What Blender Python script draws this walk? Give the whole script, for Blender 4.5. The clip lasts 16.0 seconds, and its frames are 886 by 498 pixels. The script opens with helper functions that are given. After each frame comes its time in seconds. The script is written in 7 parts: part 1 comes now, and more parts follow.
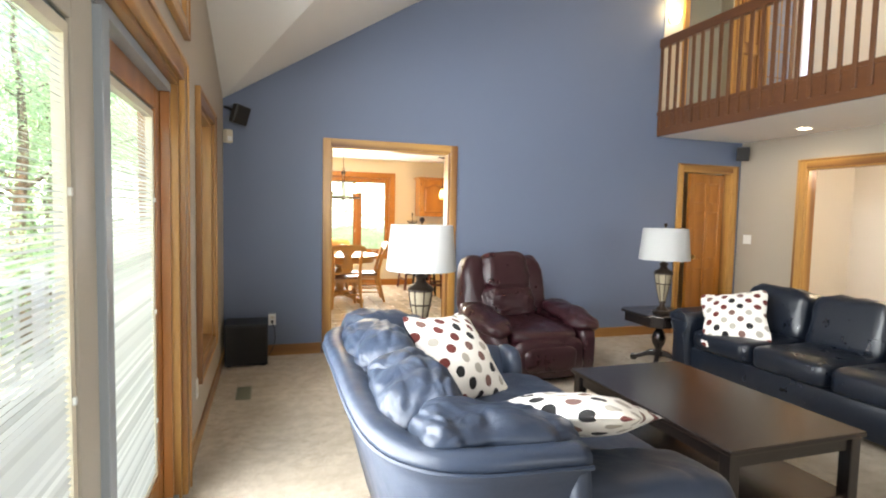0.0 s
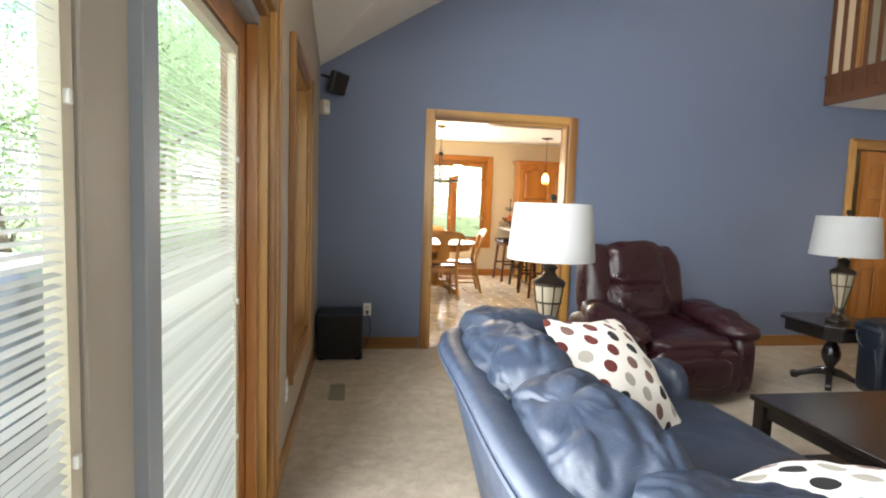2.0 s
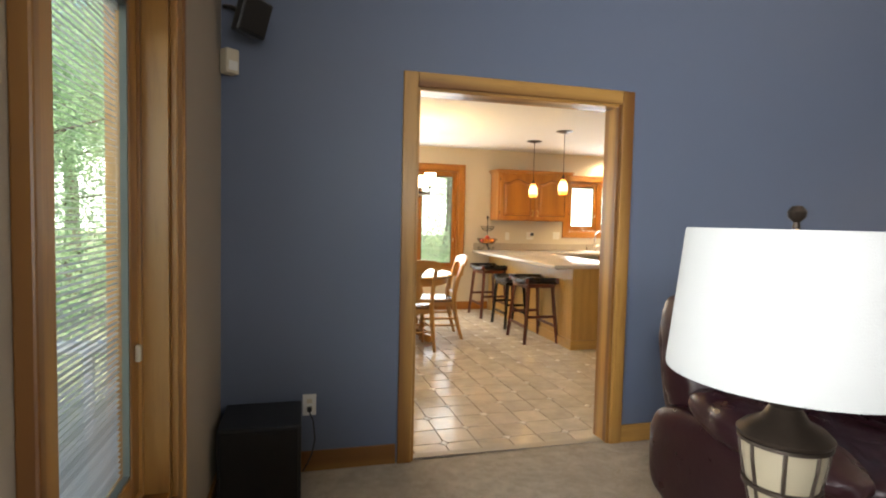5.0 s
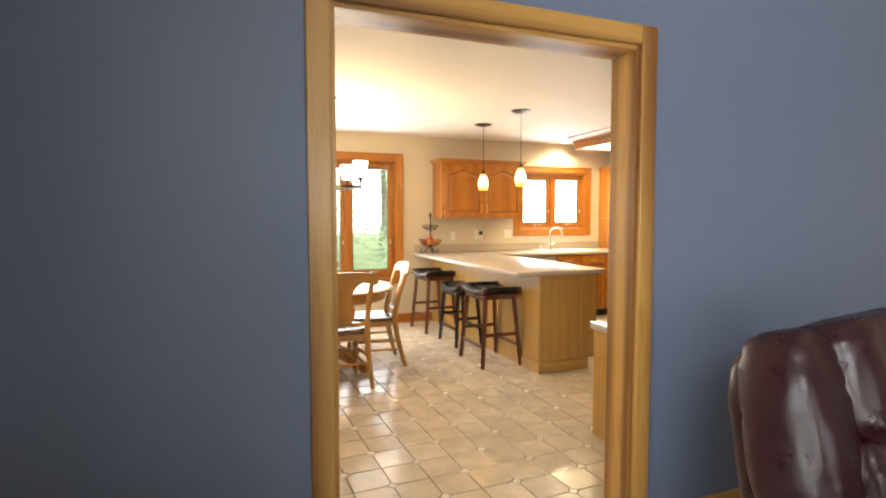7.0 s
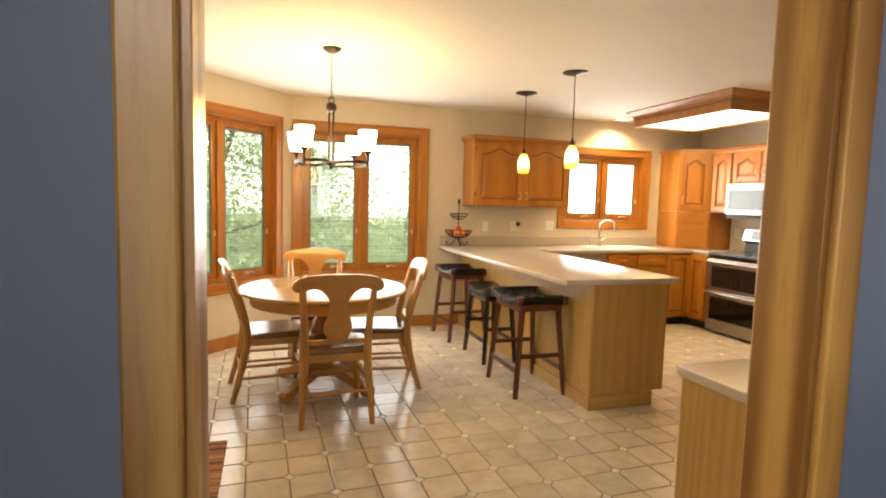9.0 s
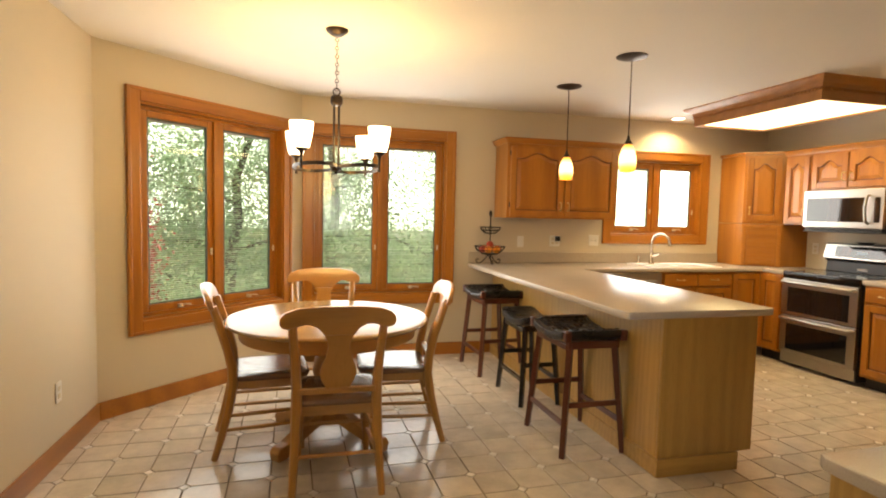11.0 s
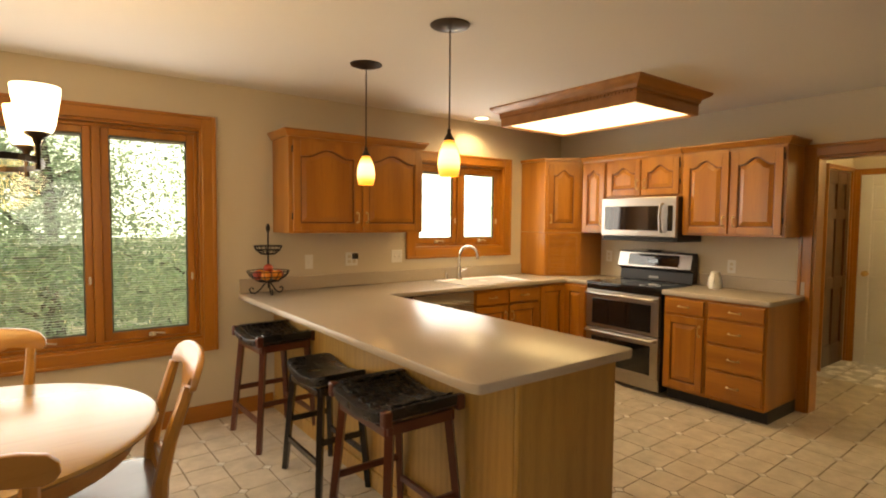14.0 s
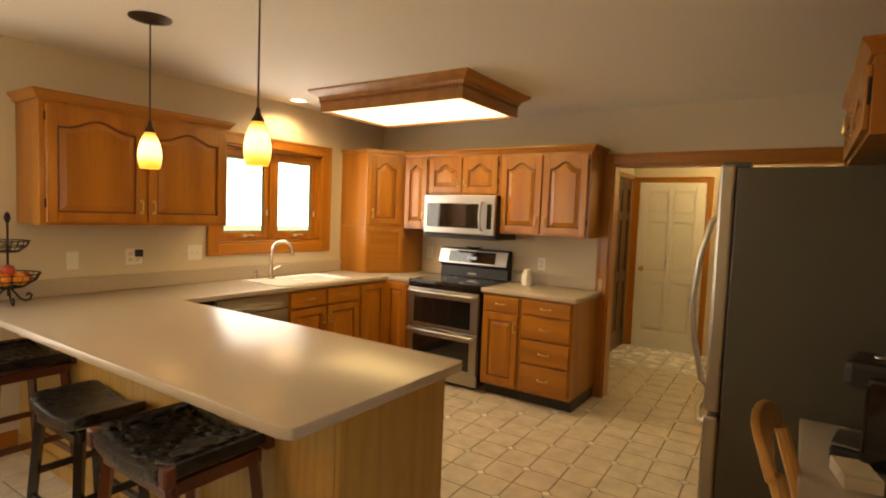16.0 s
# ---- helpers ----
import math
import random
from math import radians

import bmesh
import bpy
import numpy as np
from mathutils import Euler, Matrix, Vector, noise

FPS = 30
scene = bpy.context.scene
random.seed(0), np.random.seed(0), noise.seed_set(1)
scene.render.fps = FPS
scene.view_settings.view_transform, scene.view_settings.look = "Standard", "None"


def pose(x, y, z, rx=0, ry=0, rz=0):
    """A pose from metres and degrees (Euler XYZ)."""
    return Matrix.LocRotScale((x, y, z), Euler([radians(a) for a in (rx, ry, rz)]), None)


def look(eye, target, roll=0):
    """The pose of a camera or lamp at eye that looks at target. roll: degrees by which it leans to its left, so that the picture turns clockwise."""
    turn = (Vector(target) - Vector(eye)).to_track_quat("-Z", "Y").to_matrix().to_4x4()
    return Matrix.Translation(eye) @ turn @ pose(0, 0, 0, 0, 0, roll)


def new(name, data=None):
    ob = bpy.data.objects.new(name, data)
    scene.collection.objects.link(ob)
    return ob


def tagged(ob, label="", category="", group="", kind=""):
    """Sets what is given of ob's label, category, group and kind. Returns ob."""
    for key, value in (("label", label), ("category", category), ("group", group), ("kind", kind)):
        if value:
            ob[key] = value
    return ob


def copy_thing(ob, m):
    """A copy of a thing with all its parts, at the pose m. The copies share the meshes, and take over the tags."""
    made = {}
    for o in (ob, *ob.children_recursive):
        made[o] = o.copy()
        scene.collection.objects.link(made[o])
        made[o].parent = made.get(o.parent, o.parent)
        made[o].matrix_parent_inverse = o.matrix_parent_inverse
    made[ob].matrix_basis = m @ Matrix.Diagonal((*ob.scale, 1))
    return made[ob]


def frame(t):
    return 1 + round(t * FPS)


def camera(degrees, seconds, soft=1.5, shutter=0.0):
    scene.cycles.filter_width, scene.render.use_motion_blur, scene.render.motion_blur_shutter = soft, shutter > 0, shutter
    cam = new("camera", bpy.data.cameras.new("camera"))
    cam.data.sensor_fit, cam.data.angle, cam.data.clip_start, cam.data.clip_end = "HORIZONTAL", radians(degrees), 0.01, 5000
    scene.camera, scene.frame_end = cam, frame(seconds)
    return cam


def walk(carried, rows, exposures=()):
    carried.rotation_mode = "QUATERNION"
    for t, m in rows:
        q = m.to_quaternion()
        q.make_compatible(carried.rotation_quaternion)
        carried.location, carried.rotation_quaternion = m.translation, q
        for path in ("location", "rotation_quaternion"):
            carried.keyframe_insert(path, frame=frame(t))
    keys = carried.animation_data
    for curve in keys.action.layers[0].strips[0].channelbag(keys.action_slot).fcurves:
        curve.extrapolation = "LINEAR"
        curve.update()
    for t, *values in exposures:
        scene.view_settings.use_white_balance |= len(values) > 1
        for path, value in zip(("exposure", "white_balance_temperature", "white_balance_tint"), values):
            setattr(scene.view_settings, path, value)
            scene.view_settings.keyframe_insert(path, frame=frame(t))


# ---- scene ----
cam = camera(79.1, 16.0, soft=2.0)
PATH = [
    (0, (0.409, 0.553, 1.428), (1.026, 2.45, 1.297), 1.3),
    (0.5, (0.39, 0.62, 1.411), (0.88, 2.554, 1.269), 1.5),
    (1, (0.374, 0.79, 1.381), (0.775, 2.743, 1.223), 1.9),
    (1.5, (0.344, 1.001, 1.364), (0.697, 2.962, 1.194), 2.1),
    (2, (0.348, 1.231, 1.339), (0.661, 3.199, 1.164), 2.0),
    (2.5, (0.347, 1.557, 1.34), (0.654, 3.525, 1.158), 1.9),
    (3, (0.351, 1.836, 1.345), (0.663, 3.804, 1.171), 1.9),
    (3.5, (0.312, 2.18, 1.355), (0.67, 4.141, 1.196), 2.1),
    (4, (0.31, 2.46, 1.342), (0.713, 4.415, 1.212), 1.9),
    (4.2, (0.325, 2.593, 1.341), (0.743, 4.545, 1.219), 1.8),
    (6.5, (0.575, 3.964, 1.386), (1.275, 5.835, 1.281), 0.2),
    (7, (0.685, 4.229, 1.376), (1.417, 6.086, 1.259), 0.0),
    (7.5, (0.82, 4.523, 1.384), (1.54, 6.383, 1.243), 0.2),
    (8, (0.925, 4.749, 1.378), (1.629, 6.614, 1.22), 0.6),
    (8.5, (1.04, 5.0, 1.381), (1.702, 6.879, 1.205), 1.3),
    (9, (1.112, 5.164, 1.387), (1.722, 7.061, 1.216), 1.6),
    (9.5, (1.188, 5.377, 1.387), (1.752, 7.289, 1.225), 1.7),
    (11.8, (1.383, 6.119, 1.371), (1.878, 8.054, 1.269), 1.1),
    (12, (1.397, 6.216, 1.368), (1.945, 8.137, 1.273), 1.0),
    (12.5, (1.496, 6.427, 1.391), (2.175, 8.306, 1.292), 0.8),
    (13, (1.563, 6.578, 1.411), (2.429, 8.378, 1.318), 0.5),
    (13.5, (1.642, 6.696, 1.461), (2.674, 8.407, 1.355), 0.5),
    (14, (1.748, 6.823, 1.47), (2.945, 8.422, 1.365), 0.5),
    (14.5, (1.8, 6.903, 1.48), (3.159, 8.367, 1.376), 0.7),
    (15, (1.846, 6.943, 1.499), (3.33, 8.279, 1.388), 1.3),
    (15.5, (1.909, 7.0, 1.508), (3.491, 8.219, 1.388), 1.9),
    (16, (1.952, 7.057, 1.518), (3.61, 8.169, 1.388), 2.2),
]
EXPOSURES = [                    # seconds, stops, kelvin, tint
    (0.0, 2.45, 6900, 11), (1.0, 2.35, 6900, 11), (2.0, 2.08, 6900, 11), (3.5, 1.72, 7000, 11), (4.2, 1.5, 7000, 12), (6.5, 1.95, 7000, 11),
    (8.0, 1.92, 7150, 12), (9.0, 1.5, 7650, 13), (12.0, 0.98, 8000, 14), (14.0, 0.68, 8800, 15), (16.0, 0.70, 9400, 15),
]
walk(cam, [(t, look(eye, target, roll)) for t, eye, target, roll in PATH], EXPOSURES)

# ---- world, sun, large lights ----
world = bpy.data.worlds.new("world")
scene.world = world
world.use_nodes = True
wn = world.node_tree.nodes
sky = wn.new("ShaderNodeTexSky")
sky.sky_type, sky.sun_disc = "NISHITA", False
sky.sun_elevation, sky.sun_rotation = radians(62), radians(135)
world.node_tree.links.new(sky.outputs[0], wn["Background"].inputs[0])
wn["Background"].inputs[1].default_value = 0.15


ORIGIN = Matrix()                # where the present room's own measurements start
KITCHEN, LOUNGE = pose(0.05, 0.05, 0), pose(-0.035, 0.03, 0)


def lamp(name, kind, energy, m, colour=(1, 1, 1), size=0.1, size_y=None, spread=None):
    data = bpy.data.lights.new(name, kind)
    data.energy, data.color = energy * (1.0 if kind == "SUN" else 0.5), colour
    if kind == "AREA":
        data.size = size
        if size_y:
            data.shape, data.size_y = "RECTANGLE", size_y
        if spread:
            data.spread = radians(spread)
    elif kind == "POINT":
        data.shadow_soft_size = size
    elif kind == "SPOT":
        data.shadow_soft_size, data.spot_size, data.spot_blend = size, radians(spread or 100), 0.6
    ob = new(name, data)
    ob.matrix_world = ORIGIN @ m
    return ob


sun = lamp("sun", "SUN", 4.6, look((6.0, -6.0, 16.0), (0, 0, 0)), (1.0, 0.95, 0.87))
sun.data.angle = radians(0.6)
DAY = (0.86, 0.93, 1.0)
WARM = (1.0, 0.67, 0.25)
# daylight of the sky through the window openings, apart from the two fills
lamp("slider_daylight", "AREA", 70, look((0.05, 2.33, 1.1), (5, 2.33, 0.9)), DAY, 2.0, 1.9, 160)
lamp("side_window_daylight", "AREA", 8, look((0.045, 4.50, 1.25), (5, 4.50, 1.0)), DAY, 0.8, 1.5, 110)
# two fill lamps added to brighten the living room; solid wall behind both
lamp("west_high_fill", "AREA", 62, look((0.05, 2.5, 2.85), (4.2, 5.2, 2.4)), DAY, 2.0, 0.9, 120)
lamp("rear_fill", "AREA", 44, look((2.6, -3.35, 1.6), (2.6, 5, 1.5)), DAY, 3.0, 1.8, 140)
lamp("bay_back_daylight", "AREA", 21, look((2.04, 10.86, 1.35), (1.99, 5, 1.2)), DAY, 1.2, 1.4)
lamp("bay_angled_daylight", "AREA", 17, look((0.66, 10.22, 1.35), (4.0, 6.9, 1.2)), DAY, 1.2, 1.4)
lamp("sink_window_daylight", "AREA", 18, look((5.05, 10.87, 1.6), (5.0, 5, 1.2)), DAY, 1.0, 0.8)


# ---- materials ----
def material(name):
    m = bpy.data.materials.new(name)
    m.use_nodes = True
    nt = m.node_tree
    return m, nt, nt.nodes["Principled BSDF"]


def coords(nt, scale=(1, 1, 1), kind="Object", turn=(0, 0, 0)):
    tc = nt.nodes.new("ShaderNodeTexCoord")
    mp = nt.nodes.new("ShaderNodeMapping")
    mp.inputs["Scale"].default_value = scale
    mp.inputs["Rotation"].default_value = [radians(a) for a in turn]
    nt.links.new(tc.outputs[kind], mp.inputs[0])
    return mp.outputs[0]


def noise_tex(nt, vec, scale, detail=4, rough=0.55):
    n = nt.nodes.new("ShaderNodeTexNoise")
    n.inputs["Scale"].default_value, n.inputs["Detail"].default_value = scale, detail
    n.inputs["Roughness"].default_value = rough
    nt.links.new(vec, n.inputs["Vector"])
    return n.outputs[0]


def ramp(nt, fac, stops):
    r = nt.nodes.new("ShaderNodeValToRGB")
    while len(r.color_ramp.elements) < len(stops):
        r.color_ramp.elements.new(0.5)
    for e, (p, c) in zip(r.color_ramp.elements, stops):
        e.position, e.color = p, (*c, 1)
    nt.links.new(fac, r.inputs[0])
    return r.outputs[0]


def mix(nt, a, b, fac, mode="MIX"):
    n = nt.nodes.new("ShaderNodeMix")
    n.data_type, n.blend_type = "RGBA", mode
    for sock, v in ((n.inputs[0], fac), (n.inputs[6], a), (n.inputs[7], b)):
        if isinstance(v, (int, float)):
            sock.default_value = v
        elif isinstance(v, tuple):
            sock.default_value = (*v, 1)
        else:
            nt.links.new(v, sock)
    return n.outputs[2]


def bump(nt, bsdf, height, strength, distance=0.01):
    b = nt.nodes.new("ShaderNodeBump")
    b.inputs["Strength"].default_value, b.inputs["Distance"].default_value = strength, distance
    nt.links.new(height, b.inputs["Height"])
    nt.links.new(b.outputs[0], bsdf.inputs["Normal"])


def dim(c, k):
    return tuple(min(1, v * k) for v in c)


def plain(name, colour, rough=0.5, metal=0.0, vary=0.08, grain=40.0, relief=0.1, coat=0.0, spec=0.5):
    """A nearly even surface with slight large stains and fine grain."""
    m, nt, b = material(name)
    v = coords(nt)
    big, small = noise_tex(nt, v, 1.7, 3), noise_tex(nt, v, grain, 4)
    c = mix(nt, dim(colour, 1 - vary), dim(colour, 1 + vary), big)
    c = mix(nt, c, mix(nt, dim(colour, 1 - vary), dim(colour, 1 + vary), small), 0.5)
    nt.links.new(c, b.inputs["Base Color"])
    b.inputs["Roughness"].default_value, b.inputs["Metallic"].default_value = rough, metal
    b.inputs["Specular IOR Level"].default_value = spec
    b.inputs["Coat Weight"].default_value = coat
    if relief:
        bump(nt, b, small, relief, 0.002)
    return m


def wood(name, light, dark, axis="z", rough=0.35, scale=1.0, coat=0.25, vary=0.25, ring=1.0):
    """Varnished wood: long streaks and cathedral bands along the axis."""
    m, nt, b = material(name)
    s = {"x": (0.7, 9, 9), "y": (9, 0.7, 9), "z": (9, 9, 0.7)}[axis]
    v = coords(nt, tuple(k * scale for k in s))
    info = nt.nodes.new("ShaderNodeObjectInfo")
    add = nt.nodes.new("ShaderNodeVectorMath")
    add.operation = "ADD"
    mul = nt.nodes.new("ShaderNodeMath")
    mul.operation, mul.inputs[1].default_value = "MULTIPLY", 37.0
    nt.links.new(info.outputs["Random"], mul.inputs[0])
    nt.links.new(v, add.inputs[0]), nt.links.new(mul.outputs[0], add.inputs[1])
    v = add.outputs[0]
    broad = noise_tex(nt, v, 0.7 * ring, 2, 0.5)
    w = nt.nodes.new("ShaderNodeTexWave")
    w.wave_type, w.rings_direction = "RINGS", "SPHERICAL"
    w.inputs["Scale"].default_value, w.inputs["Distortion"].default_value = 0.32 * ring, 7.0
    w.inputs["Detail"].default_value, w.inputs["Detail Scale"].default_value = 3, 0.8
    nt.links.new(v, w.inputs["Vector"])
    fine = noise_tex(nt, v, 7.0, 5, 0.7)
    c = mix(nt, light, dark, ramp(nt, w.outputs[1], [(0.15, (0, 0, 0)), (0.95, (vary * 1.3,) * 3)]))
    c = mix(nt, c, dark, ramp(nt, fine, [(0.5, (0, 0, 0)), (0.75, (0.55,) * 3)]))
    c = mix(nt, c, dim(light, 1.25), ramp(nt, broad, [(0.45, (0, 0, 0)), (0.8, (0.5,) * 3)]))
    nt.links.new(c, b.inputs["Base Color"])
    b.inputs["Roughness"].default_value, b.inputs["Coat Weight"].default_value = rough, coat
    b.inputs["Coat Roughness"].default_value = min(0.2, rough)
    bump(nt, b, fine, 0.12, 0.002)
    return m


def leather(name, colour, rough=0.33, scale=1.0, worn=None):
    m, nt, b = material(name)
    v = coords(nt)
    vor = nt.nodes.new("ShaderNodeTexVoronoi")
    vor.inputs["Scale"].default_value = 260 * scale
    nt.links.new(v, vor.inputs["Vector"])
    crease = noise_tex(nt, v, 9 * scale, 6, 0.62)
    big = noise_tex(nt, v, 3.0, 3)
    c = mix(nt, dim(colour, 0.7), dim(colour, 1.35), big)
    if worn:
        c = mix(nt, c, worn, ramp(nt, crease, [(0.56, (0, 0, 0)), (0.72, (0.5,) * 3)]))
    nt.links.new(c, b.inputs["Base Color"])
    nt.links.new(ramp(nt, crease, [(0.3, (rough - 0.06,) * 3), (0.7, (rough + 0.14,) * 3)]), b.inputs["Roughness"])
    h = nt.nodes.new("ShaderNodeMath")
    h.operation, h.inputs[1].default_value = "MULTIPLY_ADD", 0.06
    nt.links.new(vor.outputs[0], h.inputs[0]), nt.links.new(crease, h.inputs[2])
    bump(nt, b, h.outputs[0], 0.35, 0.012)
    return m


def emitter(name, colour, strength):
    m, nt, b = material(name)
    b.inputs["Base Color"].default_value = (*colour, 1)
    b.inputs["Emission Color"].default_value = (*colour, 1)
    b.inputs["Emission Strength"].default_value = strength
    return m


BLUE = plain("blue_wall_paint", (0.118, 0.145, 0.212), 0.55, vary=0.05, grain=160, relief=0.15)
TAN = plain("tan_wall_paint", (0.40, 0.34, 0.265), 0.65, vary=0.04, grain=160, relief=0.15)
CREAM = plain("cream_wall_paint", (0.60, 0.53, 0.41), 0.65, vary=0.04, grain=160, relief=0.15)
PALE = plain("pale_wall_paint", (0.72, 0.68, 0.62), 0.65, vary=0.04, grain=160, relief=0.15)
WHITE = plain("ceiling_white_paint", (0.78, 0.76, 0.72), 0.75, vary=0.03, grain=220, relief=0.3)
WHITE_TRIM = plain("white_gloss_paint", (0.78, 0.77, 0.74), 0.4, vary=0.03, relief=0.05)
OAK = {a: wood("oak_trim_" + a, (0.45, 0.235, 0.062), (0.17, 0.064, 0.013), a, 0.36, 0.8, 0.2, 0.75) for a in "xyz"}
OAKC = {a: wood("oak_cabinet_" + a, (0.41, 0.158, 0.024), (0.23, 0.070, 0.010), a, 0.30, 0.8, 0.2, 0.32) for a in "xyz"}
OAKP = {a: wood("oak_panel_" + a, (0.45, 0.265, 0.075), (0.24, 0.115, 0.026), a, 0.38, 2.6, 0.15, 0.2) for a in "xyz"}
OAKD = wood("oak_groove_dark", (0.16, 0.050, 0.009), (0.09, 0.026, 0.005), "z", 0.4, 0.8, 0.1, 0.3)
OAKG = wood("oak_light_fixture", (0.37, 0.16, 0.045), (0.20, 0.07, 0.016), "x", 0.35, 0.9)
OAKS = {a: wood("amber_oak_door_" + a, (0.36, 0.145, 0.036), (0.19, 0.062, 0.013), a, 0.3, 0.8, 0.3, 0.3) for a in "xyz"}
HONEY = {a: wood("honey_maple_" + a, (0.46, 0.225, 0.058), (0.31, 0.135, 0.030), a, 0.28, 0.8, 0.35, 0.15) for a in "xyz"}
TABLEW = wood("pale_maple_tabletop", (0.38, 0.23, 0.08), (0.29, 0.16, 0.048), "x", 0.24, 0.8, 0.3, 0.12)
SEATW = wood("worn_brown_seat", (0.20, 0.105, 0.05), (0.13, 0.06, 0.025), "y", 0.24, 0.8, 0.3, 0.2)
MAHOG = wood("mahogany_stain", (0.095, 0.022, 0.010), (0.05, 0.010, 0.005), "z", 0.3, 1.0, 0.3, 0.2)
ESPRESSO = wood("espresso_stain", (0.016, 0.010, 0.008), (0.009, 0.006, 0.005), "y", 0.22, 1.0, 0.15, 0.2)
BLACKW = wood("black_stained_wood", (0.014, 0.010, 0.009), (0.008, 0.006, 0.005), "z", 0.25, 1.0, 0.3, 0.2)
LEATHER_BLUE = leather("blue_leather", (0.019, 0.029, 0.051), 0.41)
LEATHER_NAVY = leather("navy_leather", (0.007, 0.010, 0.017), 0.3)
LEATHER_WINE = leather("burgundy_leather", (0.023, 0.0055, 0.0080), 0.30, worn=(0.030, 0.008, 0.009))
LEATHER_BLACK = leather("black_leather", (0.005, 0.0045, 0.0045), 0.27, 1.6)
STRAP = plain("black_strap_leather", (0.006, 0.0055, 0.0055), 0.24, 0, 0.15, 60, 0.1)
STEEL = plain("brushed_stainless_steel", (0.45, 0.425, 0.39), 0.33, 1.0, 0.05, 90, 0.05)
NICKEL = plain("satin_nickel", (0.66, 0.62, 0.56), 0.25, 1.0, 0.03, 90, 0.02)
BRASS = plain("antique_brass", (0.55, 0.38, 0.17), 0.3, 1.0, 0.1, 60, 0.05)
BRONZE = plain("oil_rubbed_bronze", (0.045, 0.032, 0.024), 0.38, 0.7, 0.2, 60, 0.05)
IRON = plain("black_wrought_iron", (0.018, 0.016, 0.015), 0.5, 0.5, 0.2, 60, 0.1)
BLACKGLASS = plain("black_oven_glass", (0.008, 0.008, 0.009), 0.06, 0, 0.05, 20, 0.0, 0.5)
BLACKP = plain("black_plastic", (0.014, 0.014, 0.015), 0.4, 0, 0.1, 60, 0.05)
FRIDGE = plain("dark_grey_fridge_side", (0.095, 0.093, 0.078), 0.42, 0.3, 0.06, 120, 0.2)
WHITEP = plain("white_plastic", (0.75, 0.74, 0.70), 0.35, 0, 0.03, 60, 0.0)
BEIGEP = plain("beige_plastic", (0.62, 0.55, 0.42), 0.45, 0, 0.04, 60, 0.0)
GREYV = plain("grey_vinyl_track", (0.29, 0.32, 0.34), 0.4, 0, 0.08, 60, 0.02)
ALMOND = plain("almond_vinyl_stile", (0.40, 0.36, 0.29), 0.45, 0, 0.06, 60, 0.02)
PORCELAIN = plain("white_porcelain", (0.82, 0.80, 0.76), 0.15, 0, 0.02, 30, 0.0, 0.3)
ORANGE_FRUIT = plain("orange_peel", (0.80, 0.27, 0.03), 0.45, 0, 0.12, 120, 0.4)
APPLE_FRUIT = plain("red_apple_skin", (0.45, 0.06, 0.03), 0.3, 0, 0.3, 30, 0.05)
SHADE = plain("white_linen_shade", (0.37, 0.37, 0.36), 0.85, 0, 0.03, 300, 0.4)
CREAMGLASS = plain("cream_mica_panel", (0.27, 0.225, 0.155), 0.35, 0, 0.12, 14, 0.05)
GREENVENT = plain("bronze_green_register", (0.25, 0.25, 0.17), 0.5, 0.2, 0.15, 60, 0.05)
GASKET = plain("grey_green_gasket", (0.10, 0.12, 0.11), 0.5, 0, 0.1, 60, 0.0)
# oak darkened so that the hall side door looks to stand in shadow
OAK_SHADED = wood("oak_door_with_shade", (0.10, 0.042, 0.011), (0.05, 0.018, 0.005), "z", 0.35, 0.8, 0.2, 0.3)
# the upstairs room's dimness is put into this grey
DARKROOM = plain("grey_wall_with_shade", (0.22, 0.22, 0.20), 0.7)


def carpet():
    m, nt, b = material("beige_cut_pile_carpet")
    v = coords(nt)
    fine, mid, big = noise_tex(nt, v, 170, 3, 0.75), noise_tex(nt, v, 11, 5, 0.75), noise_tex(nt, v, 2.6, 5, 0.65)
    c = mix(nt, (0.40, 0.315, 0.205), (0.68, 0.575, 0.43), ramp(nt, mid, [(0.36, (0, 0, 0)), (0.62, (1, 1, 1))]))
    c = mix(nt, c, mix(nt, (0.22, 0.17, 0.115), (0.70, 0.62, 0.50), ramp(nt, fine, [(0.38, (0, 0, 0)), (0.62, (1, 1, 1))])), 0.4)
    c = mix(nt, c, (0.36, 0.28, 0.185), ramp(nt, big, [(0.45, (0, 0, 0)), (0.66, (0.55,) * 3)]))
    nt.links.new(c, b.inputs["Base Color"])
    b.inputs["Roughness"].default_value, b.inputs["Specular IOR Level"].default_value = 1.0, 0.1
    b.inputs["Sheen Weight"].default_value = 0.2
    bump(nt, b, mix(nt, fine, mid, 0.5), 1.0, 0.02)
    return m


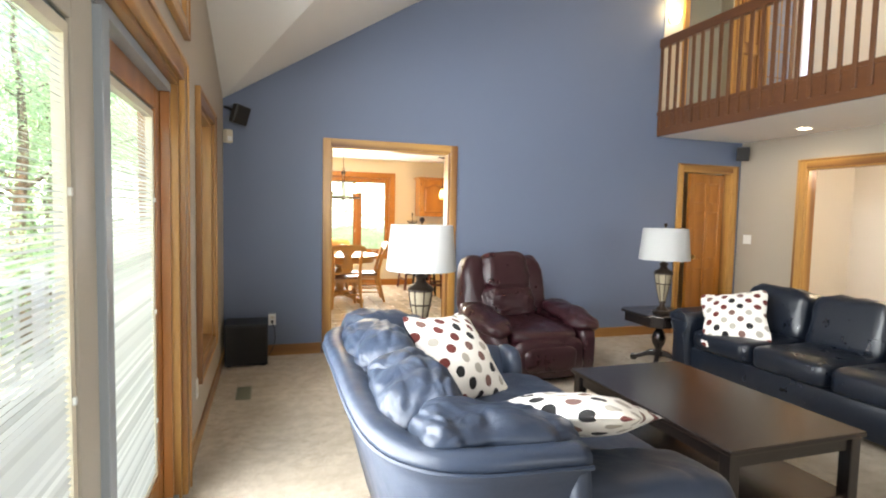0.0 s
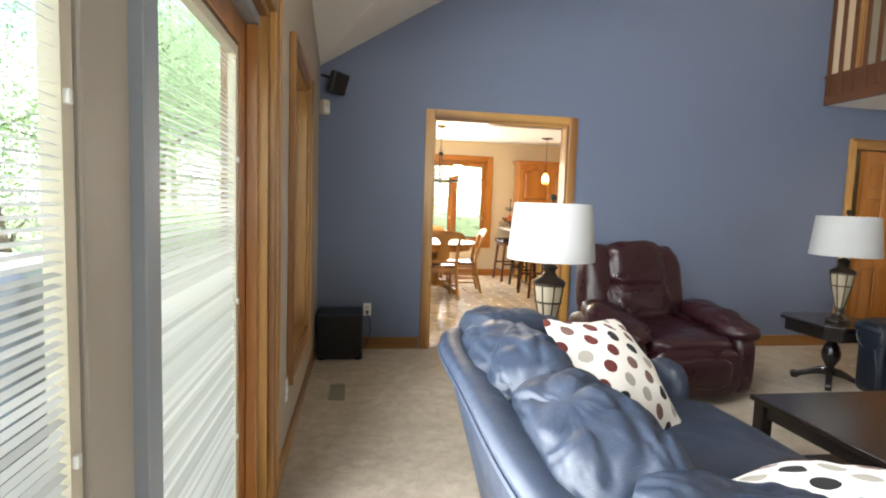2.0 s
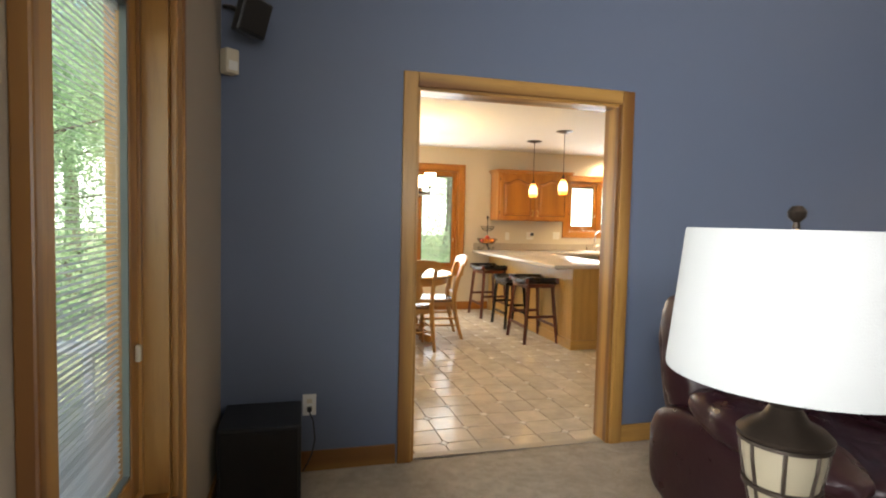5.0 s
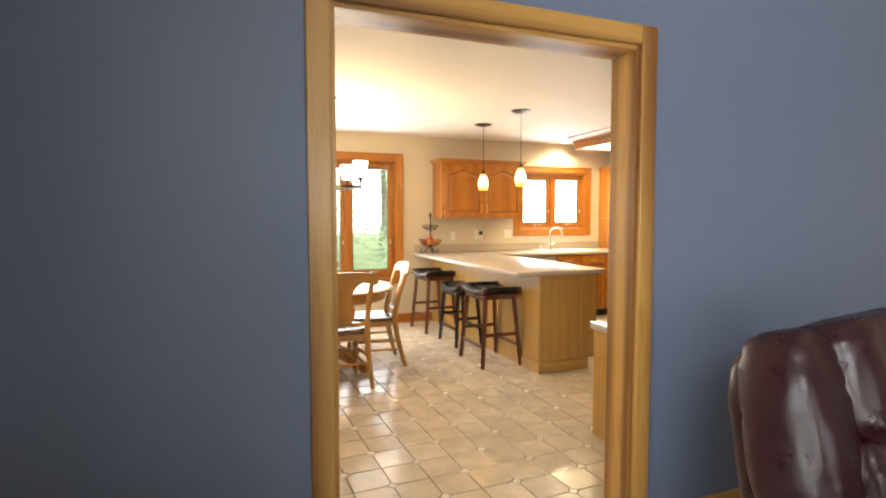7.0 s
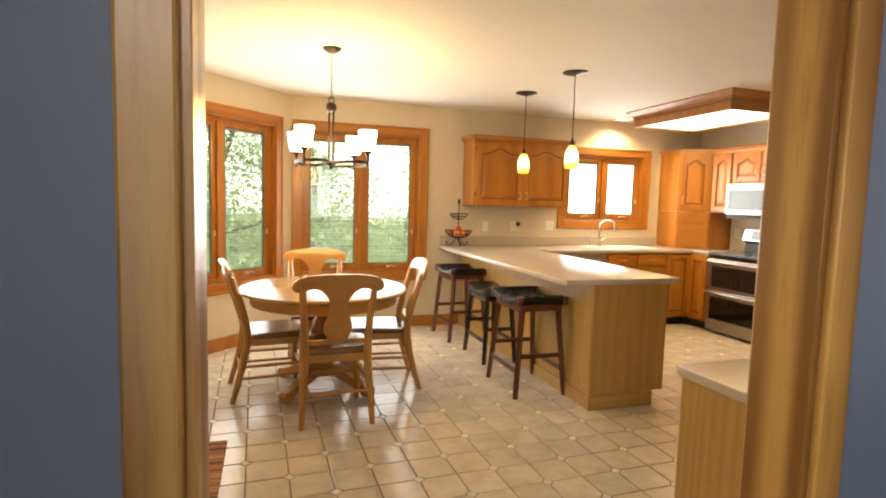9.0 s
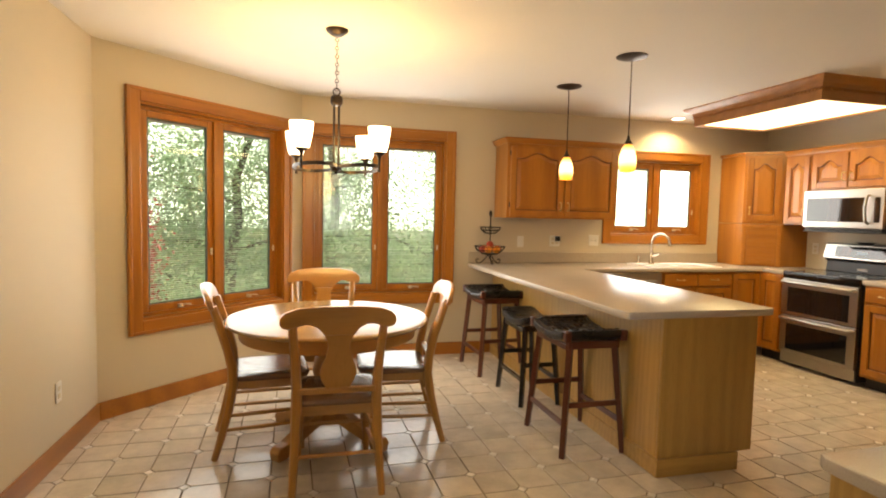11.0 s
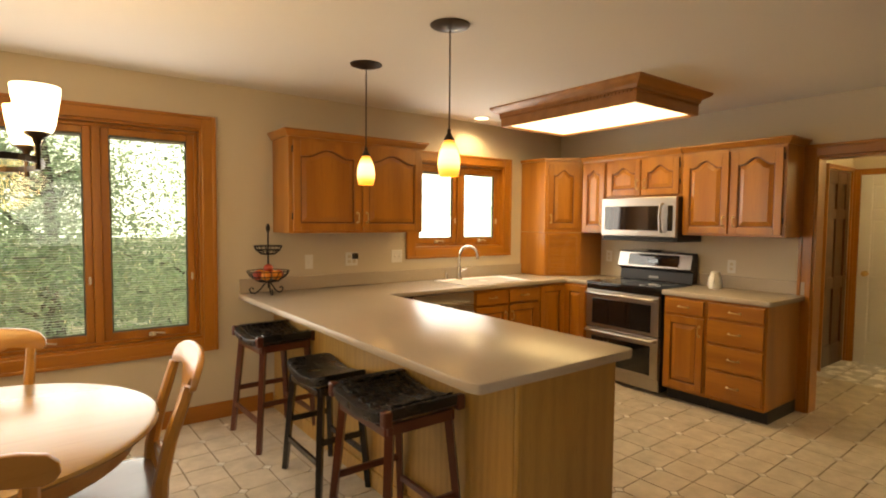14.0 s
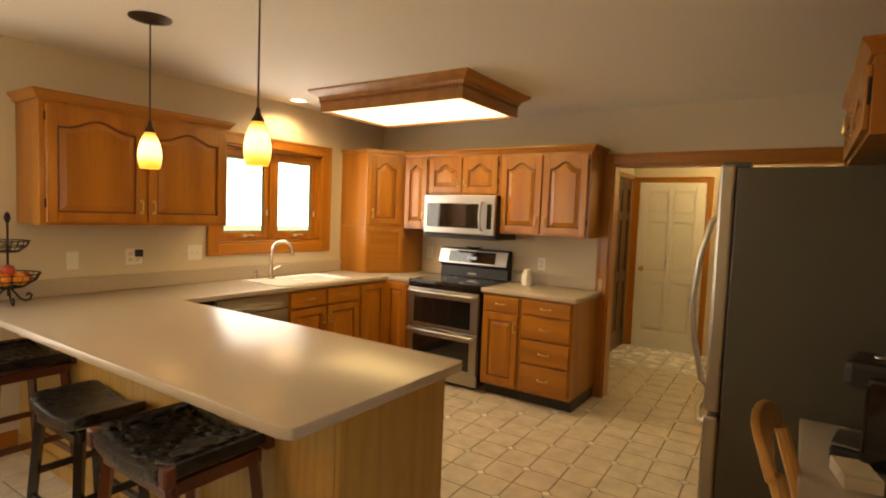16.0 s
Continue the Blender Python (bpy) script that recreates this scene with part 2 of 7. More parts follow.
def stone_tile(name, colour, rough):
    m, nt, b = material(name)
    info = nt.nodes.new("ShaderNodeObjectInfo")
    v = coords(nt)
    add = nt.nodes.new("ShaderNodeVectorMath")
    add.operation = "ADD"
    mul = nt.nodes.new("ShaderNodeMath")
    mul.operation, mul.inputs[1].default_value = "MULTIPLY", 53.0
    nt.links.new(info.outputs["Random"], mul.inputs[0])
    nt.links.new(v, add.inputs[0]), nt.links.new(mul.outputs[0], add.inputs[1])
    cloud, fine = noise_tex(nt, add.outputs[0], 7, 5, 0.6), noise_tex(nt, add.outputs[0], 90, 3)
    c = mix(nt, dim(colour, 0.82), dim(colour, 1.12), ramp(nt, cloud, [(0.3, (0, 0, 0)), (0.7, (1, 1, 1))]))
    c = mix(nt, c, dim(colour, 0.75), ramp(nt, fine, [(0.55, (0, 0, 0)), (0.8, (0.4,) * 3)]))
    tone = nt.nodes.new("ShaderNodeMapRange")
    tone.inputs[3].default_value, tone.inputs[4].default_value = 0.9, 1.06
    nt.links.new(info.outputs["Random"], tone.inputs[0])
    c = mix(nt, c, tone.outputs[0], 1.0, "MULTIPLY")
    nt.links.new(c, b.inputs["Base Color"])
    nt.links.new(ramp(nt, cloud, [(0.3, (rough,) * 3), (0.75, (rough + 0.14,) * 3)]), b.inputs["Roughness"])
    bump(nt, b, cloud, 0.12, 0.006)
    return m


def speckled(name, base, light, dark, rough):
    m, nt, b = material(name)
    v = coords(nt)
    f1, f2, big = noise_tex(nt, v, 230, 2), noise_tex(nt, v, 420, 2), noise_tex(nt, v, 2.5, 3)
    c = mix(nt, base, dark, ramp(nt, f1, [(0.56, (0, 0, 0)), (0.66, (0.7,) * 3)]))
    c = mix(nt, c, light, ramp(nt, f2, [(0.58, (0, 0, 0)), (0.68, (0.7,) * 3)]))
    c = mix(nt, c, dim(base, 0.92), big)
    nt.links.new(c, b.inputs["Base Color"])
    b.inputs["Roughness"].default_value = rough
    return m


CARPET = carpet()
TILE = stone_tile("beige_glazed_tile", (0.60, 0.53, 0.43), 0.12)
TILE_PALE = stone_tile("pale_glazed_tile", (0.66, 0.65, 0.62), 0.2)
DOT = stone_tile("ivory_tile_inset", (0.74, 0.70, 0.62), 0.2)
GROUT = plain("brown_grout", (0.19, 0.14, 0.09), 0.9, vary=0.2, grain=80, relief=0.3)
COUNTER = speckled("beige_speckled_worktop", (0.47, 0.40, 0.325), (0.66, 0.59, 0.50), (0.30, 0.24, 0.18), 0.27)


def glass_material():
    m, nt, b = material("clear_window_glass")
    out = nt.nodes["Material Output"]
    tr, gl, fr, mx, pw = (nt.nodes.new("ShaderNode" + k) for k in ("BsdfTransparent", "BsdfGlossy", "LayerWeight", "MixShader", "Math"))
    gl.inputs["Roughness"].default_value = 0.02
    fr.inputs[0].default_value = 0.5
    pw.operation, pw.inputs[1].default_value = "POWER", 5.0
    add = nt.nodes.new("ShaderNodeMath")
    add.operation, add.inputs[1].default_value, add.inputs[2].default_value = "MULTIPLY_ADD", 0.5, 0.03
    nt.links.new(fr.outputs["Facing"], pw.inputs[0]), nt.links.new(pw.outputs[0], add.inputs[0])
    nt.links.new(add.outputs[0], mx.inputs[0]), nt.links.new(tr.outputs[0], mx.inputs[1])
    nt.links.new(gl.outputs[0], mx.inputs[2]), nt.links.new(mx.outputs[0], out.inputs[0])
    return m


GLASS = glass_material()
LAMP_PANEL = emitter("fluorescent_diffuser", (1.0, 0.84, 0.54), 1.6)


def pendant_glass():
    """Blown glass lit from inside: amber at the neck and the rim, near white round the bulb."""
    m, nt, b = material("lit_amber_glass")
    sep = nt.nodes.new("ShaderNodeSeparateXYZ")
    nt.links.new(coords(nt), sep.inputs[0])
    rng = nt.nodes.new("ShaderNodeMapRange")
    rng.inputs[1].default_value, rng.inputs[2].default_value = 1.69, 1.872
    nt.links.new(sep.outputs[2], rng.inputs[0])
    c = ramp(nt, rng.outputs[0], [(0.0, (0.50, 0.18, 0.02)), (0.16, (0.62, 0.29, 0.05)), (0.36, (1.0, 0.72, 0.30)), (0.68, (1.0, 0.78, 0.38)), (0.95, (0.55, 0.22, 0.03))])
    nt.links.new(c, b.inputs["Emission Color"])
    nt.links.new(c, b.inputs["Base Color"])
    b.inputs["Emission Strength"].default_value = 1.9
    return m


AMBER = pendant_glass()
FROST = emitter("lit_frosted_glass", (1.0, 0.86, 0.62), 3.0)
BULB = emitter("lit_downlight", (1.0, 0.86, 0.62), 4.5)


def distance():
    """Far woods under a bright sky: pale green and grey masses, glowing, haze painted in."""
    m, nt, b = material("glowing_painted_haze")
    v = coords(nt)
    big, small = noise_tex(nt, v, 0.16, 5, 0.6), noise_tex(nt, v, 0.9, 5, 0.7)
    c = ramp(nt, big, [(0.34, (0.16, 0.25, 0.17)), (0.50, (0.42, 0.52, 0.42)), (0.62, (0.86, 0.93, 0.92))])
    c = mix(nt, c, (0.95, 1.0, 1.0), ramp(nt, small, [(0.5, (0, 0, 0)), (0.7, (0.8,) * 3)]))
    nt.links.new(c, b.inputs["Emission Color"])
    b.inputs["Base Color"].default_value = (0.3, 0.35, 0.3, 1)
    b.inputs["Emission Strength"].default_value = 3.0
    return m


HAZE = distance()
PANE = plain("grey_frosted_pane", (0.30, 0.31, 0.36), 0.15, 0, 0.08, 3, 0.0)
DAYPANE = emitter("glowing_frosted_glass", (0.72, 0.78, 1.0), 0.25)
CLOCK = emitter("dim_display", (0.7, 0.85, 1.0), 0.12)


def polka():
    m, nt, b = material("polka_dot_cotton")
    v = coords(nt, (11.5, 11.5, 0.0), "Object", (0, 0, 45))
    vor = nt.nodes.new("ShaderNodeTexVoronoi")
    vor.voronoi_dimensions = "2D"
    vor.inputs["Scale"].default_value, vor.inputs["Randomness"].default_value = 1.0, 0.0
    nt.links.new(v, vor.inputs["Vector"])
    sep = nt.nodes.new("ShaderNodeSeparateColor")
    nt.links.new(vor.outputs["Color"], sep.inputs[0])
    col = ramp(nt, sep.outputs[0], [(0.0, (0.010, 0.009, 0.010)), (0.3, (0.115, 0.020, 0.016)), (0.56, (0.36, 0.33, 0.28)), (0.78, (0.16, 0.085, 0.07))])
    nt.nodes[-1].color_ramp.interpolation = "CONSTANT"
    disc = nt.nodes.new("ShaderNodeMath")
    disc.operation, disc.inputs[1].default_value = "LESS_THAN", 0.3
    nt.links.new(vor.outputs["Distance"], disc.inputs[0])
    weave = noise_tex(nt, coords(nt), 300, 2)
    white = mix(nt, (0.66, 0.63, 0.57), (0.80, 0.77, 0.71), weave)
    nt.links.new(mix(nt, white, col, disc.outputs[0]), b.inputs["Base Color"])
    b.inputs["Roughness"].default_value = 0.9
    bump(nt, b, weave, 0.3, 0.002)
    return m


POLKA = polka()


def striped_rug():
    m, nt, b = material("striped_rag_rug")
    v = coords(nt, (0, 1, 0))
    n = noise_tex(nt, v, 17, 2, 0.6)
    c = ramp(nt, n, [(0.0, (0.05, 0.025, 0.02)), (0.40, (0.30, 0.075, 0.035)), (0.48, (0.42, 0.28, 0.14)), (0.55, (0.33, 0.10, 0.045)), (0.62, (0.10, 0.05, 0.035))])
    nt.nodes[-1].color_ramp.interpolation = "CONSTANT"
    w = noise_tex(nt, coords(nt, (30, 160, 30)), 3, 3)
    nt.links.new(mix(nt, c, (0.5, 0.38, 0.24), ramp(nt, w, [(0.5, (0, 0, 0)), (0.7, (0.4,) * 3)])), b.inputs["Base Color"])
    b.inputs["Roughness"].default_value = 0.95
    bump(nt, b, w, 0.7, 0.008)
    return m


RAG = striped_rug()
BARK = plain("grey_brown_bark", (0.12, 0.09, 0.065), 0.9, 0, 0.4, 12, 0.8)


def leaf_material(name, colour, glow):
    """Thin leaves that let part of the light through."""
    m, nt, b = material(name)
    out = nt.nodes["Material Output"]
    geo = nt.nodes.new("ShaderNodeNewGeometry")
    c = mix(nt, dim(colour, 0.65), dim(colour, 1.5), geo.outputs["Random Per Island"])
    tr, mx = nt.nodes.new("ShaderNodeBsdfTranslucent"), nt.nodes.new("ShaderNodeMixShader")
    mx.inputs[0].default_value = 0.5
    nt.links.new(c, b.inputs["Base Color"]), nt.links.new(mix(nt, c, glow, 0.6), tr.inputs[0])
    b.inputs["Roughness"].default_value = 0.55
    nt.links.new(b.outputs[0], mx.inputs[1]), nt.links.new(tr.outputs[0], mx.inputs[2]), nt.links.new(mx.outputs[0], out.inputs[0])
    return m


SLAT = leaf_material("white_blind_slat", (0.58, 0.58, 0.57), (0.92, 0.92, 0.90))
LEAF = leaf_material("green_leaf", (0.22, 0.33, 0.17), (0.66, 0.86, 0.60))
LEAF_RED = leaf_material("red_autumn_leaf", (0.30, 0.05, 0.045), (0.60, 0.10, 0.08))
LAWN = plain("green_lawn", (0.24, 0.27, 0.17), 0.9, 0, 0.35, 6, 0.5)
DECKW = plain("weathered_grey_deck_board", (0.24, 0.225, 0.20), 0.8, 0, 0.15, 12, 0.3)
DECKRAIL = plain("white_painted_deck_rail", (0.74, 0.73, 0.70), 0.6, 0, 0.06, 30, 0.1)


# ---- mesh helpers ----
def link(name, bm, mat, parent=None, smooth=False):
    me = bpy.data.meshes.new(name)
    bmesh.ops.recalc_face_normals(bm, faces=bm.faces)
    bm.to_mesh(me)
    bm.free()
    me.materials.append(mat)
    if smooth:
        for p in me.polygons:
            p.use_smooth = True
        if smooth != "all":
            me.set_sharp_from_angle(angle=radians(38))
    ob = new(name, me)
    if parent is not None:
        ob.parent = parent
    return ob


def part(name, bm, mat, parent, label="", smooth=False):
    ob = link(name, bm, mat, parent, smooth)
    if label:
        ob["label"] = label
    return ob


def structure(name, bm, mat, label, category, smooth=False):
    ob = tagged(link(name, bm, mat, None, smooth), label, category, kind="structure")
    ob.matrix_world = ORIGIN.copy()
    return ob


def thing(name, m, label, category, group=""):
    ob = new(name)
    ob.empty_display_size = 0.1
    ob.matrix_world = ORIGIN @ m
    return tagged(ob, label, category, group)


def add_box(bm, x0, x1, y0, y1, z0, z1, bevel=0.0, m=None):
    vs = [bm.verts.new((x, y, z)) for z in (z0, z1) for y in (y0, y1) for x in (x0, x1)]
    fs = [bm.faces.new([vs[i] for i in f]) for f in ((0, 2, 3, 1), (4, 5, 7, 6), (0, 1, 5, 4), (2, 6, 7, 3), (0, 4, 6, 2), (1, 3, 7, 5))]
    if bevel:
        es = list({e for f in fs for e in f.edges})
        r = bmesh.ops.bevel(bm, geom=es, offset=bevel, segments=2, affect="EDGES", profile=0.5)
        vs = list({v for f in r["faces"] for v in f.verts} | {v for v in vs if v.is_valid})
    if m is not None:
        for v in vs:
            v.co = m @ v.co
    return bm


def box(x0, x1, y0, y1, z0, z1, bevel=0.0, m=None):
    return add_box(bmesh.new(), x0, x1, y0, y1, z0, z1, bevel, m)


def boxes(*rows, bevel=0.0):
    bm = bmesh.new()
    for r in rows:
        add_box(bm, *r, bevel=bevel)
    return bm


def add_prism(bm, pts, axis, lo, hi):
    """A flat outline drawn out along an axis; the outline's two coordinates are the other axes in order."""
    put = {"x": lambda a, b, h: (h, a, b), "y": lambda a, b, h: (a, h, b), "z": lambda a, b, h: (a, b, h)}[axis]
    lower, upper = [bm.verts.new(put(a, b, lo)) for a, b in pts], [bm.verts.new(put(a, b, hi)) for a, b in pts]
    bm.faces.new(lower), bm.faces.new(upper[::-1])
    n = len(pts)
    for i in range(n):
        bm.faces.new((lower[i], lower[(i + 1) % n], upper[(i + 1) % n], upper[i]))
    return bm


def prism(pts, axis, lo, hi, bevel=0.0):
    bm = add_prism(bmesh.new(), pts, axis, lo, hi)
    if bevel:
        bmesh.ops.recalc_face_normals(bm, faces=bm.faces)
        sharp = [e for e in bm.edges if len(e.link_faces) == 2 and e.calc_face_angle(0) > 0.5]
        bmesh.ops.bevel(bm, geom=sharp, offset=bevel, segments=2, affect="EDGES", profile=0.5)
    return bm


def add_lathe(bm, profile, n=24, at=(0, 0, 0), m=None):
    rings = []
    for r, z in profile:
        if r < 1e-5:
            rings.append([bm.verts.new((at[0], at[1], at[2] + z))])
        else:
            rings.append([bm.verts.new((at[0] + r * math.cos(2 * math.pi * i / n), at[1] + r * math.sin(2 * math.pi * i / n), at[2] + z)) for i in range(n)])
    for a, b in zip(rings, rings[1:]):
        for i in range(n):
            j = (i + 1) % n
            q = [a[i % len(a)], a[j % len(a)], b[j % len(b)], b[i % len(b)]]
            q = list(dict.fromkeys(q))
            if len(q) > 2:
                bm.faces.new(q)
    if m is not None:
        for ring in rings:
            for v in ring:
                v.co = m @ v.co
    return bm


def lathe(profile, n=24, at=(0, 0, 0), m=None):
    return add_lathe(bmesh.new(), profile, n, at, m)


def add_tube(bm, pts, r, n=8, flat=1.0, cap=True):
    """A round bar along a line of points; r may be one radius a point."""
    pts = [Vector(p) for p in pts]
    rs = r if isinstance(r, (list, tuple)) else [r] * len(pts)
    rings, side = [], None
    for i, p in enumerate(pts):
        d = (pts[min(i + 1, len(pts) - 1)] - pts[max(i - 1, 0)]).normalized()
        if side is None:
            side = d.cross((0, 0, 1) if abs(d.z) < 0.9 else (0, 1, 0)).normalized()
        side = (side - d * side.dot(d)).normalized()
        up = d.cross(side)
        rings.append([bm.verts.new(p + rs[i] * (side * math.cos(2 * math.pi * k / n) + up * (flat * math.sin(2 * math.pi * k / n)))) for k in range(n)])
    for a, b in zip(rings, rings[1:]):
        for k in range(n):
            bm.faces.new((a[k], a[(k + 1) % n], b[(k + 1) % n], b[k]))
    if cap:
        bm.faces.new(rings[0][::-1]), bm.faces.new(rings[-1])
    return bm


def tube(pts, r, n=8, flat=1.0):
    return add_tube(bmesh.new(), pts, r, n, flat)


def bar(a, b, w, d):
    """A square bar from a to b."""
    return tube([a, b], [w * 0.7071] * 2, 4, d / w)


def add_blob(bm, cx, cy, cz, sx, sy, sz, e1=0.4, e2=0.4, n=36, k=18, wrinkle=0.0, seed=0.0, m=None, pinch=0.0):
    """A soft cushion: a rounded box with half sizes sx, sy, sz, with wrinkles."""
    def p(c, e):
        return math.copysign(abs(c) ** e, c)
    rings = []
    for i in range(k + 1):
        f = -math.pi / 2 + math.pi * i / k
        ring = []
        for j in range(n if 0 < i < k else 1):
            a = 2 * math.pi * j / n
            x, y, z = p(math.cos(f), e1) * p(math.cos(a), e2), p(math.cos(f), e1) * p(math.sin(a), e2), p(math.sin(f), e1)
            co = Vector((sx * x, sy * y, sz * z))
            if pinch:
                co.z *= 1 - pinch * (x * x * y * y) ** 0.5 - 0.55 * pinch * max(x * x, y * y) ** 3
            if wrinkle:
                q = Vector((co.x * 5 + seed, co.y * 5 - seed, co.z * 5))
                w = noise.noise(q) + 0.5 * noise.noise(q * 2.3) - 0.8 * abs(noise.noise(q * 1.4 + Vector((9, 3, seed))))
                w -= 0.55 * max(0.0, 1 - 5 * abs(noise.noise(Vector((q.x * 1.1, q.y * 1.1, q.z * 2.6)) + Vector((seed, 5, 2))))) + 0.25 * max(0.0, 1 - 6 * abs(noise.noise(q * 2.7 + Vector((3, seed, 1)))))
                co += wrinkle * w * Vector((x, y, z * 1.2)).normalized()
            ring.append(co)
        rings.append(ring)
    made = []
    for ring in rings:
        vs = []
        for co in ring:
            co = co + Vector((cx, cy, cz))
            vs.append(bm.verts.new(m @ co if m is not None else co))
        made.append(vs)
    for a, b in zip(made, made[1:]):
        for j in range(n):
            q = list(dict.fromkeys([a[j % len(a)], a[(j + 1) % n % len(a)], b[(j + 1) % n % len(b)], b[j % len(b)]]))
            if len(q) > 2:
                bm.faces.new(q)
    return bm


def blob(*a, **k):
    return add_blob(bmesh.new(), *a, **k)


# ---- the large structure ----
WT = 0.14                       # wall thickness
YB, YK = 6.0, 6.14              # blue wall: living side, kitchen side
YS, XR = 10.88, 6.43            # sink wall, stove wall
KC = 2.44                       # kitchen ceiling


def wall_with_openings(u0, u1, z0, z1, holes):
    """Rectangles of a wall round its openings (u0, u1, z0, z1), as rows."""
    out, u = [], u0
    for a, b, lo, hi in sorted(holes):
        out.append((u, a, z0, z1))
        if lo > z0:
            out.append((a, b, z0, lo))
        if hi < z1:
            out.append((a, b, hi, z1))
        u = b
    out.append((u, u1, z0, z1))
    return [r for r in out if r[1] - r[0] > 1e-4]


def wall_x(name, x0, x1, rows, mat, label):
    return structure(name, boxes(*[(x0, x1, a, b, lo, hi) for a, b, lo, hi in rows]), mat, label, "wall")


def wall_y(name, y0, y1, rows, mat, label):
    return structure(name, boxes(*[(a, b, y0, y1, lo, hi) for a, b, lo, hi in rows]), mat, label, "wall")


# floors
structure("floor_living", box(-0.2, 7.0, -3.6, YB + 0.05, -0.12, 0.0), CARPET, "beige cut-pile carpet of the living room", "floor")
floor_kitchen = structure("floor_kitchen", box(-0.2, 9.2, YB + 0.05, 12.0, -0.12, -0.006), GROUT, "beige octagonal floor tiles with ivory insets and brown joints", "floor")
floor_kitchen.matrix_world = KITCHEN.copy()

# living room shell
SL0, SL1, SLT = 1.255, 3.40, 2.03          # sliding door opening
W20, W21 = 4.085, 4.935                     # side window opening
wall_x("wall_west", -WT - 0.03, 0.0, wall_with_openings(-3.6, YB, 0, 4.4, [(SL0, SL1, 0.0, SLT), (W20, W21, 0.46, 2.05)]), TAN, "tan painted living room wall")
bw = wall_with_openings(0.0, 7.4, 0, 7.6, [(0.992, 2.238, 0, 2.068), (5.28, 6.05, 0, 2.03)])
wall_y("wall_blue", YB, YK - 0.004, [r for r in bw if r[0] < 4.9] + [(5.28, 6.05, 2.03, 2.72), (6.05, 6.19, 0, 2.72)], BLUE, "slate blue painted wall with a cased opening")
wall_y("wall_south", -3.7, -3.56, [(-0.2, 7.4, 0, 7.6)], TAN, "tan painted wall behind the room")
wall_x("wall_under_loft", 6.19, 6.31, wall_with_openings(-3.6, YB, 0, 2.44, [(3.6, 5.09, 0, 2.03)]), TAN, "tan painted wall under the loft")
wall_y("wall_next_room_north", YB - 0.03, YB - 0.004, [(6.31, 8.2, 0, 2.44)], PALE, "pale painted wall of the next room")
wall_x("wall_beyond_opening", 8.2, 8.3, [(-3.6, YB, 0, 2.44)], PALE, "pale painted wall of the next room")
structure("floor_next_room", box(7.0, 8.3, -3.6, YB, -0.12, 0.0), CARPET, "beige carpet of the next room", "floor")
structure("ceiling_next_room", box(6.31, 8.3, -3.6, YB, 2.45, 2.5), WHITE, "white ceiling of the next room", "ceiling")
wall_x("wall_loft_back", 6.95, 7.07, wall_with_openings(-3.6, YB, 2.72, 7.6, [(5.76, 5.89, 2.80, 4.60)]), PALE, "pale painted loft wall with a narrow sidelight")
structure("wall_loft_side", boxes(*[(a, b, YB - 0.012, YB, lo, hi) for a, b, lo, hi in wall_with_openings(4.90, 6.95, 2.72, 7.6, [(5.24, 5.92, 2.72, 4.72)])]), CREAM, "cream painted wall at the end of the loft", "wall")
structure("wall_loft_room", boxes((4.9, 7.3, 7.6, 7.7, 2.5, 5.2), (4.8, 4.9, 6.14, 7.7, 2.5, 5.2), (7.3, 7.4, 6.14, 7.7, 2.5, 5.2)), DARKROOM, "grey walls of the upstairs room, dimness put into the colour", "wall")
structure("ceiling_loft_room", box(4.8, 7.4, 6.14, 7.7, 5.2, 5.25), WHITE, "white ceiling of the upstairs room", "ceiling")

# vaulted ceiling: the main slope rises from the window wall, a lower cross slope rises from the blue wall
PITCH, CROSS = 0.61, 0.28


def ceiling_vault():
    bm = bmesh.new()
    z0 = 2.45
    top = [bm.verts.new(p) for p in ((-0.2, YB + 0.1, z0), (0, YB, z0), (7.4, YB, z0 + PITCH * 7.4), (7.4, -3.6, z0 + PITCH * 7.4))]
    yv = -3.6
    xv = CROSS * (YB - yv) / PITCH
    v = bm.verts.new((xv, yv, z0 + PITCH * xv))
    w = bm.verts.new((-0.2, yv, z0 + CROSS * (YB - yv)))
    bm.faces.new((top[1], top[2], top[3], v))
    bm.faces.new((top[1], v, w, top[0]))
    r = bmesh.ops.extrude_face_region(bm, geom=bm.faces[:])
    for g in r["geom"]:
        if isinstance(g, bmesh.types.BMVert):
            g.co.z += 0.2
    return bm


structure("ceiling_living", ceiling_vault(), WHITE, "white vaulted ceiling with two slopes", "ceiling")
structure("ceiling_loft_underside", box(4.90, 6.19, -3.6, YB, 2.415, 2.70), WHITE, "white soffit under the loft", "ceiling")
structure("floor_loft", box(6.19, 6.95, -3.6, YB, 2.50, 2.70), CARPET, "beige carpeted loft floor", "floor")

structure("wall_kitchen_south", boxes(*[(a, b, YK - 0.004, YK + 0.008, lo, hi) for a, b, lo, hi in wall_with_openings(-0.1, XR, 0, KC, [(0.992, 2.238, 0, 2.068), (5.28, 6.05, 0, 2.03)])]), CREAM, "cream painted kitchen side of the dividing wall", "wall")

# kitchen shell
ORIGIN = KITCHEN
BAY = [(0.0, 9.62), (1.26, YS)]
wall_x("wall_kitchen_west", -WT, 0.0, [(YK, 9.70, 0, KC)], CREAM, "cream painted kitchen wall")
# the angled bay wall is laid out along its own line
BAYL = math.hypot(1.26, 1.26)
MBAY = pose(0.0, 9.62, 0, 0, 0, 45)


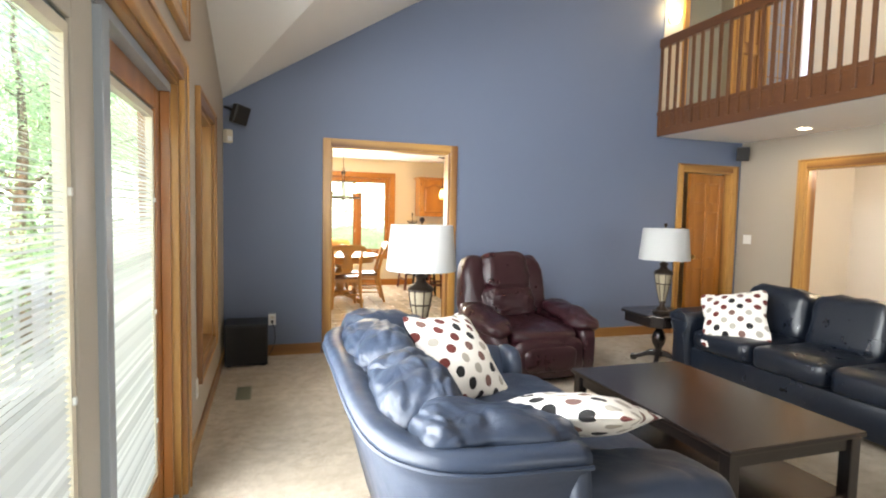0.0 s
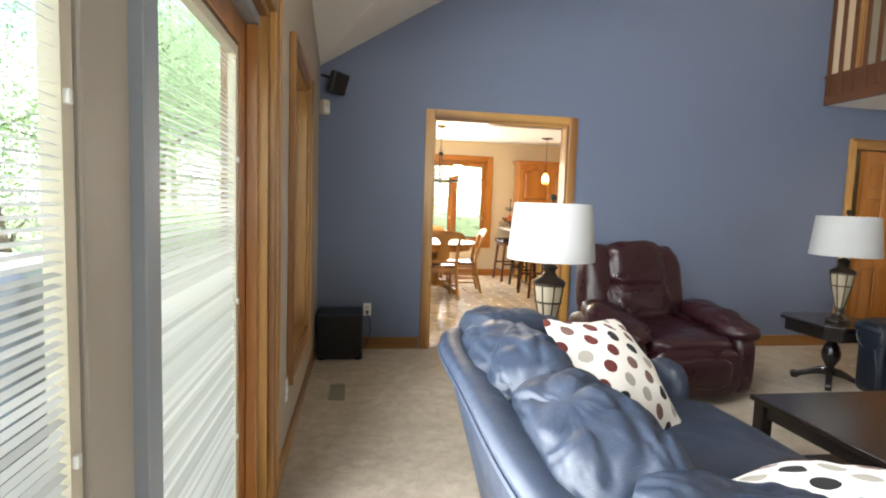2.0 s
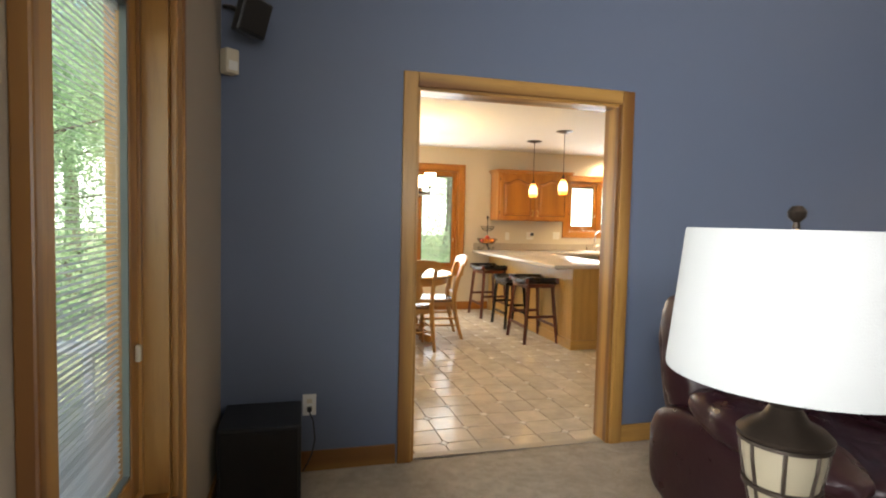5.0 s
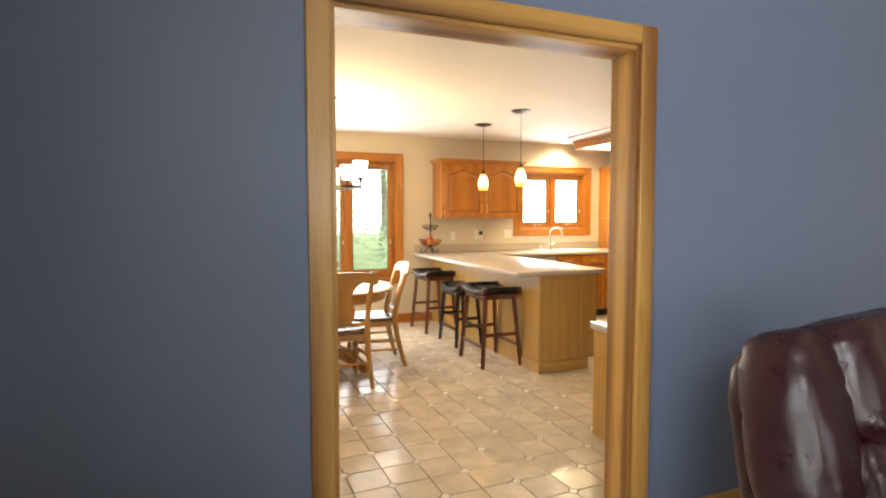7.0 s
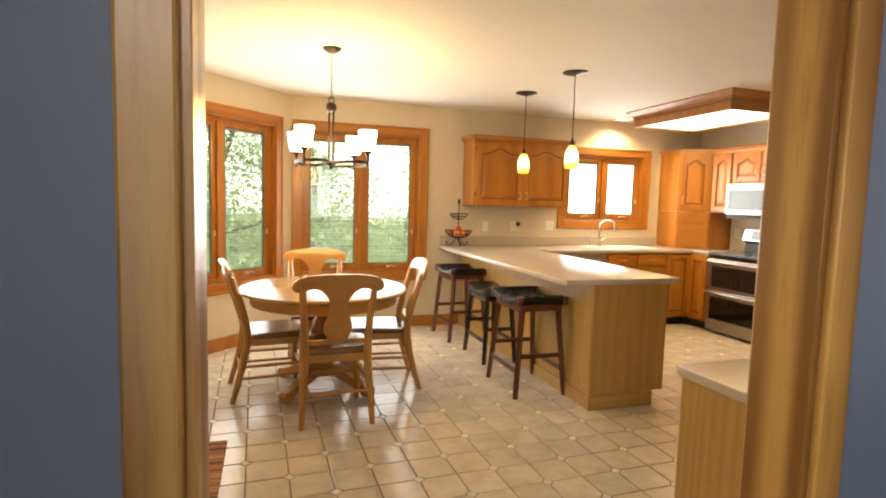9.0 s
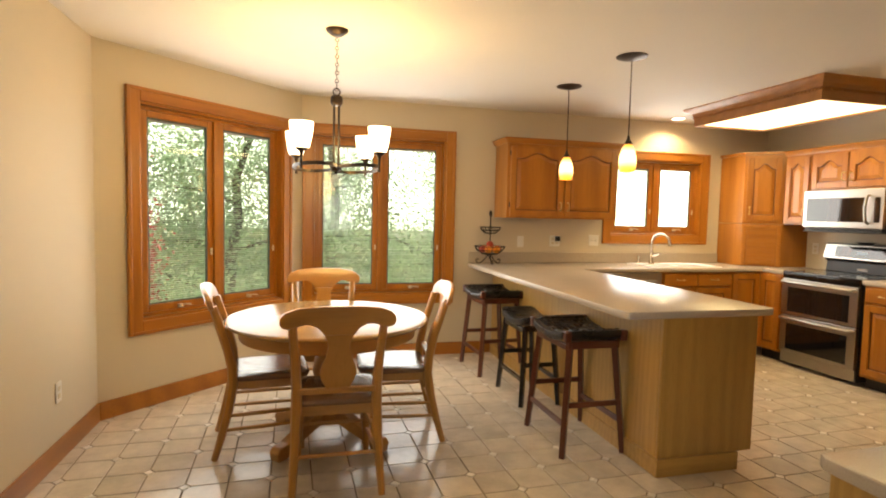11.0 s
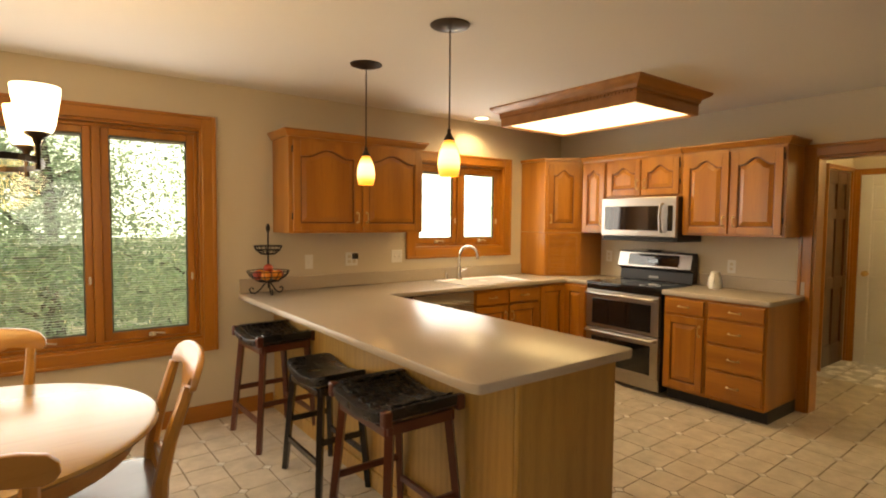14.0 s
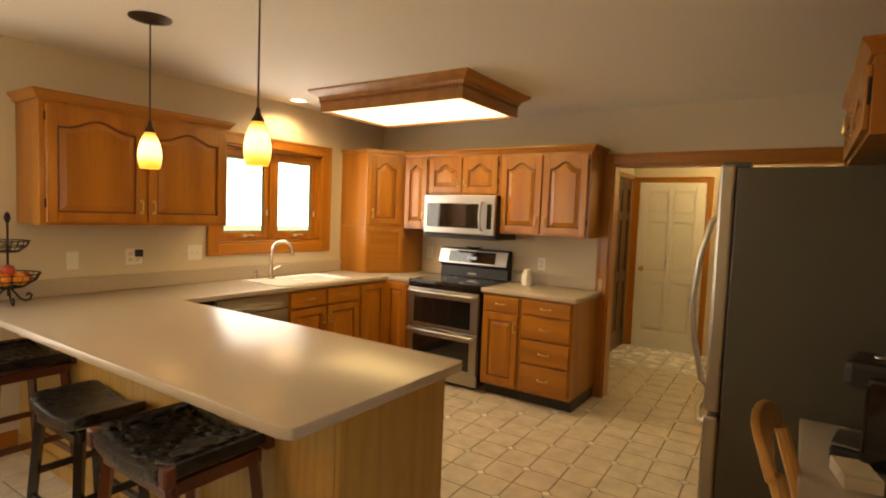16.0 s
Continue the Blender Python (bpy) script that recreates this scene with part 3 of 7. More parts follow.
def wall_bay():
    bm = bmesh.new()
    for a, b, lo, hi in wall_with_openings(-0.06, BAYL + 0.06, 0, KC, [(0.29, 1.55, 0.61, 2.10)]):
        add_box(bm, a, b, 0, WT, lo, hi, m=MBAY)
    return bm


structure("wall_bay", wall_bay(), CREAM, "cream painted angled bay wall", "wall")
wall_y("wall_sink", YS, YS + WT, wall_with_openings(1.26, 6.6, 0, KC, [(1.36, 2.62, 0.61, 2.10), (4.44, 5.55, 1.21, 2.02)]), CREAM, "cream painted kitchen wall behind the sink")
wall_x("wall_stove", XR, XR + WT, wall_with_openings(6.2, YS, 0, KC, [(6.80, 8.36, 0, 1.98)]), CREAM, "cream painted kitchen wall behind the stove")
structure("ceiling_kitchen", box(-0.2, 9.2, YB + 0.13, YS + 0.3, KC, KC + 0.05), WHITE, "white kitchen ceiling", "ceiling")
wall_y("wall_hall_north", 8.77, 8.89, wall_with_openings(XR + WT, 8.77, 0, KC, [(7.93, 8.60, 0, 2.02)]), CREAM, "cream painted hall wall")
wall_y("wall_hall_south", 6.1, 6.2, [(XR + WT, 8.9, 0, KC)], CREAM, "cream painted hall wall")
wall_x("wall_hall_end", 8.65, 8.77, wall_with_openings(6.1, 8.86, 0, KC, [(7.95, 8.69, 0, 1.99)]), CREAM, "cream painted wall at the end of the hall")


# ---- trim ----
ORIGIN = Matrix()


def casing_u(name, axis, face, out, u0, u1, z0, z1, w=0.09, th=0.022, sill=False, mats=OAK, moulded=True):
    """Oak casing round an opening: two legs and a head (and a foot piece for a window), one below the other."""
    holder = thing(name, Matrix(), "varnished oak casing round an opening", "trim")
    holder["kind"] = "structure"
    a, b = sorted((face, face + out * th))
    c, d = sorted((face, face + out * (th + 0.008)))

    def piece(nm, p0, p1, q0, q1, mat, bv=0.006, a=a, b=b):
        bm = box(a, b, p0, p1, q0, q1, bv) if axis == "x" else box(p0, p1, a, b, q0, q1, bv)
        part(nm, bm, mat, holder)
    along = "y" if axis == "x" else "x"
    zb = z0 - (w if sill else 0)
    piece("leg", u0 - w, u0, zb, z1 + w, mats["z"])
    piece("leg", u1, u1 + w, zb, z1 + w, mats["z"])
    piece("head", u0, u1, z1, z1 + w, mats[along])
    if sill:
        piece("foot", u0, u1, zb, z0, mats[along])
    if not moulded:
        return holder
    piece("moulding", u0 - w - 0.004, u0 - w + 0.022, zb - 0.003, z1 + w + 0.003, mats["z"], 0.005, c, d)
    piece("moulding", u1 + w - 0.022, u1 + w + 0.004, zb - 0.003, z1 + w + 0.003, mats["z"], 0.005, c, d)
    piece("moulding", u0 - w + 0.022, u1 + w - 0.022, z1 + w - 0.02, z1 + w + 0.003, mats[along], 0.005, c, d)
    if sill:
        piece("moulding", u0 - w + 0.022, u1 + w - 0.022, zb - 0.003, zb + 0.02, mats[along], 0.005, c, d)
    return holder


def jamb(name, axis, d0, d1, u0, u1, z0, z1, th=0.02, sill=False, mats=OAK):
    """Oak lining of an opening through the wall's depth."""
    holder = thing(name, Matrix(), "varnished oak jamb lining an opening", "trim")
    holder["kind"] = "structure"
    rows = [("side", u0, u0 + th, z0, z1, "z"), ("side", u1 - th, u1, z0, z1, "z"), ("top", u0 + th, u1 - th, z1 - th, z1, "y" if axis == "x" else "x")]
    if sill:
        rows.append(("sill", u0 + th, u1 - th, z0, z0 + th, "y" if axis == "x" else "x"))
    for nm, a, b, lo, hi, g in rows:
        bm = box(d0, d1, a, b, lo, hi, 0.002) if axis == "x" else box(a, b, d0, d1, lo, hi, 0.002)
        part(nm, bm, mats[g], holder)
    return holder


casing_u("trim_opening_living", "y", YB, -1, 0.992, 2.238, 0, 2.068, 0.079, moulded=False)
casing_u("trim_opening_kitchen", "y", YK + 0.008, 1, 0.992, 2.238, 0, 2.068, moulded=False)
jamb("jamb_opening", "y", YB - 0.002, YK + 0.01, 0.988, 2.242, 0, 2.072)
casing_u("trim_closet_door", "y", YB, -1, 5.28, 6.05, 0, 2.03, 0.08)
jamb("jamb_closet_door", "y", YB - 0.002, YK, 5.276, 6.054, 0, 2.034)
casing_u("trim_far_opening", "x", 6.19, -1, 3.6, 5.09, 0, 2.03, 0.10)
jamb("jamb_far_opening", "x", 6.188, 6.312, 3.596, 5.094, 0, 2.034)
casing_u("trim_slider", "x", 0.0, 1, SL0, SL1, 0, SLT, 0.10, 0.028)
jamb("jamb_slider", "x", -WT - 0.03, 0.002, SL0 - 0.004, SL1 + 0.004, 0, SLT + 0.004, 0.03)
casing_u("trim_side_window", "x", 0.0, 1, W20, W21, 0.46, 2.05, 0.085, 0.024, True)
jamb("jamb_side_window", "x", -WT - 0.03, 0.002, W20 - 0.004, W21 + 0.004, 0.456, 2.054, 0.025, True)
casing_u("trim_clerestory", "x", 0.0, 1, 1.4, 3.52, 2.36, 3.3, 0.085, 0.024, True)
casing_u("trim_loft_side_door", "y", YB - 0.012, -1, 5.24, 5.92, 2.72, 4.72, 0.08)


def skirting(name, axis, face, out, u0, u1, mats, h=0.11):
    a, b = sorted((face, face + out * 0.014))
    bm = box(a, b, u0, u1, 0, h, 0.004) if axis == "x" else box(u0, u1, a, b, 0, h, 0.004)
    return structure(name, bm, mats["y" if axis == "x" else "x"], "varnished oak skirting board", "baseboard")


skirting("baseboard_blue_west", "y", YB, -1, 0.014, 0.905, OAK)
skirting("baseboard_blue_east", "y", YB, -1, 2.32, 5.2, OAK)
skirting("baseboard_west_near", "x", 0.0, 1, 3.51, 5.986, OAK)
skirting("baseboard_west_far", "x", 0.0, 1, -3.5, 1.1, OAK)
skirting("baseboard_under_loft", "x", 6.19, -1, 5.2, 5.98, OAK)
structure("threshold_strip", box(1.011, 2.22, YB + 0.02, YB + 0.08, 0.0, 0.006, 0.002), TAN, "tan threshold strip between carpet and tile", "trim")

ORIGIN = KITCHEN
casing_u("trim_sink_window", "y", YS, -1, 4.44, 5.55, 1.21, 2.02, 0.09, 0.022, True, OAKC)
jamb("jamb_sink_window", "y", YS - 0.002, YS + WT, 4.436, 5.554, 1.206, 2.024, 0.02, True, OAKC)
casing_u("trim_bay_window", "y", YS, -1, 1.36, 2.62, 0.61, 2.10, 0.09, 0.022, True, OAKC)
jamb("jamb_bay_window", "y", YS - 0.002, YS + WT, 1.356, 2.624, 0.606, 2.104, 0.02, True, OAKC)
for h in (casing_u("trim_bay_angled_window", "y", 0.0, -1, 0.29, 1.55, 0.61, 2.10, 0.09, 0.022, True, OAKC),
          jamb("jamb_bay_angled_window", "y", -0.002, WT, 0.286, 1.554, 0.606, 2.104, 0.02, True, OAKC)):
    h.matrix_world = ORIGIN @ MBAY
casing_u("trim_hall_opening", "x", XR, -1, 6.80, 8.36, 0, 1.98, 0.09, 0.02, False, OAKC)
jamb("jamb_hall_opening", "x", XR - 0.002, XR + WT, 6.796, 8.364, 0, 1.984, 0.02, False, OAKC)
casing_u("trim_hall_door", "x", 8.65, -1, 7.95, 8.69, 0, 1.99, 0.06, 0.02, False, OAKC)
casing_u("trim_hall_side_door", "y", 8.77, -1, 7.93, 8.60, 0, 2.02, 0.045, 0.02, False, OAKC)
skirting("baseboard_kitchen_west", "x", 0.0, 1, YK + 0.03, 9.615, OAKC, 0.12)
skirting("baseboard_sink_wall", "y", YS, -1, 1.265, 3.12, OAKC, 0.12)
structure("baseboard_bay", box(0.006, BAYL - 0.006, -0.014, 0, 0, 0.12, 0.004, MBAY), OAKC["x"], "varnished oak skirting board", "baseboard")

# ---- windows and doors ----
def window_sashes(name, m, u0, u1, z0, z1, depth, label, mats=OAKC, panes=2, fw=0.048, gap=0.0, blinds=None, tilt=8, handles=True):
    """A casement window in local x (along), y (outwards), z: fixed frame, one sash a light with pane, slat blind and crank."""
    win = thing(name, m, label, "window")
    win["kind"] = "structure"
    t = 0.022
    part("window_frame", boxes((u0, u0 + t, depth, depth + 0.06, z0, z1), (u1 - t, u1, depth, depth + 0.06, z0, z1), (u0 + t, u1 - t, depth, depth + 0.06, z1 - t, z1), (u0 + t, u1 - t, depth, depth + 0.06, z0, z0 + t), bevel=0.003), mats["z"], win)
    w = (u1 - u0 - 2 * t - (panes - 1) * 0.05) / panes
    for i in range(panes):
        a = u0 + t + i * (w + 0.05)
        b = a + w
        if i:
            part("mullion", box(a - 0.05, a, depth - 0.012, depth + 0.06, z0 + t, z1 - t, 0.004), mats["z"], win)
        d0, d1 = depth + 0.008, depth + 0.045
        part("sash", boxes((a, a + fw, d0, d1, z0 + t, z1 - t), (b - fw, b, d0, d1, z0 + t, z1 - t), (a + fw, b - fw, d0, d1, z1 - t - fw, z1 - t), (a + fw, b - fw, d0, d1, z0 + t, z0 + t + fw * 1.1), bevel=0.006), mats["z"], win)
        pane = part("pane", box(a + fw - 0.004, b - fw + 0.004, d0 + 0.024, d0 + 0.028, z0 + t + fw - 0.004, z1 - t - fw + 0.004), GLASS, win)
        pane.visible_shadow = False
        gz0, gz1 = z0 + t + fw * 1.1, z1 - t - fw
        part("gasket", boxes((a + fw, a + fw + 0.009, d0 + 0.004, d0 + 0.022, gz0, gz1), (b - fw - 0.009, b - fw, d0 + 0.004, d0 + 0.022, gz0, gz1), (a + fw + 0.009, b - fw - 0.009, d0 + 0.004, d0 + 0.022, gz1 - 0.009, gz1), (a + fw + 0.009, b - fw - 0.009, d0 + 0.004, d0 + 0.022, gz0, gz0 + 0.009)), GASKET, win, "grey-green glazing gasket")
        if handles:
            part("crank", add_tube(add_lathe(bmesh.new(), [(0, -0.012), (0.022, -0.01), (0.02, 0.012), (0, 0.016)], 12, ((a + b) / 2, d0 - 0.006, z0 + t + 0.02)), [((a + b) / 2, d0 - 0.008, z0 + t + 0.025), ((a + b) / 2 + 0.03, d0 - 0.03, z0 + t + 0.03), ((a + b) / 2 + 0.075, d0 - 0.03, z0 + t + 0.022)], 0.006, 6), BEIGEP, win)
            part("latch", box(b - fw * 0.6, b - fw * 0.3, d0 - 0.016, d0 - 0.001, z0 + 0.28 * (z1 - z0), z0 + 0.28 * (z1 - z0) + 0.05, 0.004), BEIGEP, win)
        if blinds and blinds[i] is not None:
            lo = z0 + t + fw * 1.15 + 0.01
            hi = z1 - t - fw
            lo = lo + (hi - lo) * blinds[i]
            bm, z = bmesh.new(), lo
            q = math.sin(radians(tilt)) * 0.0055
            while z < hi:
                vs = [bm.verts.new((x, y, z + s)) for x, y, s in ((a + fw, d0 + 0.029, -q), (b - fw, d0 + 0.029, -q), (b - fw, d0 + 0.040, q), (a + fw, d0 + 0.040, q))]
                for v in vs[2:]:
                    v.co.z += 0.0006
                bm.faces.new(vs)
                z += 0.016
            part("blind_slats", bm, SLAT, win, "white mini-blind slats between the panes")
            part("blind_rail", box(a + fw, b - fw, d0 + 0.026, d0 + 0.038, hi - 0.022, hi), SLAT, win)
    return win


window_sashes("window_bay", pose(0, YS, 0), 1.378, 2.602, 0.628, 2.082, 0.045, "oak casement window with two lights and slat blinds", blinds=(0.0, 0.0), tilt=20)
window_sashes("window_bay_angled", MBAY, 0.308, 1.532, 0.628, 2.082, 0.045, "oak casement window with two lights and slat blinds", blinds=(0.0, 0.0), tilt=14)
window_sashes("window_sink", pose(0, YS, 0), 4.458, 5.532, 1.228, 2.002, 0.045, "oak casement window over the sink with blinds half drawn", blinds=(0.84, None), tilt=25)
ORIGIN = Matrix()
window_sashes("window_side", pose(0, W21, 0, 0, 0, 90) @ pose(-(W21 - W20), 0, 0), 0.021, W21 - W20 - 0.021, 0.481, 2.029, 0.07, "tall oak casement window with a beige crank", OAK, 1, 0.07, blinds=(0.0,), tilt=10)
# the wall is solid here, with no opening behind this window
window_sashes("window_clerestory", pose(0, 3.52, 0, 0, 0, 90) @ pose(-2.12, 0, 0), 0.01, 2.11, 2.37, 3.29, 0.06, "oak framed fixed window above the sliding door", OAK, 2, 0.06, handles=False)


def sliding_door():
    win = thing("sliding_door", Matrix(), "oak and vinyl sliding patio door with blinds between panes", "door")
    win["kind"] = "structure"
    z1 = SLT - 0.03
    part("head_track", boxes((-0.155, -0.028, SL0 + 0.03, SL1 - 0.03, z1 - 0.035, z1)), GREYV, win, "grey vinyl head track")
    part("floor_track", boxes((-0.165, -0.01, SL0 + 0.03, SL1 - 0.03, 0.0, 0.022)), GREYV, win, "grey vinyl floor track")
    mid = 2.215
    # the near panel slides inside, the far panel is fixed; (from, to, plane, left stile, right stile)
    for a, b, x0, s0, s1, mat, nm in ((SL0 + 0.032, mid, -0.075, 0.105, 0.16, ALMOND, "sliding_panel"), (mid + 0.055, SL1 - 0.032, -0.115, 0.09, 0.12, OAKS["z"], "fixed_panel")):
        x1, top, bot = x0 + 0.042, z1 - 0.036, 0.024
        g0, g1 = a + s0, b - s1
        pan = part(nm, boxes((x0, x1, a, g0, bot, top), (x0, x1, g1, b, bot, top), (x0, x1, g0, g1, top - 0.10, top), (x0, x1, g0, g1, bot, bot + 0.16), bevel=0.005), mat, win)
        glass = part("pane", box(x0 + 0.016, x0 + 0.02, g0 - 0.004, g1 + 0.004, bot + 0.156, top - 0.096), GLASS, pan)
        glass.visible_shadow = False
        for k, (w, xin, xout, gm) in enumerate(((0.014, x0 + 0.006, x1 - 0.012, GASKET), (0.03, x0 + 0.010, x1 - 0.004, BEIGEP))):
            o = 0.014 * k
            part("gasket" if k == 0 else "glazing_bead", boxes((xin, xout, g0 + o, g0 + o + w, bot + 0.16 + o, top - 0.10 - o), (xin, xout, g1 - o - w, g1 - o, bot + 0.16 + o, top - 0.10 - o), (xin, xout, g0 + o + w, g1 - o - w, top - 0.10 - o - w, top - 0.10 - o), (xin, xout, g0 + o + w, g1 - o - w, bot + 0.16 + o, bot + 0.16 + o + w)), gm, pan)
        for z in (0.45, 0.95, 1.45):
            part("clip", box(x1 - 0.006, x1 + 0.004, g1 - 0.04, g1 - 0.028, z, z + 0.02, 0.002), WHITEP, pan)
        bm, z, q = bmesh.new(), bot + 0.21, 0.0022 if nm == "sliding_panel" else 0.0046
        while z < top - 0.15:
            vs = [bm.verts.new((x, y, z + d)) for x, y, d in ((x0 + 0.0235, g0 + 0.045, q), (x0 + 0.0235, g1 - 0.045, q), (x0 + 0.0345, g1 - 0.045, -q), (x0 + 0.0345, g0 + 0.045, -q))]
            bm.faces.new(vs)
            z += 0.0155
        part("blind_slats", bm, SLAT, pan, "white mini-blind slats between the panes")
    part("screen_stile", boxes((-0.040, -0.012, mid + 0.006, mid + 0.075, 0.024, z1 - 0.04), bevel=0.003), GREYV, win, "grey screen door stile")
    part("stop", boxes((-0.072, -0.03, SL1 - 0.058, SL1 - 0.031, 0.024, z1 - 0.036), bevel=0.004), OAKS["z"], win)
    part("pull", boxes((-0.032, -0.010, SL0 + 0.07, SL0 + 0.10, 0.95, 1.2), bevel=0.006), BEIGEP, win)


sliding_door()


def six_panel_door(name, m, w, h, label, mat, wide=True):
    """A panelled door in local x (along), z, its face towards -y."""
    d = thing(name, m, label, "door")
    d["kind"] = "structure"
    bm = boxes((0, w, 0.012, 0.04, 0, h))
    cols = ((0.11 * w / 0.8, 0.37 * w / 0.8), (0.43 * w / 0.8, 0.69 * w / 0.8))
    rows = ((0.22, 0.80), (0.92, 1.52), (1.62, 1.88))
    us = [0, cols[0][0], cols[0][1], cols[1][0], cols[1][1], w]
    for a, b in ((us[0], us[1]), (us[2], us[3]), (us[4], us[5])):
        add_box(bm, a, b, -0.008, 0.012, 0, h, 0.005)
    zs = [0] + [z for r in rows for z in r] + [h]
    for a, b in cols:
        for lo, hi in zip(zs[::2], zs[1::2]):
            add_box(bm, a, b, -0.0075, 0.012, lo, hi, 0.005)
    part("leaf", bm, mat, d)
    for a, b in cols:
        for lo, hi in rows:
            part("panel", box(a + 0.02, b - 0.02, 0.003, 0.012, lo + 0.02, hi - 0.02, 0.006), mat, d)
    return d


ORIGIN = KITCHEN
hall_door = six_panel_door("door_hall", pose(8.64, 8.685, 0.004, 0, 0, -90), 0.73, 1.98, "white six-panel interior door, closed", WHITE_TRIM)
part("knob", lathe([(0, -0.075), (0.022, -0.07), (0.03, -0.05), (0.02, -0.03), (0.012, -0.028), (0.012, -0.012), (0.03, -0.008), (0.03, 0), (0, 0)], 16, (0.07, 0, 0.95), pose(0.07, 0, 0.95) @ pose(0, 0, 0, -90) @ pose(-0.07, 0, -0.95)), BRASS, hall_door, "polished brass knob")
# a closed leaf in darkened oak takes the place of the shadowed doorway
side_door = six_panel_door("door_hall_side", pose(7.93, 8.78, 0.004), 0.665, 2.01, "closed oak panelled hall door, its shade put into the colour", OAK_SHADED)
ORIGIN = Matrix()
closet_door = six_panel_door("door_closet", pose(5.43, YB + 0.03, 0.004, 0, 0, 8), 0.62, 2.0, "varnished oak panelled door standing ajar", OAKC["z"])
part("knob", lathe([(0, -0.07), (0.024, -0.06), (0.028, -0.045), (0.012, -0.02), (0.03, -0.006), (0.03, 0), (0, 0)], 14, (0, 0, 0), pose(0.06, 0, 0.95, -90)), BRASS, closet_door)
structure("wall_closet", boxes((5.15, 6.2, 6.42, 6.46, 0, 2.1)), CREAM, "cream closet wall behind the ajar door", "wall")
loft_door = six_panel_door("door_loft", pose(6.01, YB - 0.055, 2.724), 0.33, 1.99, "narrow varnished oak panelled door on the loft", OAK["z"])
glazed = thing("door_glazed", pose(6.42, YB - 0.052, 2.724), "grey glazed loft door with small panes in oak edging", "door")
glazed["kind"] = "structure"
part("leaf", boxes((0, 0.05, 0, 0.038, 0, 1.99), (0.43, 0.48, 0, 0.038, 0, 1.99), (0.05, 0.43, 0, 0.038, 0, 0.22), (0.05, 0.43, 0, 0.038, 1.89, 1.99), bevel=0.004), OAK["z"], glazed)
for k in range(5):
    for a, b in ((0.052, 0.234), (0.246, 0.428)):
        part("pane", box(a, b, 0.012, 0.02, 0.225 + k * 0.334, 0.545 + k * 0.334), PANE, glazed)
    part("muntin", box(0.05, 0.43, 0.004, 0.03, 0.546 + k * 0.334, 0.558 + k * 0.334), OAK["x"], glazed)
part("muntin", box(0.235, 0.245, 0.004, 0.03, 0.22, 1.89), OAK["z"], glazed)
sidelight = thing("window_sidelight", pose(6.96, 5.76, 2.80), "narrow bright sidelight window on the loft", "window")
sidelight["kind"] = "structure"
part("window_frame", boxes((0.0, 0.06, -0.02, 0.006, -0.02, 1.82), (0.0, 0.06, 0.124, 0.15, -0.02, 1.82), (0.0, 0.06, 0.006, 0.124, 1.796, 1.82), (0.0, 0.06, 0.006, 0.124, -0.02, 0.004)), WHITE_TRIM, sidelight)
# the pane itself glows, standing in for daylight from outside
part("pane", box(0.03, 0.034, 0.006, 0.124, 0.004, 1.796), DAYPANE, sidelight, "frosted pane that glows in place of daylight")


ORIGIN = KITCHEN

# ---- kitchen cabinets ----
def pull(bm, x, z, horizontal=False, s=1.0):
    """A small bow handle in front of local y = 0."""
    h = 0.038 * s
    pts = [(-h, 0, 0), (-h, -0.02, 0), (-h * 0.6, -0.027, 0), (h * 0.6, -0.027, 0), (h, -0.02, 0), (h, 0, 0)]
    add_tube(bm, [(x + a, b, z) if horizontal else (x, b, z + a) for a, b, c in pts], 0.005, 6)
    for e in (-h, h):
        add_lathe(bm, [(0, 0), (0.011, 0), (0.009, 0.004), (0, 0.004)], 10, m=pose(x + (e if horizontal else 0), 0, z + (0 if horizontal else e), 90))
    return bm


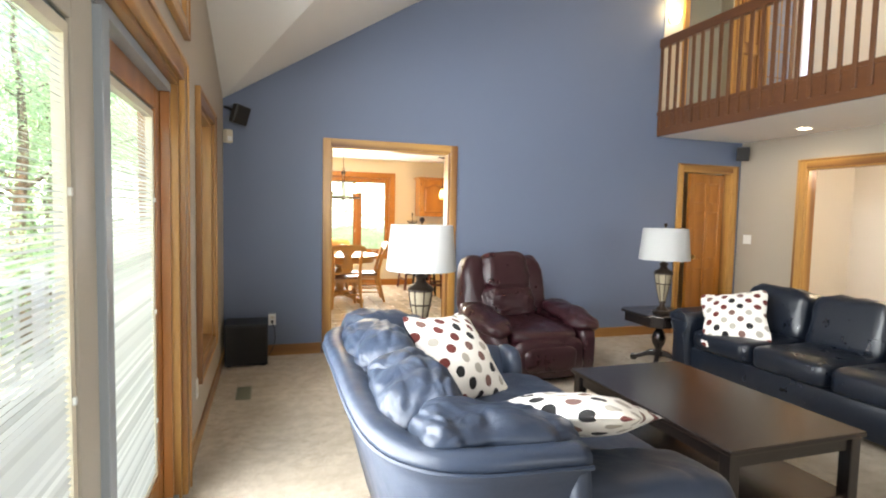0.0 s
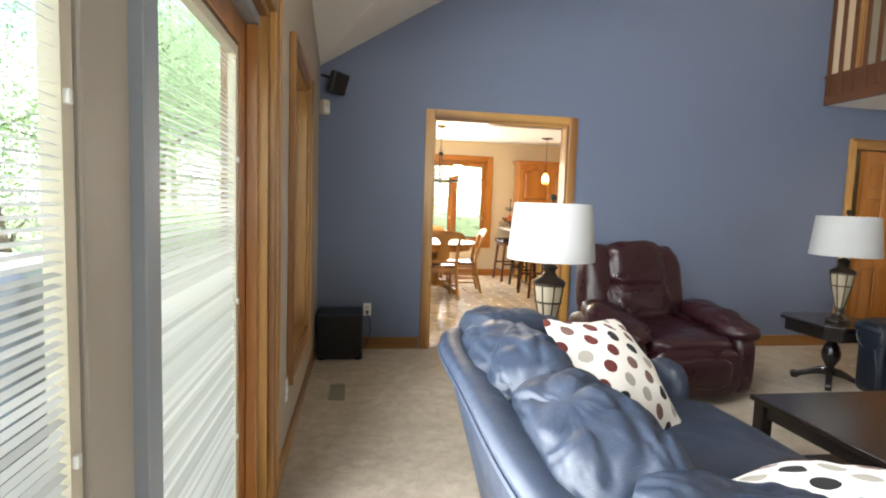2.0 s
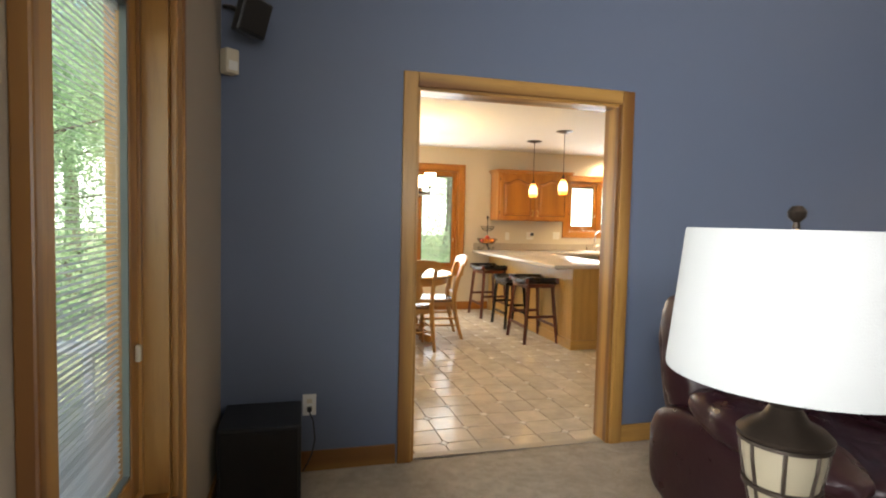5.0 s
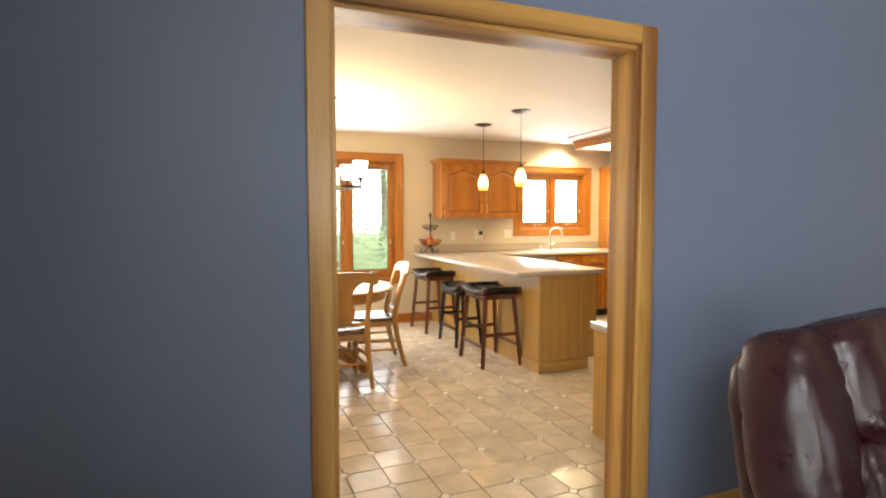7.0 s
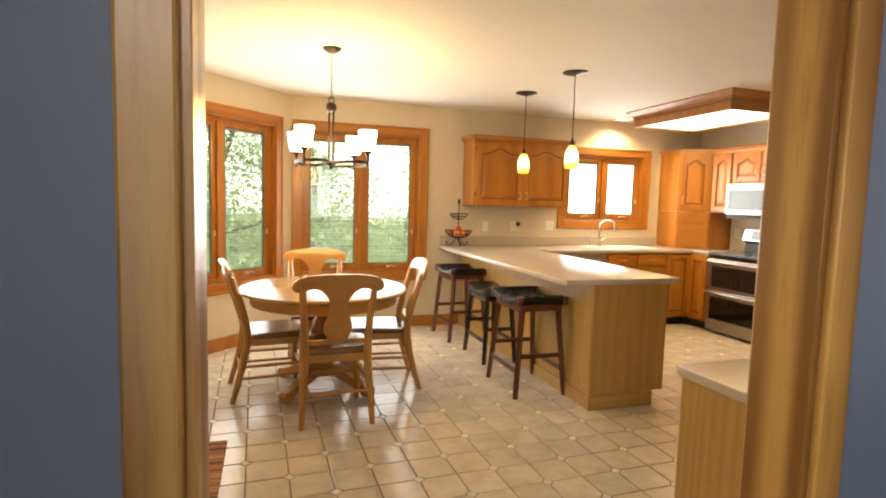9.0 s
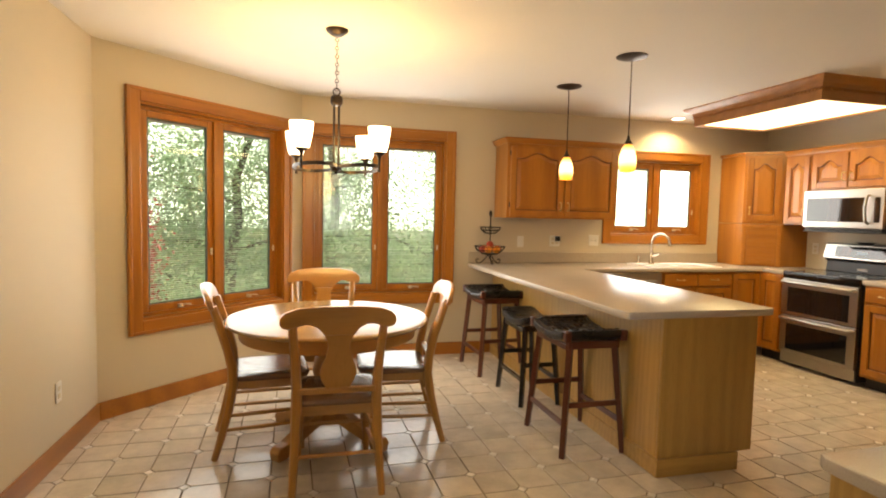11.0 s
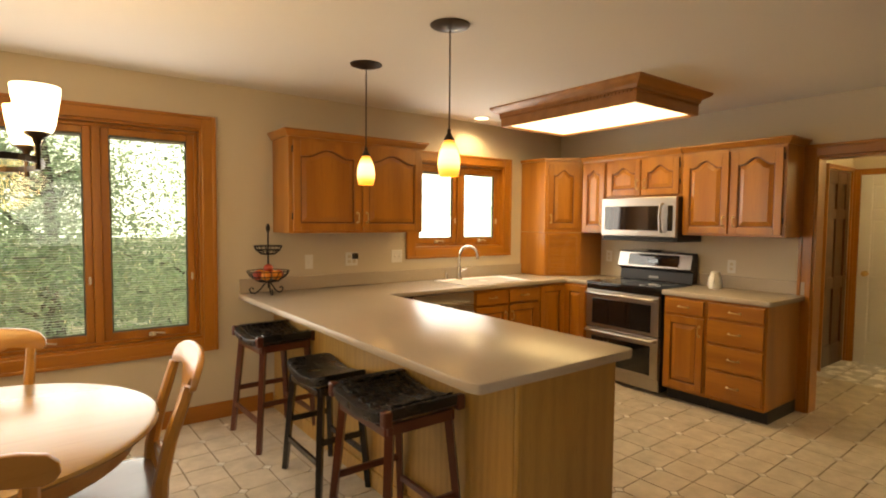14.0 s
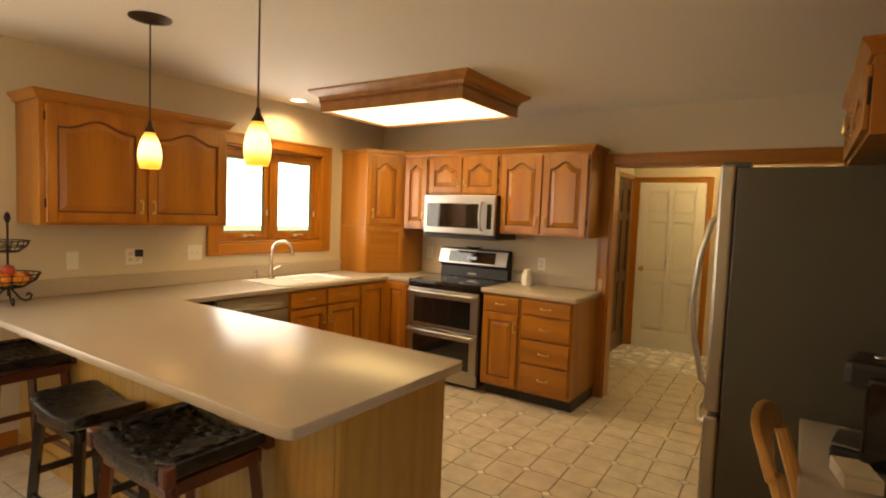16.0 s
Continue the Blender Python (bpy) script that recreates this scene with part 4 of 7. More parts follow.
def door_front(cab, x0, x1, z0, z1, y, handle=None, arch=True, mats=OAKC, rail=0.055):
    """A raised-panel cabinet door; its face lies 20 mm before local y. handle: 'l' or 'r' and 't' or 'b'."""
    f, bk = y - 0.02, y - 0.001
    bm = boxes((x0, x0 + rail, f, bk, z0, z1), (x1 - rail, x1, f, bk, z0, z1), (x0 + rail, x1 - rail, f, bk, z0, z0 + rail), bevel=0.004)
    w = x1 - x0 - 2 * rail
    rise = min(0.055, w * 0.28) if arch else 0.0
    n = 14

    def curve(u):
        if not arch:
            return 0.0
        s = abs(2 * u - 1)
        return rise * (0.5 + 0.5 * math.cos(math.pi * min(1, s / 0.82)))
    zt = z1 - rail - rise
    under = [(x0 + rail + w * i / n, zt + curve(i / n)) for i in range(n + 1)]
    add_prism(bm, under + [(x1 - rail, z1), (x0 + rail, z1)], "y", f, bk)
    door = part("door", bm, mats["z"], cab)
    g = 0.012
    inner = [(x0 + rail + g + (w - 2 * g) * i / n, zt - g + curve(i / n)) for i in range(n + 1)]
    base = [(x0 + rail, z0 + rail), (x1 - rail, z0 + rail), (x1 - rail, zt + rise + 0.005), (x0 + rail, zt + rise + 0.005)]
    # dark sheet in the groove: gathered stain and painted recess shade together
    part("groove", add_prism(bmesh.new(), base, "y", y - 0.006, y - 0.0015), OAKD, door, "darker groove round the panel, stain and recess shade in one colour")
    pm = bmesh.new()
    k = 0.034
    outer = [(x0 + rail + g, z0 + rail + g), (x1 - rail - g, z0 + rail + g)] + inner[::-1]
    cx, cz = (x0 + x1) / 2, (z0 + z1) / 2
    small = [(cx + (a - cx) * (1 - 2 * k / max(w, 0.1)), cz + (b - cz) * (1 - 2 * k / max(z1 - z0 - 2 * rail, 0.1))) for a, b in outer]
    lo, hi = [pm.verts.new((a, y - 0.0065, b)) for a, b in outer], [pm.verts.new((a, y - 0.018, b)) for a, b in small]
    for i in range(len(lo)):
        j = (i + 1) % len(lo)
        pm.faces.new((lo[i], lo[j], hi[j], hi[i]))
    pm.faces.new(hi)
    part("panel", pm, mats["z"], door)
    if handle:
        hx = x0 + rail * 0.55 if handle[0] == "l" else x1 - rail * 0.55
        hz = z0 + 0.10 if handle[1] == "b" else z1 - 0.10
        bm = pull(bmesh.new(), hx, hz)
        for v in bm.verts:
            v.co.y += f
        part("handle", bm, BRASS, door, "antique brass bow handle", True)
    return door


def drawer_front(cab, x0, x1, z0, z1, y, mats=OAKC, handle=True):
    dr = part("drawer", box(x0, x1, y - 0.02, y - 0.001, z0, z1, 0.006), mats["x"], cab)
    if handle:
        bm = pull(bmesh.new(), (x0 + x1) / 2, (z0 + z1) / 2, True)
        for v in bm.verts:
            v.co.y += y - 0.02
        part("handle", bm, BRASS, dr, "antique brass bow handle", True)
    return dr


CROWN = [(0.0, 0.0), (-0.012, 0.0), (-0.016, 0.012), (-0.034, 0.036), (-0.04, 0.04), (-0.04, 0.052), (0.0, 0.052)]


def crown(cab, x0, x1, y0, y1, z, mats=OAKC, left=True, right=True):
    """Crown moulding along a cabinet's front and open sides."""
    bm = bmesh.new()
    rings = []
    for dy, dz in CROWN:
        row = [(x0 + (dy if left else 0), y1, z + dz), (x0 + (dy if left else 0), y0 + dy, z + dz), (x1 - (dy if right else 0), y0 + dy, z + dz), (x1 - (dy if right else 0), y1, z + dz)]
        rings.append([bm.verts.new(p) for p in row])
    for a, b in zip(rings, rings[1:]):
        for i in range(3):
            bm.faces.new((a[i], a[i + 1], b[i + 1], b[i]))
    bm.faces.new((rings[-1][0], rings[-1][1], rings[-1][2], rings[-1][3]))
    part("crown_moulding", bm, mats["x"], cab)


def wall_cabinet(name, m, w, depth, z0, z1, doors, label, crowned=(True, True), arch=True):
    """A wall cabinet; local x along, its back at y = 0 and its front at y = -depth."""
    cab = thing(name, m, label, "wall cabinet", "kitchen cabinets")
    part("body", box(0, w, -depth, 0, z0, z1, 0.002), OAKC["z"], cab)
    for x0, x1, h in doors:
        door_front(cab, x0, x1, z0 + 0.018, z1 - 0.03, -depth, h, arch)
        hx = x1 if h[0] == "l" else x0
        for hz in (z0 + 0.1, z1 - 0.12):
            part("hinge", box(hx - 0.008, hx + 0.008, -depth - 0.012, -depth - 0.001, hz, hz + 0.05, 0.002), BRONZE, cab)
    if crowned:
        crown(cab, 0, w, -depth, 0, z1 - 0.004, left=crowned[0], right=crowned[1])
    return cab


SW = pose(0, YS - 0.001, 0)                     # frame of the sink wall
RW = pose(XR - 0.001, 0, 0, 0, 0, -90)          # frame of the stove wall: local x = -world y
wall_cabinet("wall_cabinet", SW @ pose(3.13, 0, 0), 1.17, 0.33, 1.37, 2.075, [(0.03, 0.575, "rb"), (0.595, 1.14, "lb")], "oak wall cabinet with two arched raised-panel doors above the peninsula")
wall_cabinet("wall_cabinet", RW @ pose(-10.30, 0, 0), 0.285, 0.33, 1.365, 2.065, [(0.015, 0.275, "rb")], "narrow oak wall cabinet with one arched door", (False, False))
wall_cabinet("wall_cabinet", RW @ pose(-10.012, 0, 0), 0.765, 0.33, 1.70, 2.065, [(0.018, 0.375, "rb"), (0.39, 0.747, "lb")], "short oak wall cabinet with two arched doors above the microwave", (False, False))
wall_cabinet("wall_cabinet", RW @ pose(-9.244, 0, 0), 0.808, 0.33, 1.365, 2.065, [(0.02, 0.395, "rb"), (0.413, 0.788, "lb")], "oak wall cabinet with two tall arched doors", (False, True))


def corner_cabinet():
    cab = thing("corner_cabinet", Matrix(), "angled oak corner cabinet with an appliance garage below", "corner cabinet", "kitchen cabinets")
    x0, y1 = 5.81, YS - 0.002
    out = [(x0, y1), (x0, 10.54), (6.095, 10.303), (XR - 0.002, 10.303), (XR - 0.002, y1)]
    part("body", prism(out, "z", 1.365, 2.085), OAKC["z"], cab)
    part("top_moulding", prism([(x0 - 0.02, y1), (x0 - 0.02, 10.53), (6.085, 10.283), (XR - 0.002, 10.283), (XR - 0.002, y1)], "z", 2.086, 2.115), OAKC["x"], cab)
    low = [(x0, y1), (x0, 10.54), (6.095, 10.303), (XR - 0.002, 10.303), (XR - 0.002, y1)]
    part("garage_body", prism(low, "z", 0.918, 1.362), OAKC["z"], cab)
    ang = math.degrees(math.atan2(10.303 - 10.54, 6.095 - x0))
    face = pose(x0, 10.54, 0, 0, 0, ang)
    w = math.hypot(6.095 - x0, 10.303 - 10.54)
    sub = thing("corner_front", face, "arched door and tambour shutter", "door")
    sub.parent = cab
    sub.matrix_basis = face
    for k in ("label", "category"):
        del sub[k]
    door_front(sub, 0.03, w - 0.03, 1.40, 2.05, 0.0, "lb", True)
    for i in range(18):
        part("tambour_slat", box(0.05, w - 0.05, -0.010, 0.0, 0.945 + i * 0.0205, 0.963 + i * 0.0205), OAKC["x"], sub)
    part("garage_stile", boxes((0.008, 0.045, -0.014, 0.0, 0.922, 1.352), (w - 0.045, w - 0.008, -0.014, 0.0, 0.922, 1.352), (0.045, w - 0.045, -0.014, 0.0, 1.318, 1.352), bevel=0.003), OAKC["z"], sub)


corner_cabinet()


def base_cabinet(name, m, w, depth, label, fronts, toe=0.10):
    """A floor cabinet; its back at local y = 0, fronts: rows of ('door'|'drawer', x0, x1, z0, z1, handle)."""
    cab = thing(name, m, label, "base cabinet", "kitchen cabinets")
    part("body", box(0, w, -depth, 0, toe, 0.872, 0.002), OAKC["z"], cab)
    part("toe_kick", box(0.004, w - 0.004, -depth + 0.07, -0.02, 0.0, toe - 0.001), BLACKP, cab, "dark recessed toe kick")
    for kind, x0, x1, z0, z1, h in fronts:
        if kind == "door":
            door_front(cab, x0, x1, z0, z1, -depth, h, False)
        else:
            drawer_front(cab, x0, x1, z0, z1, -depth)
    return cab


D = 0.585
base_cabinet("base_cabinet", RW @ pose(-9.222, 0, 0), 0.355, D, "oak base cabinet with one drawer over a door", [("drawer", 0.014, 0.34, 0.735, 0.855, None), ("door", 0.014, 0.34, 0.125, 0.715, "rt")])
base_cabinet("base_cabinet", RW @ pose(-8.865, 0, 0), 0.44, D, "oak base cabinet with four drawers beside the doorway", [("drawer", 0.014, 0.425, 0.745, 0.855, None), ("drawer", 0.014, 0.425, 0.55, 0.725, None), ("drawer", 0.014, 0.425, 0.35, 0.53, None), ("drawer", 0.014, 0.425, 0.13, 0.33, None)])
base_cabinet("base_cabinet", SW @ pose(4.67, 0, 0), 0.80, D, "oak sink base cabinet with two drawers over doors", [("drawer", 0.014, 0.39, 0.735, 0.855, None), ("drawer", 0.41, 0.786, 0.735, 0.855, None), ("door", 0.014, 0.39, 0.125, 0.715, "rt"), ("door", 0.41, 0.786, 0.125, 0.715, "lt")])
base_cabinet("base_cabinet", SW @ pose(5.472, 0, 0), 0.37, D, "oak corner base cabinet with a plain door", [("door", 0.02, 0.352, 0.125, 0.855, None)])
base_cabinet("base_cabinet", RW @ pose(-10.294, 0, 0), 0.28, D, "narrow oak base cabinet beside the stove", [("door", 0.016, 0.264, 0.125, 0.855, None)])


def peninsula():
    cab = thing("peninsula_cabinet", Matrix(), "peninsula cabinet clad in pale vertical-grain oak panels", "peninsula", "kitchen cabinets")
    part("end_panel", box(3.13, 3.735, 8.20, 8.222, 0.10, 0.872, 0.003), OAKP["z"], cab)
    part("back_panel", box(3.13, 3.15, 8.223, YS - 0.004, 0.10, 0.872, 0.003), OAKP["z"], cab)
    part("body", box(3.152, 3.73, 8.224, 10.28, 0.10, 0.87), OAKC["z"], cab)
    part("corner_post", box(3.124, 3.146, 8.194, 8.214, 0.10, 0.872, 0.005), OAKP["z"], cab)
    part("plinth", box(3.118, 3.64, 8.188, 10.3, 0.0, 0.099, 0.004), OAKP["x"], cab)
    part("plinth_back", box(3.118, 3.14, 10.302, YS - 0.018, 0.0, 0.099, 0.003), OAKP["y"], cab)
    for i in range(3):
        a = 8.25 + i * 0.65
        dr = part("drawer_front", box(3.731, 3.75, a, a + 0.6, 0.735, 0.855, 0.005), OAKC["y"], cab)
        part("door_panel", box(3.731, 3.75, a, a + 0.6, 0.125, 0.715, 0.005), OAKC["z"], cab)


peninsula()


def worktop():
    top = thing("worktop", Matrix(), "beige speckled laminate worktop round the kitchen", "worktop")
    out = [(2.862, YS - 0.002), (2.862, 8.18), (2.88, 8.14), (2.90, 8.135), (3.75, 8.135), (3.785, 8.15), (3.79, 8.18), (3.79, 10.265), (5.835, 10.265), (5.835, 10.006), (XR - 0.002, 10.006), (XR - 0.002, YS - 0.002)]
    part("slab", prism(out, "z", 0.874, 0.914, 0.007), COUNTER, top, smooth=True)
    part("backsplash", boxes((2.87, 5.805, YS - 0.022, YS - 0.002, 0.915, 1.02), bevel=0.004), COUNTER, top)
    top2 = thing("worktop", Matrix(), "short beige speckled worktop beside the stove", "worktop")
    part("slab", prism([(5.82, 9.236), (5.82, 8.41), (5.835, 8.395), (XR - 0.002, 8.395), (XR - 0.002, 9.236)], "z", 0.874, 0.914, 0.007), COUNTER, top2, smooth=True)
    part("backsplash", boxes((XR - 0.022, XR - 0.002, 8.40, 9.234, 0.915, 1.02), bevel=0.004), COUNTER, top2)


worktop()


def sink():
    s = thing("kitchen_sink", pose(4.98, 10.53, 0.915), "white drop-in kitchen sink", "sink")
    bm = bmesh.new()
    w, d = 0.40, 0.235
    loops = []
    for k, z in ((1.0, 0.0), (1.0, 0.008), (0.93, 0.010), (0.91, 0.004), (0.905, 0.001)):
        loops.append([bm.verts.new((w * k * x, d * (k if k > 0.95 else k - 0.03) * y, z)) for x, y in ((-1, -0.94), (-0.96, -1), (0.96, -1), (1, -0.94), (1, 0.94), (0.96, 1), (-0.96, 1), (-1, 0.94))])
    for a, b in zip(loops, loops[1:]):
        for i in range(8):
            bm.faces.new((a[i], a[(i + 1) % 8], b[(i + 1) % 8], b[i]))
    bm.faces.new(loops[-1])
    part("rim", bm, PORCELAIN, s, smooth=True)
    part("drain", lathe([(0, 0.003), (0.04, 0.003), (0.042, 0.001), (0.0, 0.001)], 18), STEEL, s)
    f = thing("faucet", pose(4.86, 10.74, 0.916), "satin nickel gooseneck kitchen faucet", "faucet")
    part("base", lathe([(0, 0), (0.032, 0), (0.03, 0.012), (0.02, 0.03), (0.018, 0.12), (0.0, 0.12)], 20), NICKEL, f, smooth=True)
    arc = [(0, 0, 0.11), (0, 0, 0.22)] + [(0.085 - 0.085 * math.cos(a), -0.01 - 0.05 * (1 - math.cos(a)) / 2, 0.23 + 0.085 * math.sin(a)) for a in [math.pi * i / 10 for i in range(11)]]
    arc = arc[:-1] + [(0.172, -0.06, 0.225), (0.176, -0.062, 0.19)]
    part("spout", tube(arc, [0.013] * (len(arc) - 2) + [0.016, 0.017], 12), NICKEL, f, smooth=True)
    part("lever", tube([(0.018, 0, 0.07), (0.05, 0, 0.085), (0.09, -0.005, 0.10)], [0.009, 0.007, 0.006], 8), NICKEL, f, smooth=True)
    sp = thing("sprayer", pose(4.72, 10.76, 0.915), "small nickel side sprayer beside the faucet", "sprayer")
    part("body", lathe([(0, 0), (0.02, 0), (0.017, 0.02), (0.012, 0.05), (0.014, 0.08), (0, 0.085)], 14), NICKEL, sp, smooth=True)


sink()


def dishwasher():
    d = thing("dishwasher", SW @ pose(4.05, 0, 0), "stainless steel dishwasher under the worktop", "dishwasher")
    part("body", box(0.004, 0.612, -0.56, -0.01, 0.10, 0.868), BLACKP, d)
    part("door", box(0.004, 0.612, -0.60, -0.561, 0.115, 0.75, 0.006), STEEL, d)
    part("control_panel", box(0.004, 0.612, -0.60, -0.561, 0.756, 0.866, 0.006), STEEL, d)
    part("handle", tube([(0.08, -0.60, 0.79), (0.08, -0.635, 0.79), (0.53, -0.635, 0.79), (0.53, -0.60, 0.79)], 0.011, 8), STEEL, d)
    part("toe_kick", box(0.01, 0.606, -0.52, -0.05, 0.0, 0.099), BLACKP, d)


dishwasher()


def stove():
    s = thing("double_oven_range", RW @ pose(-9.998, 0, 0), "stainless double-oven electric range with a black glass top", "stove")
    w = 0.752
    part("body", box(0.0, w, -0.58, -0.012, 0.03, 0.90, 0.003), BLACKP, s)
    part("cooktop", box(-0.004, w + 0.004, -0.615, -0.10, 0.901, 0.918, 0.006), BLACKGLASS, s, "black ceramic glass cooktop")
    for bx, by, r in ((0.19, -0.46, 0.10), (0.56, -0.46, 0.085), (0.19, -0.23, 0.075), (0.56, -0.23, 0.10)):
        part("burner_ring", lathe([(r - 0.004, 0.9185), (r, 0.919), (r + 0.004, 0.9185)], 36, (bx, by, 0)), GREYV, s)
    part("front_trim", box(0.0, w, -0.612, -0.581, 0.852, 0.900, 0.004), BLACKGLASS, s)
    for nm, z0, z1 in (("upper_door", 0.505, 0.845), ("lower_door", 0.14, 0.495)):
        d = part(nm, box(0.004, w - 0.004, -0.622, -0.581, z0, z1, 0.006), STEEL, s)
        part("window", box(0.075, w - 0.075, -0.626, -0.6225, z0 + 0.03, z1 - 0.075, 0.002), BLACKGLASS, d, "black glass oven window")
        hz = z1 - 0.028
        part("handle", add_tube(bmesh.new(), [(0.03, -0.622, hz), (0.035, -0.658, hz), (0.06, -0.668, hz), (w - 0.06, -0.668, hz), (w - 0.035, -0.658, hz), (w - 0.03, -0.622, hz)], 0.015, 10), STEEL, d, "thick stainless bar handle", True)
    part("kick_panel", box(0.006, w - 0.006, -0.60, -0.581, 0.035, 0.133, 0.004), STEEL, s)
    guard = part("backguard", prism([(-0.10, 0.919), (-0.085, 1.02), (-0.135, 1.045), (-0.10, 1.185), (-0.07, 1.195), (-0.014, 1.195), (-0.014, 0.919)], "x", 0.004, w - 0.004, 0.005), BLACKP, s)
    part("control_panel", prism([(-0.1375, 1.052), (-0.1415, 1.050), (-0.1065, 1.182), (-0.1025, 1.184)], "x", 0.004, w - 0.004), STEEL, guard, "sloping stainless control panel")
    m = prism([(-0.142, 1.068), (-0.1445, 1.067), (-0.1165, 1.170), (-0.114, 1.171)], "x", 0.12, w - 0.12)
    part("display", m, BLACKGLASS, guard, "black glass touch panel")
    part("clock", prism([(-0.1385, 1.098), (-0.1395, 1.0975), (-0.1325, 1.123), (-0.1315, 1.1235)], "x", 0.33, 0.43), CLOCK, guard, "small dim clock display")
    part("badge", box(0.32, 0.42, -0.104, -0.0995, 0.945, 0.965, 0.001), STEEL, s, "small metal badge")
    lid = thing("spoon_rest", RW @ pose(-9.998 + 0.35, -0.05, 1.1965), "small grey dish on the range's backguard", "dish")
    part("dish", lathe([(0, 0.002), (0.05, 0.002), (0.085, 0.018), (0.09, 0.018), (0.052, 0.0), (0, 0.0)], 24), NICKEL, lid, smooth=True)


stove()


def microwave():
    s = thing("microwave", RW @ pose(-9.985, 0, 0), "stainless over-the-range microwave with a dark window", "microwave")
    w, z0, z1 = 0.755, 1.315, 1.693
    part("body", box(0, w, -0.40, -0.005, z0, z1, 0.003), BLACKP, s)
    d = part("door", box(0.0, w, -0.435, -0.401, z0 + 0.03, z1, 0.006), STEEL, s)
    part("window", box(0.04, w - 0.15, -0.439, -0.4355, z0 + 0.085, z1 - 0.075, 0.003), BLACKGLASS, d, "dark glass window")
    part("control_strip", box(w - 0.075, w - 0.03, -0.439, -0.4355, z0 + 0.085, z1 - 0.075, 0.003), BLACKGLASS, d)
    part("handle", tube([(w - 0.125, -0.435, z0 + 0.075), (w - 0.125, -0.468, z0 + 0.085), (w - 0.125, -0.485, z0 + 0.2), (w - 0.125, -0.468, z1 - 0.07), (w - 0.125, -0.435, z1 - 0.06)], 0.012, 10), STEEL, d, "curved stainless handle", True)
    part("vent_grille", boxes(*[(0.02, w - 0.02, -0.43, -0.405, z0 + 0.002 + i * 0.009, z0 + 0.007 + i * 0.009) for i in range(3)]), BLACKP, s)
    part("bottom_panel", box(0.0, w, -0.43, -0.005, z0 - 0.012, z0 - 0.001, 0.002), BLACKP, s)


microwave()


def fridge():
    f = thing("refrigerator", pose(5.52, 6.50, 0, 0, 0, 180), "stainless bottom-freezer refrigerator with dark grey sides", "refrigerator")
    w, d = 0.90, 0.77
    part("body", box(0, w, -d, 0, 0.03, 1.775, 0.006), FRIDGE, f, "dark grey textured sides")
    part("base_grille", box(0.01, w - 0.01, -d + 0.02, -0.02, 0.0, 0.029), BLACKP, f)
    for nm, z0, z1 in (("fridge_door", 0.655, 1.79), ("freezer_drawer", 0.05, 0.635)):
        dr = part(nm, box(0.0, w, -d - 0.072, -d - 0.006, z0, z1, 0.014), STEEL, f)
        part("gasket", box(0.01, w - 0.01, -d - 0.0055, -d + 0.0, z0 + 0.01, z1 - 0.02), BLACKP, dr)
        if z0 > 0.5:
            part("handle", tube([(0.78, -d - 0.072, 0.74), (0.78, -d - 0.105, 0.77), (0.78, -d - 0.145, 0.95), (0.78, -d - 0.165, 1.15), (0.78, -d - 0.145, 1.36), (0.78, -d - 0.105, 1.53), (0.78, -d - 0.072, 1.56)], 0.014, 10), STEEL, dr, "bowed stainless handle", True)
        else:
            part("handle", tube([(0.14, -d - 0.072, 0.55), (0.17, -d - 0.11, 0.55), (0.35, -d - 0.14, 0.55), (0.55, -d - 0.14, 0.55), (0.73, -d - 0.11, 0.55), (0.76, -d - 0.072, 0.55)], 0.014, 10), STEEL, dr, "bowed stainless handle", True)
    part("hinge_cover", box(0.80, 0.895, -d - 0.06, -d + 0.05, 1.776, 1.80, 0.004), FRIDGE, f)


fridge()

FW = pose(0, YK - 0.04, 0, 0, 0, 180)          # frame of the dividing wall: local x = -world x
wall_cabinet("wall_cabinet", FW @ pose(-5.22, 0, 0), 1.08, 0.755, 1.83, 2.09, [(0.02, 0.53, "rb"), (0.55, 1.06, "lb")], "oak cabinet above the refrigerator with brass pulls", (True, True))
wall_cabinet("wall_cabinet", FW @ pose(-4.105, 0, 0), 0.90, 0.33, 1.34, 2.12, [(0.02, 0.44, "rb"), (0.46, 0.88, "lb")], "oak wall cabinet above the desk", (True, True))


